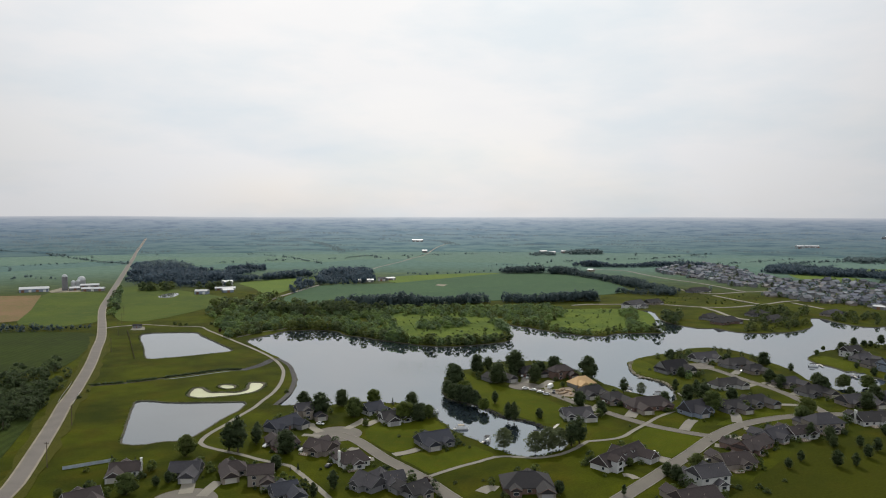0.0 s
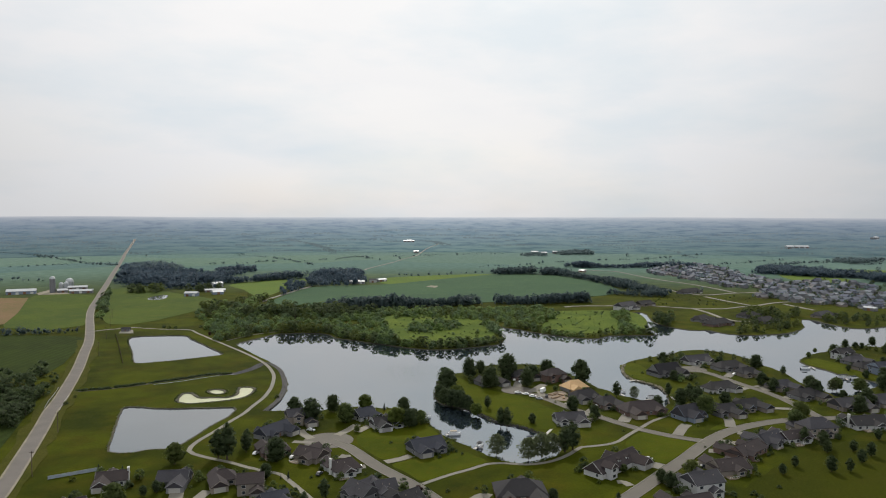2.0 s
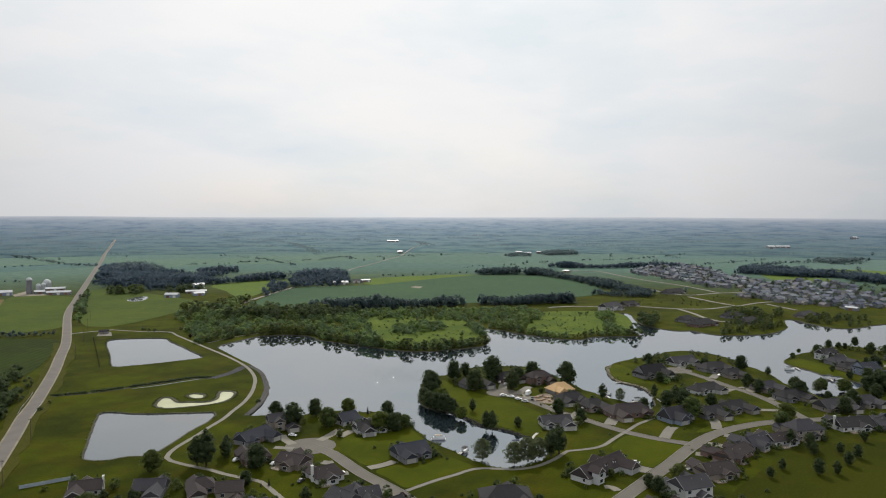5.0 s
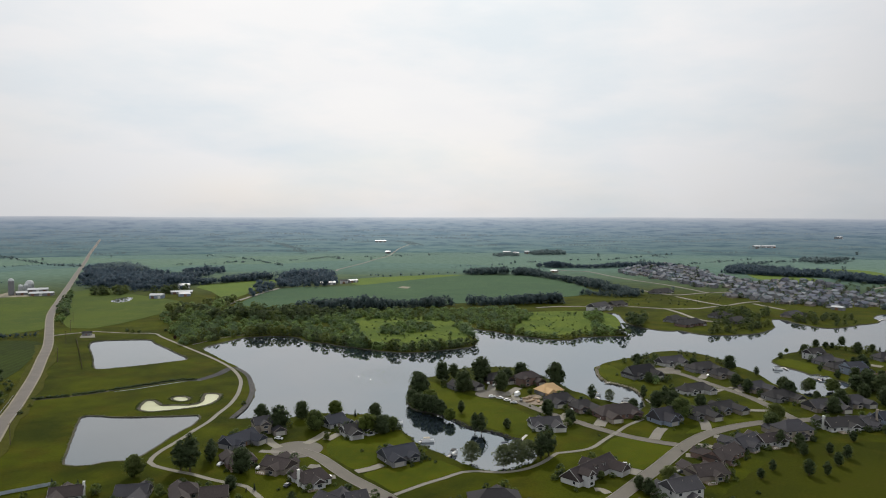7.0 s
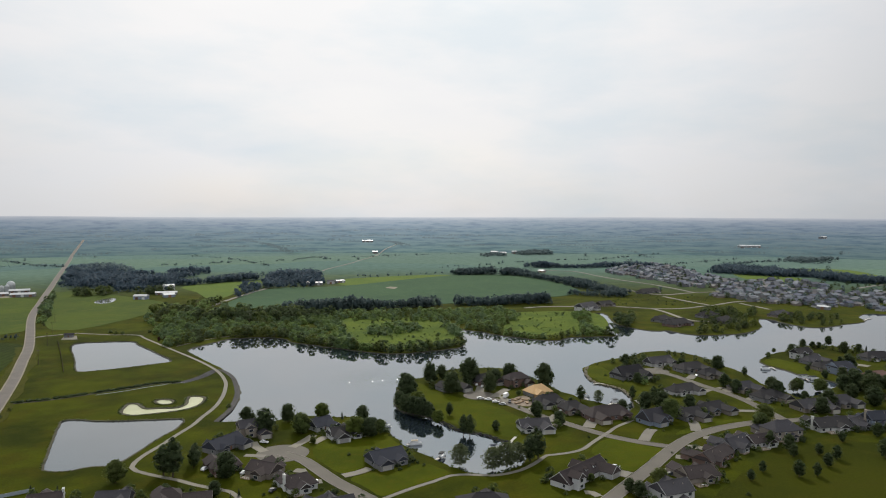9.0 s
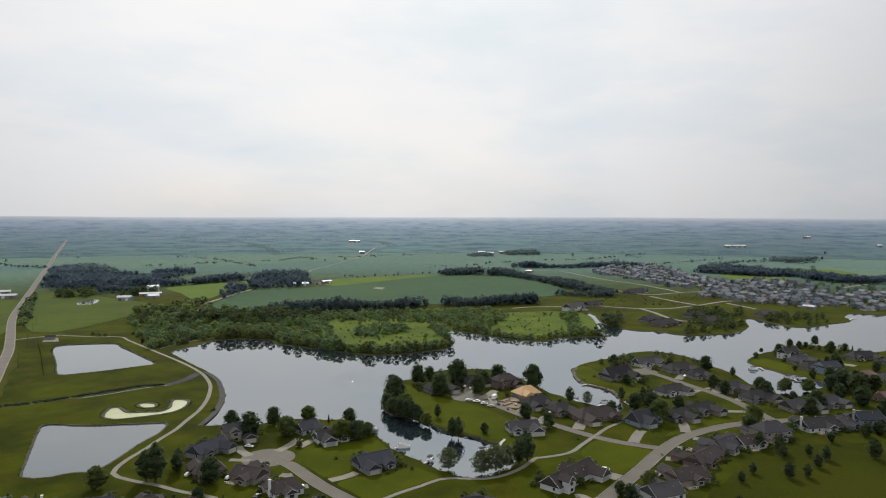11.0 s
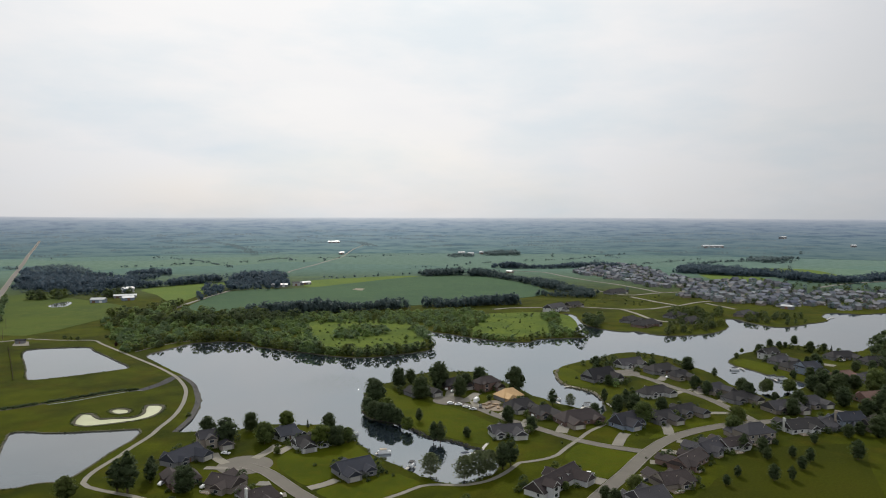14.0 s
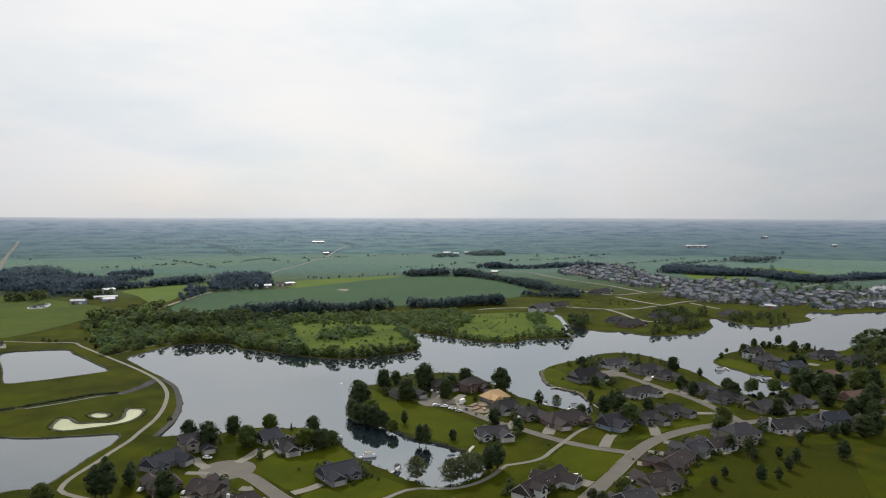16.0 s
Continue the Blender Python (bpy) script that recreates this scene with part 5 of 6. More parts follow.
def boxed(*sizes):
    bm = bmesh.new()
    for s in sizes:
        box(bm, *s)
    return bm


def roof_mesh(w, d, z, pitch, hip, along="x", over=0.5, cx=0.0, cy=0.0):
    """A pitched roof over a w by d block, its ridge along x or y; hip: the share by which the ridge is cut short."""
    bm = bmesh.new()
    a, b = (w / 2 + over, d / 2 + over) if along == "x" else (d / 2 + over, w / 2 + over)
    h = b * pitch
    r = a - hip * b
    eave = [(-a, -b), (a, -b), (a, b), (-a, b)]
    turn = (lambda x, y: (cx + x, cy + y)) if along == "x" else (lambda x, y: (cx - y, cy + x))
    low = [bm.verts.new((*turn(*q), z - 0.22)) for q in eave]
    up = [bm.verts.new((*turn(*q), z)) for q in eave]
    ridge = [bm.verts.new((*turn(s * r, 0), z + h)) for s in (-1, 1)]
    bm.faces.new(low[::-1])
    for i in range(4):
        j = (i + 1) % 4
        bm.faces.new((low[i], low[j], up[j], up[i]))
    bm.faces.new((up[0], up[1], ridge[1], ridge[0]))
    bm.faces.new((up[2], up[3], ridge[0], ridge[1]))
    bm.faces.new((up[1], up[2], ridge[1]))
    bm.faces.new((up[3], up[0], ridge[0]))
    return bm


def gable_wall(bm, x, y0, y1, z, h, along="x", thick=0.18):
    """The triangle of wall under a gable."""
    m = (y0 + y1) / 2
    pts = [(x, y0, z), (x, y1, z), (x, m, z + h)]
    q = [bm.verts.new(p if along == "x" else (p[1], p[0], p[2])) for p in pts]
    q2 = [bm.verts.new((p[0] + thick, p[1], p[2]) if along == "x" else (p[1], p[0] + thick, p[2])) for p in pts]
    bm.faces.new(q)
    bm.faces.new(q2[::-1])
    for i in range(3):
        bm.faces.new((q[i], q2[i], q2[(i + 1) % 3], q[(i + 1) % 3]))


def add_window(home, x, y, z, w, h, facing):
    """facing: 'x' or 'y' and a sign; frame proud of the wall and a dark pane in it."""
    axis, s = facing
    t = 0.07
    if axis == "y":
        fr = boxed((x - w / 2 - 0.1, x + w / 2 + 0.1, y - t, y + t, z - 0.1, z + h + 0.1))
        pn = boxed((x - w / 2, x + w / 2, y + s * t - 0.02, y + s * t + 0.02, z, z + h))
    else:
        fr = boxed((x - t, x + t, y - w / 2 - 0.1, y + w / 2 + 0.1, z - 0.1, z + h + 0.1))
        pn = boxed((x + s * t - 0.02, x + s * t + 0.02, y - w / 2, y + w / 2, z, z + h))
    win = part("window", fr, TRIM, home)
    part("pane", pn, GLASS, win)


def house(x, y, length, yaw, side=-1, depth=11.0, floors=1, hip=0.0, roof="brown", wall="tan", wing=0.3, seed=0, chimney=False, garage=True, pitch=0.62, word="", tall=0, dormers=0, back=True):
    """A suburban house: a long block, cross wings on the street side and behind, garage, windows, doors, chimney. tall: storeys of the second wing."""
    rng = random.Random(seed * 7 + 3)
    names = {"brown": "brown", "grey": "grey", "blue": "slate-blue", "dark": "dark", "red": "russet", "white": "pale metal", "wood": "bare plywood"}
    sidings = {"brick": "brick", "white": "white-sided", "tan": "tan-sided", "grey": "grey-sided", "blue": "blue-grey-sided", "wood": "timber"}
    home = tagged(new("house"), word or "%s-storey %s house with %s shingle roof%s" % ("two" if floors > 1 else "one", sidings[wall], names[roof], " and chimney" if chimney else ""), "house", "lakeside houses")
    home.matrix_basis = pose(x, y, 0, 0, 0, yaw + (180 if side > 0 else 0))
    w, d, h = length * 0.9, depth * 0.94, 2.65 * floors + 0.15
    R, Wm = ROOFS[roof], WALLS[wall]
    ph = (d / 2 + 0.5) * pitch
    bm = boxed((-w / 2, w / 2, -d / 2, d / 2, -0.1, h))
    if hip < 0.5:
        for sx in (-w / 2, w / 2 - 0.18):
            gable_wall(bm, sx, -d / 2, d / 2, h - 0.02, ph * d / (d + 1.0) - 0.12)
    part("wall", bm, Wm, home)
    part("roof", roof_mesh(w, d, h, pitch, hip), R, home)
    if hip < 0.5:
        for s in (-1, 1):
            bd = part("rake_board", rake(0.0, d, s * (w / 2), h, pitch, s, 0.5), Wm, home)
            bd.data.transform(Matrix(((0, 1, 0, 0), (1, 0, 0, 0), (0, 0, 1, 0), (0, 0, 0, 1))))
    part("ridge_cap", boxed((-w / 2 + hip * d / 2, w / 2 - hip * d / 2, -0.14, 0.14, h + ph - 0.06, h + ph + 0.05)), R, home)
    # wings: place along the block, width, how far out, front or back, storeys
    wings = [(wing * w, rng.uniform(6.6, 7.8), rng.uniform(4.5, 7.5), -1, 1, garage)]
    if w > 14:
        wings.append((-wing * w * 0.95, rng.uniform(4.6, 6.0), rng.uniform(1.6, 3.2), -1, tall or floors, False))
    if back:
        wings.append((rng.uniform(-0.25, 0.25) * w, rng.uniform(5, 6.5), rng.uniform(2.0, 4.0), 1, 1, False))
    for cx, ww, out, s, fl, is_garage in wings:
        hw = 2.65 * fl + 0.15
        ye, yi = s * (d / 2 + out), s * (d / 2 - 0.4)
        bm = boxed((cx - ww / 2, cx + ww / 2, min(ye, yi), max(ye, yi), -0.1, hw))
        gable_wall(bm, ye if s < 0 else ye - 0.18, cx - ww / 2, cx + ww / 2, hw - 0.02, (ww / 2 + 0.4) * pitch * ww / (ww + 0.8) - 0.12, "y")
        part("wing_wall", bm, Wm if rng.random() < 0.75 or wall == "white" else WALLS["tan"], home)
        reach = min(d / 2, ww / 2 + 0.5) if hw >= h - 0.01 else 0.3
        part("wing_roof", cross_roof(cx, ww, ye, s * (d / 2 - reach), hw, pitch, s), R, home)
        part("rake_board", rake(cx, ww, ye, hw, pitch, s), Wm, home)
        if is_garage:
            part("garage_door", boxed((cx - 2.5, cx + 2.5, ye - 0.08, ye + 0.08, 0.02, 2.3)), GARAGE, home, "wide pale garage door")
        else:
            for k in range(fl):
                add_window(home, cx, ye, 0.8 + 2.65 * k, 2.2, 1.4, ("y", s))
        add_window(home, cx, ye, hw + 0.3, 0.9, 0.8, ("y", s))
    for k in range(dormers):
        cx = w * (-0.3 + 0.6 * (k + 0.5) / dormers)
        y0, z0 = -d * 0.36, h + ph * 0.32
        dm = part("dormer", boxed((cx - 0.8, cx + 0.8, y0, -0.5, z0 - 0.6, z0 + 1.3)), TRIM, home, "small white roof dormer")
        part("dormer_roof", cross_roof(cx, 1.6, y0, -0.3, z0 + 1.3, 0.8, -1, 0.25), R, dm)
        part("pane", boxed((cx - 0.45, cx + 0.45, y0 - 0.05, y0 + 0.02, z0, z0 + 1.0)), GLASS, dm)
    for fl in range(floors):
        zf = 0.85 + fl * 2.65
        n = max(2, int(w / 4))
        for k in range(n):
            px = -w / 2 + (k + 0.5) * w / n
            for s in (1, -1):
                if all(q[3] != s or abs(px - q[0]) > q[1] / 2 + 0.9 for q in wings) and rng.random() < 0.9:
                    add_window(home, px, s * d / 2, zf, rng.choice((1.2, 1.7)), 1.35, ("y", s))
        for sx in (-1, 1):
            add_window(home, sx * w / 2, rng.choice((-0.22, 0.22)) * d, zf, 1.2, 1.35, ("x", sx))
    part("door", boxed((-0.55, 0.55, -d / 2 - 0.07, -d / 2 + 0.05, 0.05, 2.15)), DOOR, home)
    if chimney:
        part("chimney", boxed((w / 2 - 0.1, w / 2 + 0.7, -0.8, 0.8, -0.1, h + ph + 0.8), (w / 2 - 0.2, w / 2 + 0.8, -0.9, 0.9, h + ph + 0.8, h + ph + 1.0)), TRIM if wall == "white" else STONE, home)
    for k in range(2):
        px, py = w * rng.uniform(-0.3, 0.3), d * rng.uniform(0.1, 0.3)
        part("vent_pipe", boxed((px, px + 0.22, py, py + 0.22, h + ph * (1 - 2 * py / d) - 0.3, h + ph * (1 - 2 * py / d) + 0.6)), STONE, home)
    if rng.random() < 0.6:
        dk = part("deck", boxed((w * 0.1, w * 0.1 + 5, d / 2 + 0.05, d / 2 + 4.2, -0.05, 0.4)), DECK, home, "weathered timber deck")
        part("railing", boxed((w * 0.1, w * 0.1 + 5, d / 2 + 4.1, d / 2 + 4.2, 1.2, 1.32), *[(w * 0.1 + k, w * 0.1 + k + 0.1, d / 2 + 4.1, d / 2 + 4.2, 0.4, 1.2) for k in (0, 1.2, 2.4, 3.7, 4.9)]), TRIM, dk)
    return home


def rake(cx, ww, y, z, pitch, s, over=0.4, deep=0.32):
    """Pale boards along the two sloping edges of a gable."""
    bm = bmesh.new()
    b = ww / 2 + over
    h = b * pitch
    for sx in (-1, 1):
        q = [bm.verts.new(p) for yy in (y + s * (over + 0.01), y + s * (over + 0.07)) for p in
             ((cx + sx * b, yy, z - 0.28), (cx + sx * b, yy, z - 0.28 + deep), (cx, yy, z + h - 0.28 + deep), (cx, yy, z + h - 0.28))]
        for f in ((0, 1, 2, 3), (7, 6, 5, 4), (1, 5, 6, 2), (0, 3, 7, 4), (0, 4, 5, 1)):
            bm.faces.new([q[i] for i in f])
    bmesh.ops.recalc_face_normals(bm, faces=bm.faces)
    return bm


def cross_roof(cx, ww, y0, y1, z, pitch, s=-1, over=0.4):
    """A gable roof whose ridge runs from its gable at y0 back into the main roof at y1."""
    bm = bmesh.new()
    b = ww / 2 + over
    h = b * pitch
    rows = []
    for y in (y0 + s * over, y1):
        rows.append([bm.verts.new(q) for q in ((cx - b, y, z - 0.2), (cx - b, y, z), (cx, y, z + h), (cx + b, y, z), (cx + b, y, z - 0.2))])
    for i in range(5):
        j = (i + 1) % 5
        bm.faces.new((rows[0][i], rows[0][j], rows[1][j], rows[1][i]))
    bm.faces.new(rows[0][::-1])
    bm.faces.new(rows[1])
    bmesh.ops.recalc_face_normals(bm, faces=bm.faces)
    return bm


for n, (where, opts) in enumerate(HOMES):
    house(*where, seed=n, **opts)

# shrubs against the house walls
def clear_of_homes(px, py, gap):
    for (x, y, length, yaw), opts in HOMES:
        c, s = math.cos(radians(yaw)), math.sin(radians(yaw))
        u, q = (px - x) * c + (py - y) * s, (py - y) * c - (px - x) * s
        if abs(u) < length / 2 + gap and abs(q) < opts.get("depth", 11.0) / 2 + gap:
            return False
    return True


beds = random.Random(12)
low = []
for n, (where, opts) in enumerate(HOMES[:58]):
    x, y, length, yaw = where
    half = opts.get("depth", 11.0) / 2
    c, s = math.cos(radians(yaw)), math.sin(radians(yaw))
    for k in range(10):
        u, q = beds.uniform(-0.6, 0.6) * length, beds.choice((-1, 1)) * (half + beds.uniform(0.6, 3.6))
        px, py = x + u * c - q * s, y + u * s + q * c
        if wet(px, py):
            continue
        if k < 2:
            plant("bush", px, py, beds.uniform(2.2, 3.8), "garden shrubs")
        else:
            low.append(("bush", px, py, beds.uniform(0.9, 2.0) * (1.7 if k > 6 else 1.0)))
screen = []
for n, (where, opts) in enumerate(HOMES[:58]):
    x, y, length, yaw = where
    half = opts.get("depth", 11.0) / 2
    c, s = math.cos(radians(yaw)), math.sin(radians(yaw))
    for k in range(3):
        if k < 2:
            u, q = beds.uniform(-0.5, 0.5) * length, half + beds.uniform(2.5, 5.0)
            if -s * q + c * u < 0 and c * q < 0:
                q = -q
        else:
            u, q = beds.choice((-1, 1)) * (length / 2 + beds.uniform(2.5, 4.0)), beds.uniform(-0.4, 0.4) * half
        px, py = x + u * c - q * s, y + u * s + q * c
        if not wet(px, py) and not wet(px + 3, py) and not wet(px, py + 3) and py > y - 3 and clear_of_homes(px, py, 2.0):
            screen.append((beds.choice(("gloom", "gloom", "grove")), px, py, beds.uniform(3.2, 6.0)))
thicket("garden_thicket", screen, "dark garden trees and tall shrubs screening the houses")
thicket("foundation_planting", low, "dark low shrubs planted round the house walls")

# ---- the house being built ----
def building_site(x, y, length, yaw):
    home = tagged(new("unfinished_house"), "unfinished house with bare plywood hip roof, sheathed walls", "house", "lakeside houses")
    home.matrix_basis = pose(x, y, 0, 0, 0, yaw)
    w, d = length, 12.0
    part("wall", boxed((-w / 2, w / 2, -d / 2, d / 2, -0.1, 2.9)), WALLS["grey"], home)
    part("roof", roof_mesh(w, d, 2.9, 0.7, 0.8), ROOFS["wood"], home)
    part("wing_wall", boxed((-w * 0.45, -w * 0.45 + 7, -d / 2 - 4, -d / 2 + 0.4, -0.1, 2.9)), WALLS["wood"], home)
    part("wing_roof", cross_roof(-w * 0.45 + 3.5, 7, -d / 2 - 4, -d / 2 + 4, 2.9, 0.7), ROOFS["wood"], home)
    for k in range(4):
        part("opening", boxed((-w * 0.1 + k * 2.6, -w * 0.1 + k * 2.6 + 1.4, -d / 2 - 0.06, -d / 2 + 0.02, 0.8, 2.2)), GLASS, home)
    return home


building_site(*(98, 493, 16.2, 24))
DIRT = material("trodden building soil", (0.24, 0.19, 0.14), 0.95, 0.25, 0.3)
LUMBER = material("fresh lumber", (0.3, 0.21, 0.13), 0.8, 0.15, vary=0.2)
sheet("bare_earth", wobble(smooth([(75.9, 474), (81.8, 487), (89.4, 490), (91.8, 477), (88.4, 465), (82, 465)], True, 2), 0.6, 3), 0.05, DIRT, "bare trodden earth beside a building site", "ground", 0.1)
rng = random.Random(77)
for x, y in [(79.3, 479), (82.9, 482), (83.1, 474), (86.3, 479), (80, 471), (86.4, 471)]:
    pile = tagged(new("lumber_stack"), "stack of fresh sawn lumber on bare earth", "lumber", "lumber on the site")
    pile.matrix_basis = pose(x, y, 0.05, 0, 0, rng.uniform(0, 180))
    for k in range(6):
        part("plank", boxed((-2.0, 2.0, -0.9 + (k % 3) * 0.6, -0.35 + (k % 3) * 0.6, 0.02 + (k // 3) * 0.4, 0.38 + (k // 3) * 0.4)), LUMBER, pile)


# ---- driveways ----
STREETS = ((STREET_ONE, 3.6), (STREET_TWO, 3.8), (STREET_THREE, 3.1), (STREET_FOUR, 3.2))
for line, w in (([(-54.5, 392), (-49.3, 402), (-45.5, 412)], 5), ([(-44.1, 398), (-40, 406), (-38, 409)], 5), ([(-24.6, 349), (-17.7, 353), (-12.2, 358)], 5), ([(-28.4, 343), (-33.8, 343), (-37.4, 342)], 5),
                ([(-38.4, 360), (-43.9, 357), (-48.4, 358)], 5), ([(-61.7, 378), (-63.8, 373), (-66.2, 369)], 5), ([(-67.7, 386), (-74, 395), (-76.8, 402)], 5), ([(-65.9, 379), (-71.2, 380), (-76.7, 381)], 4),
                ([(-14.3, 321), (-17.8, 318), (-19.8, 316)], 5), ([(-111, 299), (-113, 308), (-115, 314)], 6), ([(-103, 296), (-102, 307), (-101, 313)], 5),
                ([(112, 340), (107, 344.5), (103, 348)], 8), ([(89.9, 314), (87.1, 321), (83.8, 322)], 4), ([(128, 350), (130, 343), (134, 341)], 6), ([(141, 366), (145, 364), (151, 363)], 6),
                ([(154, 381), (160, 378), (164, 375)], 6), ([(171, 395), (176, 392), (179, 388)], 6), ([(106, 317), (113, 321), (115, 317)], 6),
                ([(134, 388), (143, 404), (148, 411)], 6), ([(93, 429), (96.1, 436), (99.6, 443)], 6), ([(110, 412), (115, 423), (119, 431)], 7), ([(98.8, 424), (92.9, 421), (88.3, 415)], 5),
                ([(83.2, 451), (89.5, 460), (94.4, 465)], 6), ([(51.8, 501), (50.6, 510), (46.7, 512)], 7), ([(58.9, 503), (61.8, 517), (63.9, 524)], 6), ([(66, 487), (73.8, 500), (79.5, 510)], 6),
                ([(198, 560), (191, 551), (182, 539)], 6), ([(212, 568), (215, 575), (218, 581)], 7), ([(219, 528), (230, 543), (236, 551)], 6), ([(224, 500), (211, 490), (204, 487)], 5),
                ([(227, 498), (234, 503), (233, 490)], 5), ([(233, 465), (241, 474), (242, 468)], 6), ([(170, 401), (176, 418), (178, 428)], 6), ([(231, 443), (217, 445), (206, 445)], 5),
                ([(282, 421), (292, 431), (302, 440)], 6), ([(321, 429), (327, 437), (339, 453)], 6), ([(379, 578), (384, 571), (388, 566)], 9), ([(16.6, 301), (20.6, 306), (24.2, 305)], 6), ([(77.7, 463), (73.9, 474), (73.2, 490)], 5)):
    line = smooth(line, False, 1.5)
    line = [q for q in line if all(min(math.hypot(q[0] - u, q[1] - v) for u, v in way) > half for way, half in STREETS)]
    if len(line) < 2:
        continue
    tagged(new("driveway", ribbon_mesh("driveway", line, (-w / 2, w / 2), 0.14 + 0.0007 * w, DRIVE)), "pale concrete driveway up to a garage", "driveway", kind="structure")


# ---- cars ----
TYRE = material("tyre rubber", (0.02, 0.02, 0.02), 0.8)
PAINTS = {"white": material("white car paint", (0.75, 0.75, 0.74), 0.45, 0.02, 0.04, spec=0.6), "dark": material("dark car paint", (0.03, 0.032, 0.04), 0.45, 0.02, 0.1, spec=0.6),
          "silver": material("silver car paint", (0.42, 0.43, 0.44), 0.3, 0.02, 0.05, metal=0.5), "red": material("red car paint", (0.25, 0.03, 0.03), 0.3, 0.02, 0.1, spec=0.6)}


def profile(bm, pts, half, taper=1.0):
    """A solid from a side outline (x, z), half its width to each side."""
    a = [bm.verts.new((x, -half * (taper if z > 1.0 else 1), z)) for x, z in pts]
    b = [bm.verts.new((x, half * (taper if z > 1.0 else 1), z)) for x, z in pts]
    n = len(pts)
    bm.faces.new(a)
    bm.faces.new(b[::-1])
    for i in range(n):
        bm.faces.new((a[i], b[i], b[(i + 1) % n], a[(i + 1) % n]))
    bmesh.ops.recalc_face_normals(bm, faces=bm.faces)


def car(x, y, yaw, paint, style="car"):
    words = {"car": "parked %s family car on a driveway", "pickup": "parked %s pickup truck", "van": "tall %s box van parked by the street"}
    root = tagged(new({"car": "car", "pickup": "pickup_truck", "van": "van"}[style]), words[style] % paint, {"car": "car", "pickup": "truck", "van": "van"}[style], "parked vehicles")
    root.matrix_basis = pose(x, y, 0.16, 0, 0, yaw)
    bm = bmesh.new()
    if style == "van":
        profile(bm, [(-3.2, 0.45), (3.2, 0.45), (3.2, 1.2), (2.6, 2.0), (1.9, 2.1), (1.9, 3.0), (-3.2, 3.0)], 1.05)
    elif style == "pickup":
        profile(bm, [(-2.8, 0.4), (2.7, 0.4), (2.75, 1.05), (1.4, 1.15), (0.8, 1.85), (-0.5, 1.85), (-0.7, 1.2), (-2.8, 1.2)], 0.98, 0.88)
    else:
        profile(bm, [(-2.3, 0.35), (2.3, 0.35), (2.35, 0.8), (1.3, 0.98), (0.6, 1.5), (-1.2, 1.55), (-2.0, 1.05), (-2.35, 0.95)], 0.9, 0.84)
    part("body", bm, PAINTS[paint], root)
    L = 2.0 if style == "van" else 1.5
    for sx in (-L, L):
        for sy in (-0.86, 0.86):
            v, f = [], []
            tube(v, f, (sx, sy - 0.1, 0.33), (sx, sy + 0.1, 0.33), 0.34, 0.34, 12)
            w = new("wheel", mesh_of("wheel", v, f, TYRE))
            w.parent = root
    if style == "car":
        for s in (-1, 1):
            part("side_window", boxed((-1.1, 0.7, s * 0.8 - 0.03, s * 0.8 + 0.03, 1.05, 1.42)), GLASS, root)
    bm = bmesh.new()
    q = {"car": [(1.32, 1.0), (0.66, 1.5), (0.7, 1.52), (1.38, 1.02)], "pickup": [(1.42, 1.17), (0.84, 1.83), (0.88, 1.85), (1.48, 1.19)], "van": [(3.2, 1.24), (2.64, 1.98), (2.68, 2.0), (3.24, 1.25)]}[style]
    profile(bm, q, 0.72)
    part("windscreen", bm, GLASS, root)
    return root


CARS = [(-70.3, 400, -20, "white", "car"), (-91.5, 361, 70, "white", "car"), (-71.4, 355, 60, "white", "car"), (-54.5, 332, 70, "dark", "car"),
        (-37.9, 342, 10, "white", "car"), (57.4, 484, 0, "white", "car"), (62.1, 480, 165, "white", "car"), (66.3, 474, -15, "white", "car"),
        (69.6, 468, 160, "silver", "car"), (75.1, 487, 60, "white", "van"), (75.5, 474, 80, "dark", "pickup"), (94.1, 470, 60, "dark", "car"),
        (100, 443, 60, "dark", "car"), (104, 450, 70, "white", "car"), (118, 432, 70, "white", "pickup"), (120, 431, 70, "dark", "pickup"),
        (107, 351, -10, "white", "car"), (135, 343, 5, "white", "car"), (131, 340, 5, "dark", "car"), (151, 362, 5, "dark", "car"),
        (232, 540, 20, "white", "car"), (59.5, 522, 75, "white", "car"), (62.4, 515, 75, "silver", "car"), (261, 463, 10, "dark", "car"), (258, 466, 10, "silver", "car"),
        (406, 582, 10, "white", "car")]
for x, y, yaw, paint, style in CARS:
    car(x, y, yaw, paint, style)

# ---- docks and boats ----
HULL = material("white boat hull", (0.68, 0.69, 0.7), 0.35, 0.03, 0.08, spec=0.5)
CANVAS = {"navy": material("navy boat canvas", (0.025, 0.035, 0.06), 0.8, 0.1), "black": material("black boat cover", (0.02, 0.022, 0.025), 0.75, 0.1), "tan": material("tan boat canvas", (0.35, 0.3, 0.22), 0.8, 0.1)}
STEEL = material("galvanised steel", (0.4, 0.41, 0.42), 0.45, 0.05, 0.1, metal=0.7)


def dock(points):
    line = smooth(points, False, 1.5)
    root = tagged(new("dock"), "narrow pale timber dock on posts over the water", "dock", "docks")
    me = ribbon_mesh("deck", line, (-0.75, 0.75), 0.12, DOCKWOOD, 0.14)
    o = new("deck", me)
    o.parent = root
    for x, y in line[::3]:
        for s in (-0.7, 0.7):
            part("post", boxed((x + s - 0.07, x + s + 0.07, y - 0.07, y + 0.07, -1.4, 0.5)), STEEL, root)


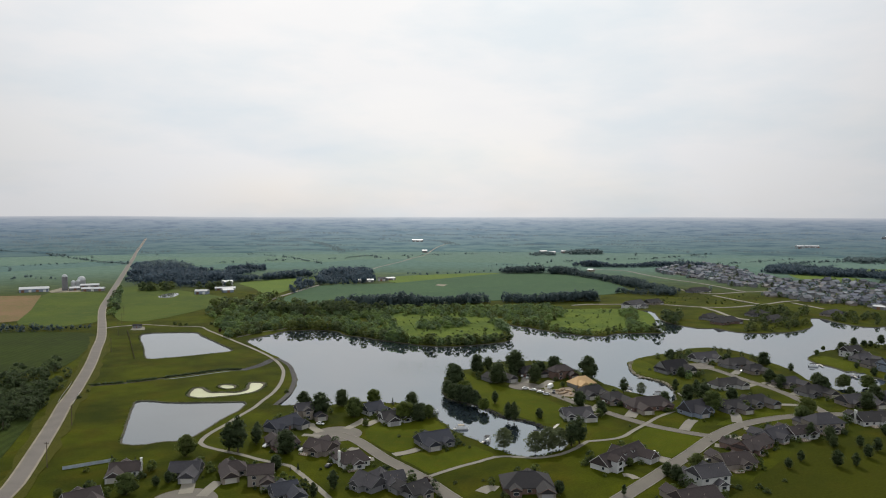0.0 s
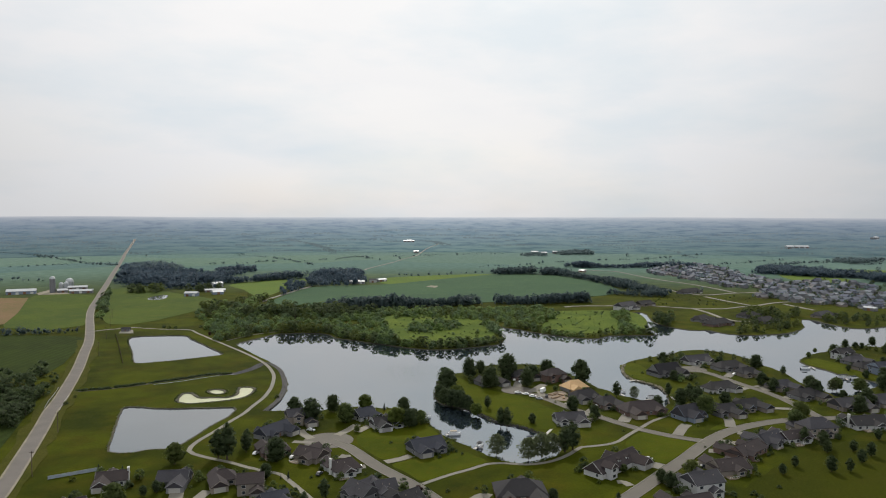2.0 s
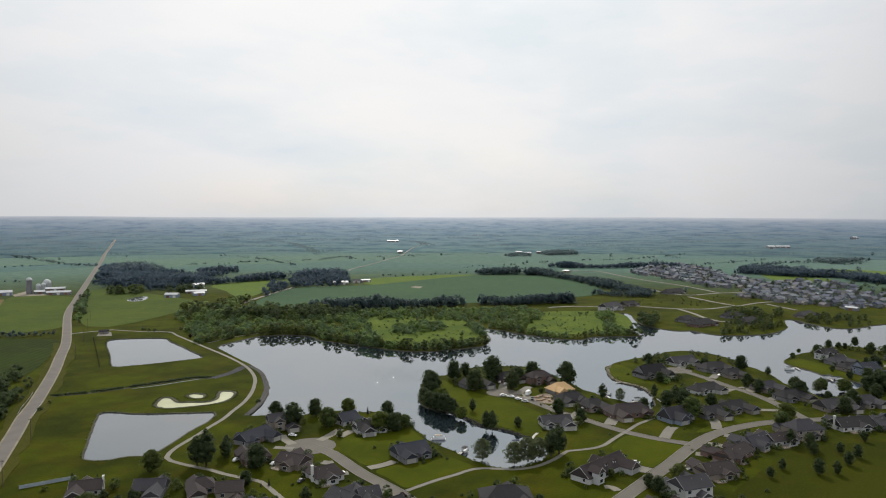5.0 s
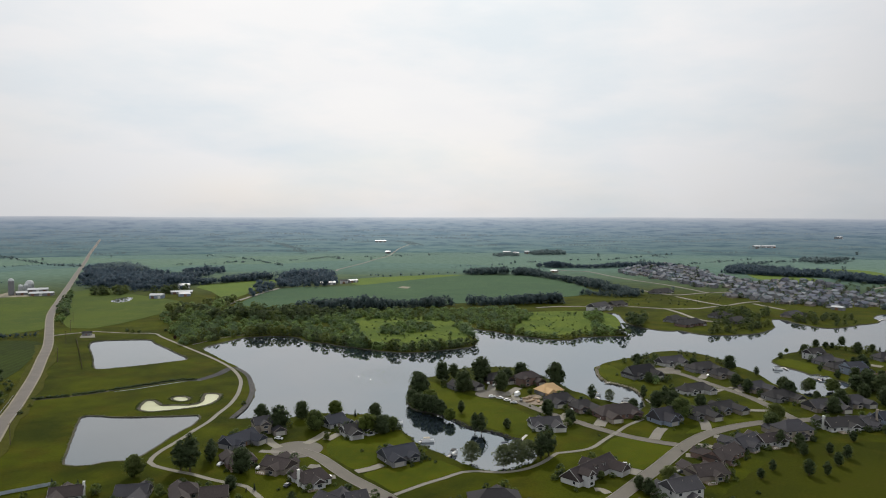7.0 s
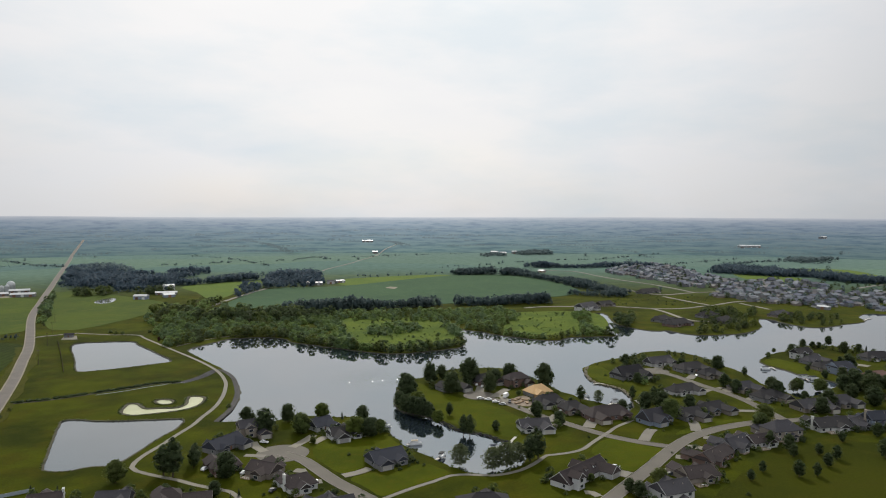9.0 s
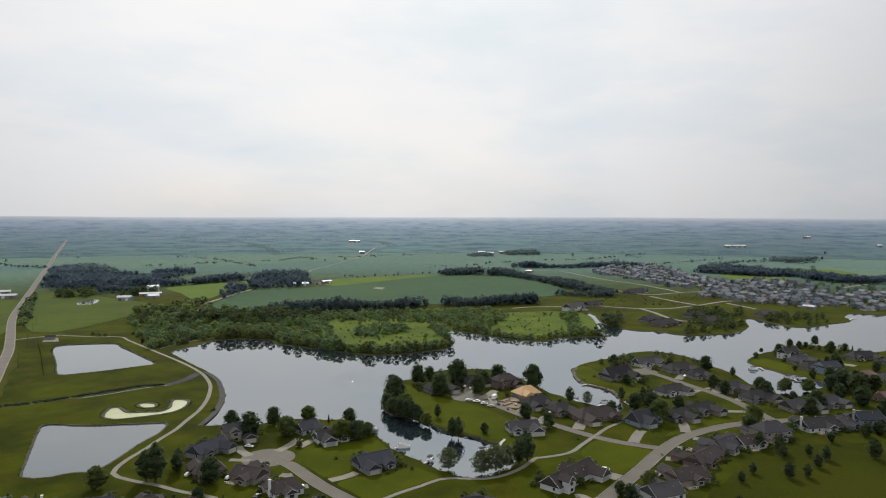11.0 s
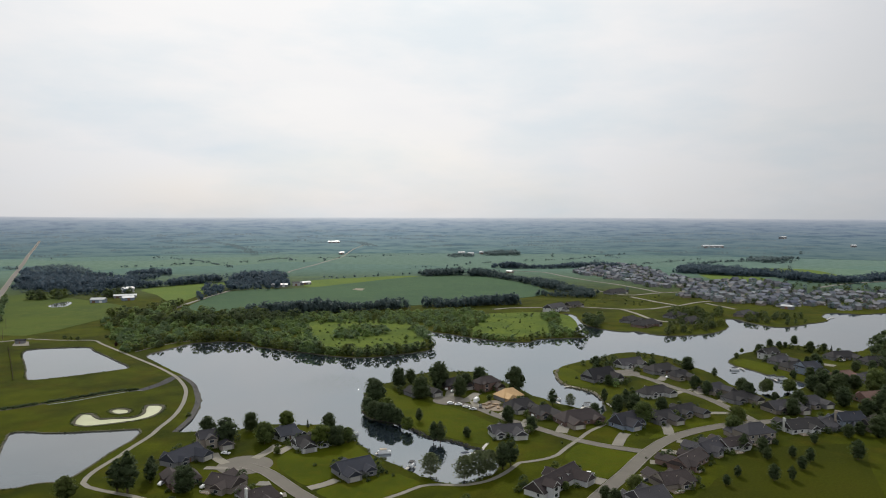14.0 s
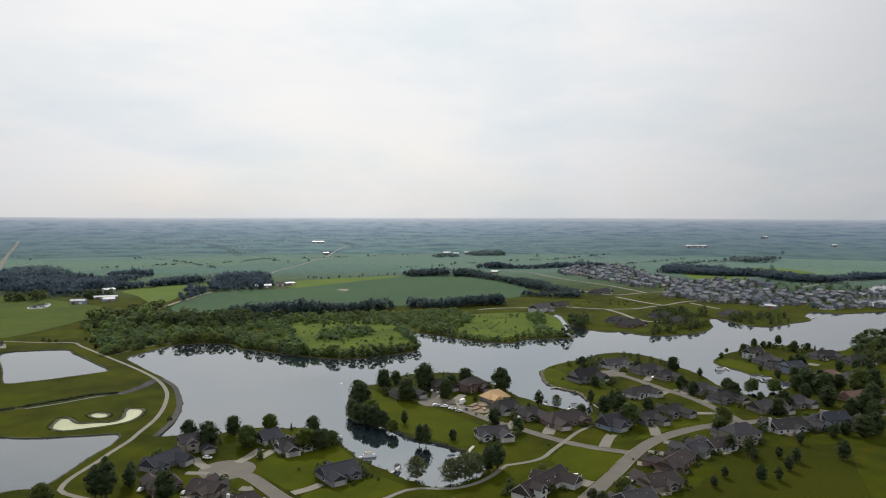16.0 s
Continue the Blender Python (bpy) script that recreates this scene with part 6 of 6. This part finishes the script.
DOCKWOOD = material("sun-bleached dock boards", (0.5, 0.47, 0.42), 0.85, 0.12, 0.15)
for pts in ([(-11, 426), (-6.6, 432), (-4.2, 429)], [(6.6, 392), (9.3, 396), (12.5, 397)], [(20.5, 368), (23.2, 372), (25.5, 371)], [(66.9, 402), (63.8, 396), (61.7, 391), (56.6, 387), (54.5, 385)], [(153, 519), (150, 522), (145, 521)],
            [(139, 464), (143, 468), (146, 465)], [(129, 477), (128, 482), (124, 479)], [(160, 474), (160, 465), (162, 463)], [(305, 560), (306, 568), (301, 564)], [(309, 521), (310, 528), (308, 528)],
            [(319, 514), (317, 521), (312, 515)], [(268, 500), (274, 504), (276, 501)], [(143, 457), (142, 460), (138, 457)], [(553, 810), (567, 823), (575, 827)]):
    dock(pts)


def boat(x, y, yaw, canvas, lift=True):
    root = tagged(new("pontoon_boat"), "white pontoon boat under a %s canvas at a dock" % canvas, "boat", "moored boats")
    root.matrix_basis = pose(x, y, -0.6, 0, 0, yaw)
    for s in (-1, 1):
        v, f = [], []
        tube(v, f, (-3.4, s * 0.95, 0.15), (2.8, s * 0.95, 0.15), 0.35, 0.35, 10)
        tube(v, f, (2.8, s * 0.95, 0.15), (3.7, s * 0.95, 0.35), 0.35, 0.06, 10)
        p = new("pontoon", mesh_of("pontoon", v, f, STEEL))
        p.parent = root
    part("deck", boxed((-3.4, 3.3, -1.25, 1.25, 0.5, 0.62)), HULL, root)
    part("rail", boxed((-3.3, 3.2, -1.25, -1.18, 0.62, 1.35), (-3.3, 3.2, 1.18, 1.25, 0.62, 1.35), (3.13, 3.2, -1.18, 1.18, 0.62, 1.35), (-3.3, -3.23, -1.18, 1.18, 0.62, 1.35)), HULL, root)
    part("seat", boxed((-3.1, -1.2, -1.1, -0.5, 0.62, 1.1), (1.0, 3.0, 0.5, 1.1, 0.62, 1.1)), HULL, root)
    part("canopy", roof_mesh(3.4, 2.2, 2.55, 0.15, 0.3, "x", 0.1, -0.6, 0.0), CANVAS[canvas], root, "%s canvas canopy" % canvas)
    for sx in (-2.2, 1.0):
        for sy in (-1.15, 1.15):
            part("canopy_pole", boxed((sx - 0.03, sx + 0.03, sy - 0.03, sy + 0.03, 0.6, 2.5)), STEEL, root)
    part("motor", boxed((-3.9, -3.4, -0.25, 0.25, 0.0, 1.1)), CANVAS["black"], root, "black outboard motor")


for x, y, yaw, c in ((-5.9, 427, 10, "navy"), (11.1, 394, 5, "tan"), (23.9, 374, 70, "black"), (52.5, 384, 20, "navy"), (146, 471, 10, "black"), (129, 487, 10, "tan"),
                     (298, 562, -10, "black"), (310, 532, -10, "navy"), (314, 528, 10, "black"), (274, 499, 20, "black"), (314, 533, 5, "black"), (317, 527, 5, "navy"), (310, 510, 5, "tan")):
    boat(x, y, yaw, c)

# ---- along the country road ----
POLE = material("weathered pole timber", (0.1, 0.075, 0.055), 0.9, 0.2)


def pole(x, y, h):
    root = tagged(new("utility_pole"), "weathered wooden utility pole beside the road", "utility pole", "utility poles")
    root.matrix_basis = pose(x, y, 0)
    v, f = [], []
    tube(v, f, (0, 0, -0.3), (0, 0, h), 0.2, 0.13, 10)
    o = new("mast", mesh_of("mast", v, f, POLE))
    o.parent = root
    arm = part("crossarm", boxed((-1.2, 1.2, -0.16, -0.04, h - 0.8, h - 0.65)), POLE, root)
    for s in (-1.0, -0.4, 0.4, 1.0):
        part("insulator", boxed((s - 0.06, s + 0.06, -0.14, -0.04, h - 0.65, h - 0.45)), GLASS, arm)


for x, y, h in [(-188, 330, 13.8), (-212, 398, 11.8), (-291, 614, 20.7), (-324, 699, 13.5), (-353, 771, 12.4), (-382, 840, 11.4)]:
    pole(x, y, min(h, 12.5))


def guard_rail(points):
    root = tagged(new("guard_rail"), "galvanised steel guard rail at a culvert", "guard rail", "guard rails")
    line = smooth(points, False, 2.5)
    o = new("beam", ribbon_mesh("beam", line, (-0.06, 0.06), 0.8, STEEL, 0.35))
    o.parent = root
    for x, y in line:
        part("post", boxed((x - 0.08, x + 0.08, y - 0.08, y + 0.08, 0.0, 0.75)), POLE, root)


guard_rail([(-246, 446), (-253, 464), (-259, 482), (-266, 501)])
guard_rail([(-234, 441), (-240, 457), (-247, 477)])


def fence(points, height, mat, label, gap=2.4):
    root = tagged(new("fence"), label, "fence")
    line = smooth(points, False, gap)
    for k, (x, y) in enumerate(line):
        part("post", boxed((x - 0.08, x + 0.08, y - 0.08, y + 0.08, -0.1, height + 0.1)), mat, root)
    for (x0, y0), (x1, y1) in zip(line, line[1:]):
        d = math.hypot(x1 - x0, y1 - y0)
        p = part("panel", boxed((0.05, d - 0.05, -0.03, 0.03, 0.08, height)), mat, root)
        p.matrix_basis = pose(x0, y0, 0, 0, 0, math.degrees(math.atan2(y1 - y0, x1 - x0)))
    return root


VINYL = material("pale blue-grey vinyl", (0.3, 0.34, 0.38), 0.6, 0.05, 0.1)
fence([(-179, 327), (-171, 332), (-160, 339)], 1.7, VINYL, "long pale blue-grey vinyl privacy fence on the lawn")
# this fence stands in for the dark line of a grassy bank terrace
fence([(-327, 726), (-293, 657), (-258, 585)], 1.3, POLE, "dark low fence in place of a grassy pond terrace")

HUT = tagged(new("pump_house"), "small dark pump house with a low gable roof", "shed")
HUT.matrix_basis = pose(-326, 748, 0, 0, 0, 5)
part("wall", boxed((-4, 4, -2.5, 2.5, -0.1, 2.8)), WALLS["grey"], HUT)
part("roof", roof_mesh(8, 5, 2.8, 0.5, 0.0), ROOFS["dark"], HUT)
part("door", boxed((-0.5, 0.5, -2.57, -2.45, 0.05, 2.1)), DOOR, HUT)
sheet("concrete_pad", [(-327, 733), (-334, 756), (-322, 756), (-312, 734)], 0.07, DRIVE, "pale concrete pad round a pump house", "pavement", 0.1)


# ---- stones, ditch and weeds ----
def stones(name, spots, size, label, mat=RIPRAP, z=0.0):
    r = random.Random(len(spots))
    v, f = [], []
    for x, y in spots:
        s = size * r.uniform(0.5, 1.3)
        k = len(v)
        for cx, cy, cz in ((-1, -1, 0), (1, -1, 0), (1, 1, 0), (-1, 1, 0), (-0.6, -0.6, 1), (0.7, -0.5, 1), (0.6, 0.6, 1), (-0.5, 0.7, 1)):
            v.append((x + cx * s * r.uniform(0.4, 0.7), y + cy * s * r.uniform(0.4, 0.7), z + cz * s * r.uniform(0.4, 0.8) - 0.1))
        f += [tuple(k + i for i in q) for q in ((4, 5, 6, 7), (0, 1, 5, 4), (1, 2, 6, 5), (2, 3, 7, 6), (3, 0, 4, 7))]
    return tagged(new(name, mesh_of(name, v, f, mat)), label, "stones", kind="stuff")


def along(line, width, count, seed, off=0.0):
    r = random.Random(seed)
    n, out = len(line), []
    for _ in range(count):
        i = r.randrange(n - 1)
        t = r.random()
        (x0, y0), (x1, y1) = line[i], line[i + 1]
        d = math.hypot(x1 - x0, y1 - y0) or 1
        q = off + r.uniform(-width / 2, width / 2)
        out.append((x0 + (x1 - x0) * t + (y1 - y0) / d * q, y0 + (y1 - y0) * t - (x1 - x0) / d * q))
    return out


DAM = smooth([(-106, 442), (-105, 454), (-104, 467), (-105, 485), (-108, 508), (-114, 532), (-121, 555), (-129, 572), (-137, 585)], False, 3)
sheet("stone_apron", belt(DAM, 3.4), 0.06, RIPRAP, "grey riprap apron between lawn and lake", "bank", 0.3)
stones("riprap", along(DAM, 3.4, 1500, 1), 0.3, "broken grey riprap stones along the dam")
SPILL = smooth([(-156, 543), (-150, 553), (-145, 566), (-143, 579), (-140, 588)], False, 3)
sheet("stone_apron", belt(SPILL, 7.0), 0.05, RIPRAP, "grey stone spillway below the dam", "bank", 0.2)
stones("riprap", along(SPILL, 7, 420, 2), 0.36, "broken grey stones in a spillway")
JETTY = smooth([(-203, 690), (-197, 703), (-184, 727), (-167, 743), (-155, 748)], False, 3)
sheet("breakwater", belt(JETTY, 1.3), 0.06, GRAVEL, "low pale rock breakwater at the lake edge", "bank", 0.3)
stones("riprap", along(JETTY, 1.8, 420, 3), 0.6, "pale rocks along a breakwater", DRIVE, 0.0)
HOME_BANK = smooth([(66.1, 384), (62.8, 392), (57.3, 398), (51.8, 406), (44.2, 412), (36.5, 418), (28.9, 432), (21.8, 443)], False, 3)
stones("riprap", along(HOME_BANK, 2.5, 500, 4), 0.6, "grey stones edging the inlet")
POINT_BANK = smooth([(157, 579), (151, 564), (147, 543), (148, 526), (155, 515), (161, 503), (160, 484)], False, 3)
stones("riprap", along(POINT_BANK, 2.5, 400, 5), 0.7, "grey stone edging round a lawn point", GRAVEL)
DITCH = smooth([(-249, 491), (-231, 498), (-215, 508), (-200, 520), (-186, 530), (-173, 541), (-157, 545)], False, 4)
tagged(new("ditch", ribbon_mesh("ditch", DITCH, (-1.6, 1.6), 0.03, BANK, 0.1)), "dark muddy drainage ditch through the lawn", "ditch", kind="structure")
tagged(new("stream", ribbon_mesh("stream", smooth([(-204, 512), (-188, 522), (-178, 531), (-164, 541), (-154, 545)], False, 4), (0.6, 1.7), 0.06, POND, 0.05)), "thin shining stream in a ditch", "stream", kind="structure")


def weeds(name, spots, low, high, mat, label):
    r = random.Random(len(spots) + 9)
    v, f = [], []
    for x, y in spots:
        h = r.uniform(low, high)
        blob(v, f, (x, y, h * 0.35), h * 0.6, r, 0.7)
        for _ in range(5):
            spray(v, f, (x + r.uniform(-0.6, 0.6) * h, y + r.uniform(-0.6, 0.6) * h, h * r.uniform(0.2, 0.9)), h * 0.5, r)
    return tagged(new(name, mesh_of(name, v, f, mat)), label, "weeds", kind="stuff")


weeds("weeds", along(DITCH, 3.0, 330, 6, -1.5), 0.7, 1.7, LEAF_DARK, "dark weeds along a drainage ditch")
for line, n, k in ((POND_ONE + POND_ONE[:1], 260, 7), (POND_TWO + POND_TWO[:1], 80, 8), (POND_GREEN + POND_GREEN[:1], 260, 9), (POND_EYE + POND_EYE[:1], 150, 10)):
    weeds("weeds", along(line, 1.6, n, k), 0.3, 0.75, LEAF if k != 7 else LEAF_DARK, "dark rushes round a pond edge")
weeds("weeds", along(LAKE_LINE[-260:-75], 2.0, 240, 11), 0.4, 1.0, LEAF, "low weeds along the lake edge")
ROADSIDE = grass_material("dry roadside grass", (0.058, 0.056, 0.01), (0.046, 0.05, 0.009), (0.034, 0.042, 0.006))
for s in (-1, 1):
    inner, outer = [], []
    for (x0, y0), (x1, y1) in zip(MAIN[:40], MAIN[1:41]):
        d = math.hypot(x1 - x0, y1 - y0)
        nx, ny = s * (y1 - y0) / d, -s * (x1 - x0) / d
        far = 9.0 + 5.0 * noise.noise((x0 / 23, y0 / 23, s * 3.0))
        inner.append((x0 + nx * 4.5, y0 + ny * 4.5))
        outer.append((x0 + nx * far, y0 + ny * far))
    sheet("verge", inner + outer[::-1], 0.24, ROADSIDE, "dry yellowish grass verge beside the road", "verge", 0.35)


# ---- farms ----
def barn(x, y, length, yaw, depth=14, h=5.0, roof="white", wall="grey", word="long farm shed with pale metal roof", pitch=0.35):
    root = tagged(new("barn"), word, "barn", "farm buildings")
    root.matrix_basis = pose(x, y, rise(x, y), 0, 0, yaw)
    w = length
    bm = boxed((-w / 2, w / 2, -depth / 2, depth / 2, -0.2, h))
    for sx in (-w / 2, w / 2 - 0.18):
        gable_wall(bm, sx, -depth / 2, depth / 2, h - 0.02, depth / 2 * pitch)
    part("wall", bm, WALLS[wall], root)
    part("roof", roof_mesh(w, depth, h, pitch, 0.0), ROOFS[roof], root)
    for k in range(max(1, int(w / 9))):
        px = -w / 2 + (k + 0.5) * w / max(1, int(w / 9))
        part("sliding_door", boxed((px - 2, px + 2, -depth / 2 - 0.1, -depth / 2 + 0.05, 0.0, 3.6)), TRIM if k % 2 else DOOR, root)
    return root


def silo(x, y, h, r, roof="white"):
    root = tagged(new("silo"), "tall round farm silo with a domed cap", "silo", "silos")
    root.matrix_basis = pose(x, y, rise(x, y))
    v, f = [], []
    tube(v, f, (0, 0, -0.2), (0, 0, h), r, r, 20)
    for k in range(5):
        tube(v, f, (0, 0, h * (k + 0.5) / 5), (0, 0, h * (k + 0.5) / 5 + 0.15), r + 0.06, r + 0.06, 20)
    o = new("wall", mesh_of("wall", v, f, STEEL if h < 14 else WALLS["grey"]))
    o.parent = root
    v, f = [], []
    for a in range(4):
        t0, t1 = a * math.pi / 8, (a + 1) * math.pi / 8
        tube(v, f, (0, 0, h + r * math.sin(t0)), (0, 0, h + r * math.sin(t1)), r * math.cos(t0), max(0.05, r * math.cos(t1)), 20)
    o = new("cap", mesh_of("cap", v, f, ROOFS[roof]))
    o.parent = root


for at, opts in (((-641, 1102, 39.7, 24), dict(depth=16, h=5, wall="blue")), ((-589, 1123, 14.4, 36), dict(depth=12, h=4)), ((-586, 1166, 27.7, 20), dict(depth=12, h=4.5)),
                 ((-555, 1115, 32.5, 15), dict(depth=12, h=4)), ((-368, 1073, 18.8, 0), dict(depth=12, h=5, wall="blue")), ((-351, 1133, 31.2, 16), dict(depth=10, h=3.5)),
                 ((-337, 1100, 15.7, 31), dict(depth=12, h=4, wall="blue")), ((-370, 1206, 16.6, 36), dict(depth=12, h=7, wall="white")), ((-139, 1274, 26.5, 1), dict(depth=12, h=4)),
                 ((-113, 1296, 12.5, 1), dict(depth=10, h=5, wall="white", roof="grey", word="white farmhouse among trees")), ((-98.7, 1313, 18.1, 40), dict(depth=10, h=4)),
                 ((-108, 2998, 45.6, 2), dict(depth=20, h=6)), ((-59.2, 2303, 16.6, 1), dict(depth=16, h=6)), ((324, 2277, 22.0, 1), dict(depth=16, h=6)), ((349, 2245, 18.1, 1), dict(depth=16, h=5)),
                 ((390, 2278, 14.7, 1), dict(depth=16, h=6)), ((1268, 2505, 23.1, -6), dict(depth=24, h=8)), ((1324, 2531, 48.4, -7), dict(depth=20, h=6)), ((322, 1531, 14.0, -43), dict(depth=10, h=4, wall="tan")),
                 # the next shed is added in place of a bright glint on an inlet
                 ((566, 908, 15.0, -60), dict(depth=8, h=4)), ((1860, 2957, 43.1, 39), dict(depth=20, h=8)), ((-622, 1625, 6.5, 1), dict(depth=10, h=6)), ((1804, 2430, 15.6, -16), dict(depth=18, h=7))):
    barn(*at, **opts)
for x, y, h, r in ((-602, 1119, 22, 4.2), (-611, 1162, 9, 3.6), (-621, 1208, 9, 6.5), (-617, 1189, 8, 3.4)):
    silo(x, y, h, r)
sheet("farmyard", [(-623, 1110), (-629, 1161), (-610, 1144), (-562, 1103), (-584, 1094), (-606, 1086)], 0.3, GRAVEL, "pale gravel farmyard between barns", "ground", 0.4)
sheet("gravel_lot", [(-14.3, 1214), (-6.6, 1234), (7.2, 1224), (1.3, 1195)], 0.5, GRAVEL, "pale gravel patch in a field", "ground", 0.3)
FARM_POND = smooth([(-417, 1030), (-424, 1062), (-416, 1086), (-403, 1072), (-396, 1038), (-401, 1022)], True, 4)
sheet("farm_pond", FARM_POND, 0.3, POND, "bright small farm pond", "water", 0.2)

# ---- the far village ----
VILLAGE = [[(449, 1495), (514, 1624), (663, 1779), (672, 1627), (642, 1441), (644, 1293), (598, 1191), (541, 1172), (505, 1200), (494, 1326), (474, 1425)], [(473, 1042), (602, 1240), (714, 1317), (773, 1273), (761, 1193), (578, 905), (544, 933), (523, 963), (509, 1014)],
           [(556, 1019), (684, 1172), (760, 1144), (831, 1156), (883, 1103), (916, 1056), (749, 869), (675, 878), (622, 873), (619, 913), (568, 950)]]


# shingle colours for the far estate, lightened and blued as painted haze
ESTATE = {"grey": material("haze-paled grey shingles", (0.17, 0.185, 0.22), 0.9, 0.15, 0.15, 1.0, 0.4), "brown": material("haze-paled brown shingles", (0.14, 0.138, 0.15), 0.9, 0.15, 0.15, 1.0, 0.4),
          "dark": material("haze-paled dark shingles", (0.11, 0.116, 0.14), 0.9, 0.15, 0.15, 1.0, 0.4)}


def village_house(kind, roof, wall, w, d, floors):
    root = tagged(new("house"), "small far %s house with %s roof in a dense estate" % (wall, roof), "house", "far estate houses")
    h = 2.7 * floors
    bm = boxed((-w / 2, w / 2, -d / 2, d / 2, -0.1, h))
    for sx in (-w / 2, w / 2 - 0.18):
        gable_wall(bm, sx, -d / 2, d / 2, h - 0.02, (d / 2) * 0.6)
    part("wall", bm, WALLS[wall], root)
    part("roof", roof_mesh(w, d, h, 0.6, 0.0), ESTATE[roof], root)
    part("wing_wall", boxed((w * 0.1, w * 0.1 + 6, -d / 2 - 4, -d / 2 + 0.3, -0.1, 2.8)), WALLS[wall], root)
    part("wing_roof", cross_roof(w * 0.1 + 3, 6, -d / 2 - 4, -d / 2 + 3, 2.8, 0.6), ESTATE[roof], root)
    part("garage_door", boxed((w * 0.1 + 0.6, w * 0.1 + 5.4, -d / 2 - 4.08, -d / 2 - 3.95, 0.02, 2.3)), GARAGE, root)
    for k in range(2):
        add_window(root, -w * 0.3 + k * w * 0.2, -d / 2, 0.9 + 2.7 * (floors - 1), 1.3, 1.3, ("y", -1))
    return root


TYPES = [village_house(*q) for q in (("a", "grey", "grey", 11, 8, 2), ("b", "brown", "tan", 12, 8.5, 1), ("c", "dark", "grey", 11, 8.5, 2), ("d", "grey", "white", 13, 9, 1))]
rng = random.Random(31)
homes, spots = [], []
for k, poly in enumerate(VILLAGE):
    xs, ys = [q[0] for q in poly], [q[1] for q in poly]
    row = 0
    v0 = min(ys)
    while v0 < max(ys):
        u = min(xs)
        while u < max(xs):
            x, y = u + rng.uniform(-3, 3), v0 + 0.25 * (u - min(xs)) % 40 + rng.uniform(-3, 3)
            u += 20
            if inside(x, y, poly) and not wet(x, y) and all((x - a) ** 2 + (y - b) ** 2 > 290 for a, b in homes):
                homes.append((x, y))
        v0 += 27
for k, (x, y) in enumerate(homes[:290]):
    m = pose(x, y, rise(x, y), 0, 0, 14 + rng.choice((0, 180, 0, 90)) + rng.uniform(-8, 8))
    t = TYPES[k % 4]
    if k < 4:
        t.matrix_basis = m
    else:
        copy_thing(t, m)
for x, y in homes:
    for _ in range(3):
        a, r = rng.uniform(0, math.tau), rng.uniform(9, 14)
        spots.append((rng.choice(("far", "far", "gloom")), x + r * math.cos(a), y + r * math.sin(a), rng.uniform(4, 9)))
spots = [q for q in spots if not wet(q[1], q[2])]
far = random.Random(3).sample(spots, min(len(spots), 560))
thicket("thicket", far, "yard trees among the far estate houses")

# the patterns from which only thickets were made
for key, ob in KINDS.items():
    if key not in USED:
        for child in list(ob.children):
            bpy.data.objects.remove(child)
        bpy.data.objects.remove(ob)
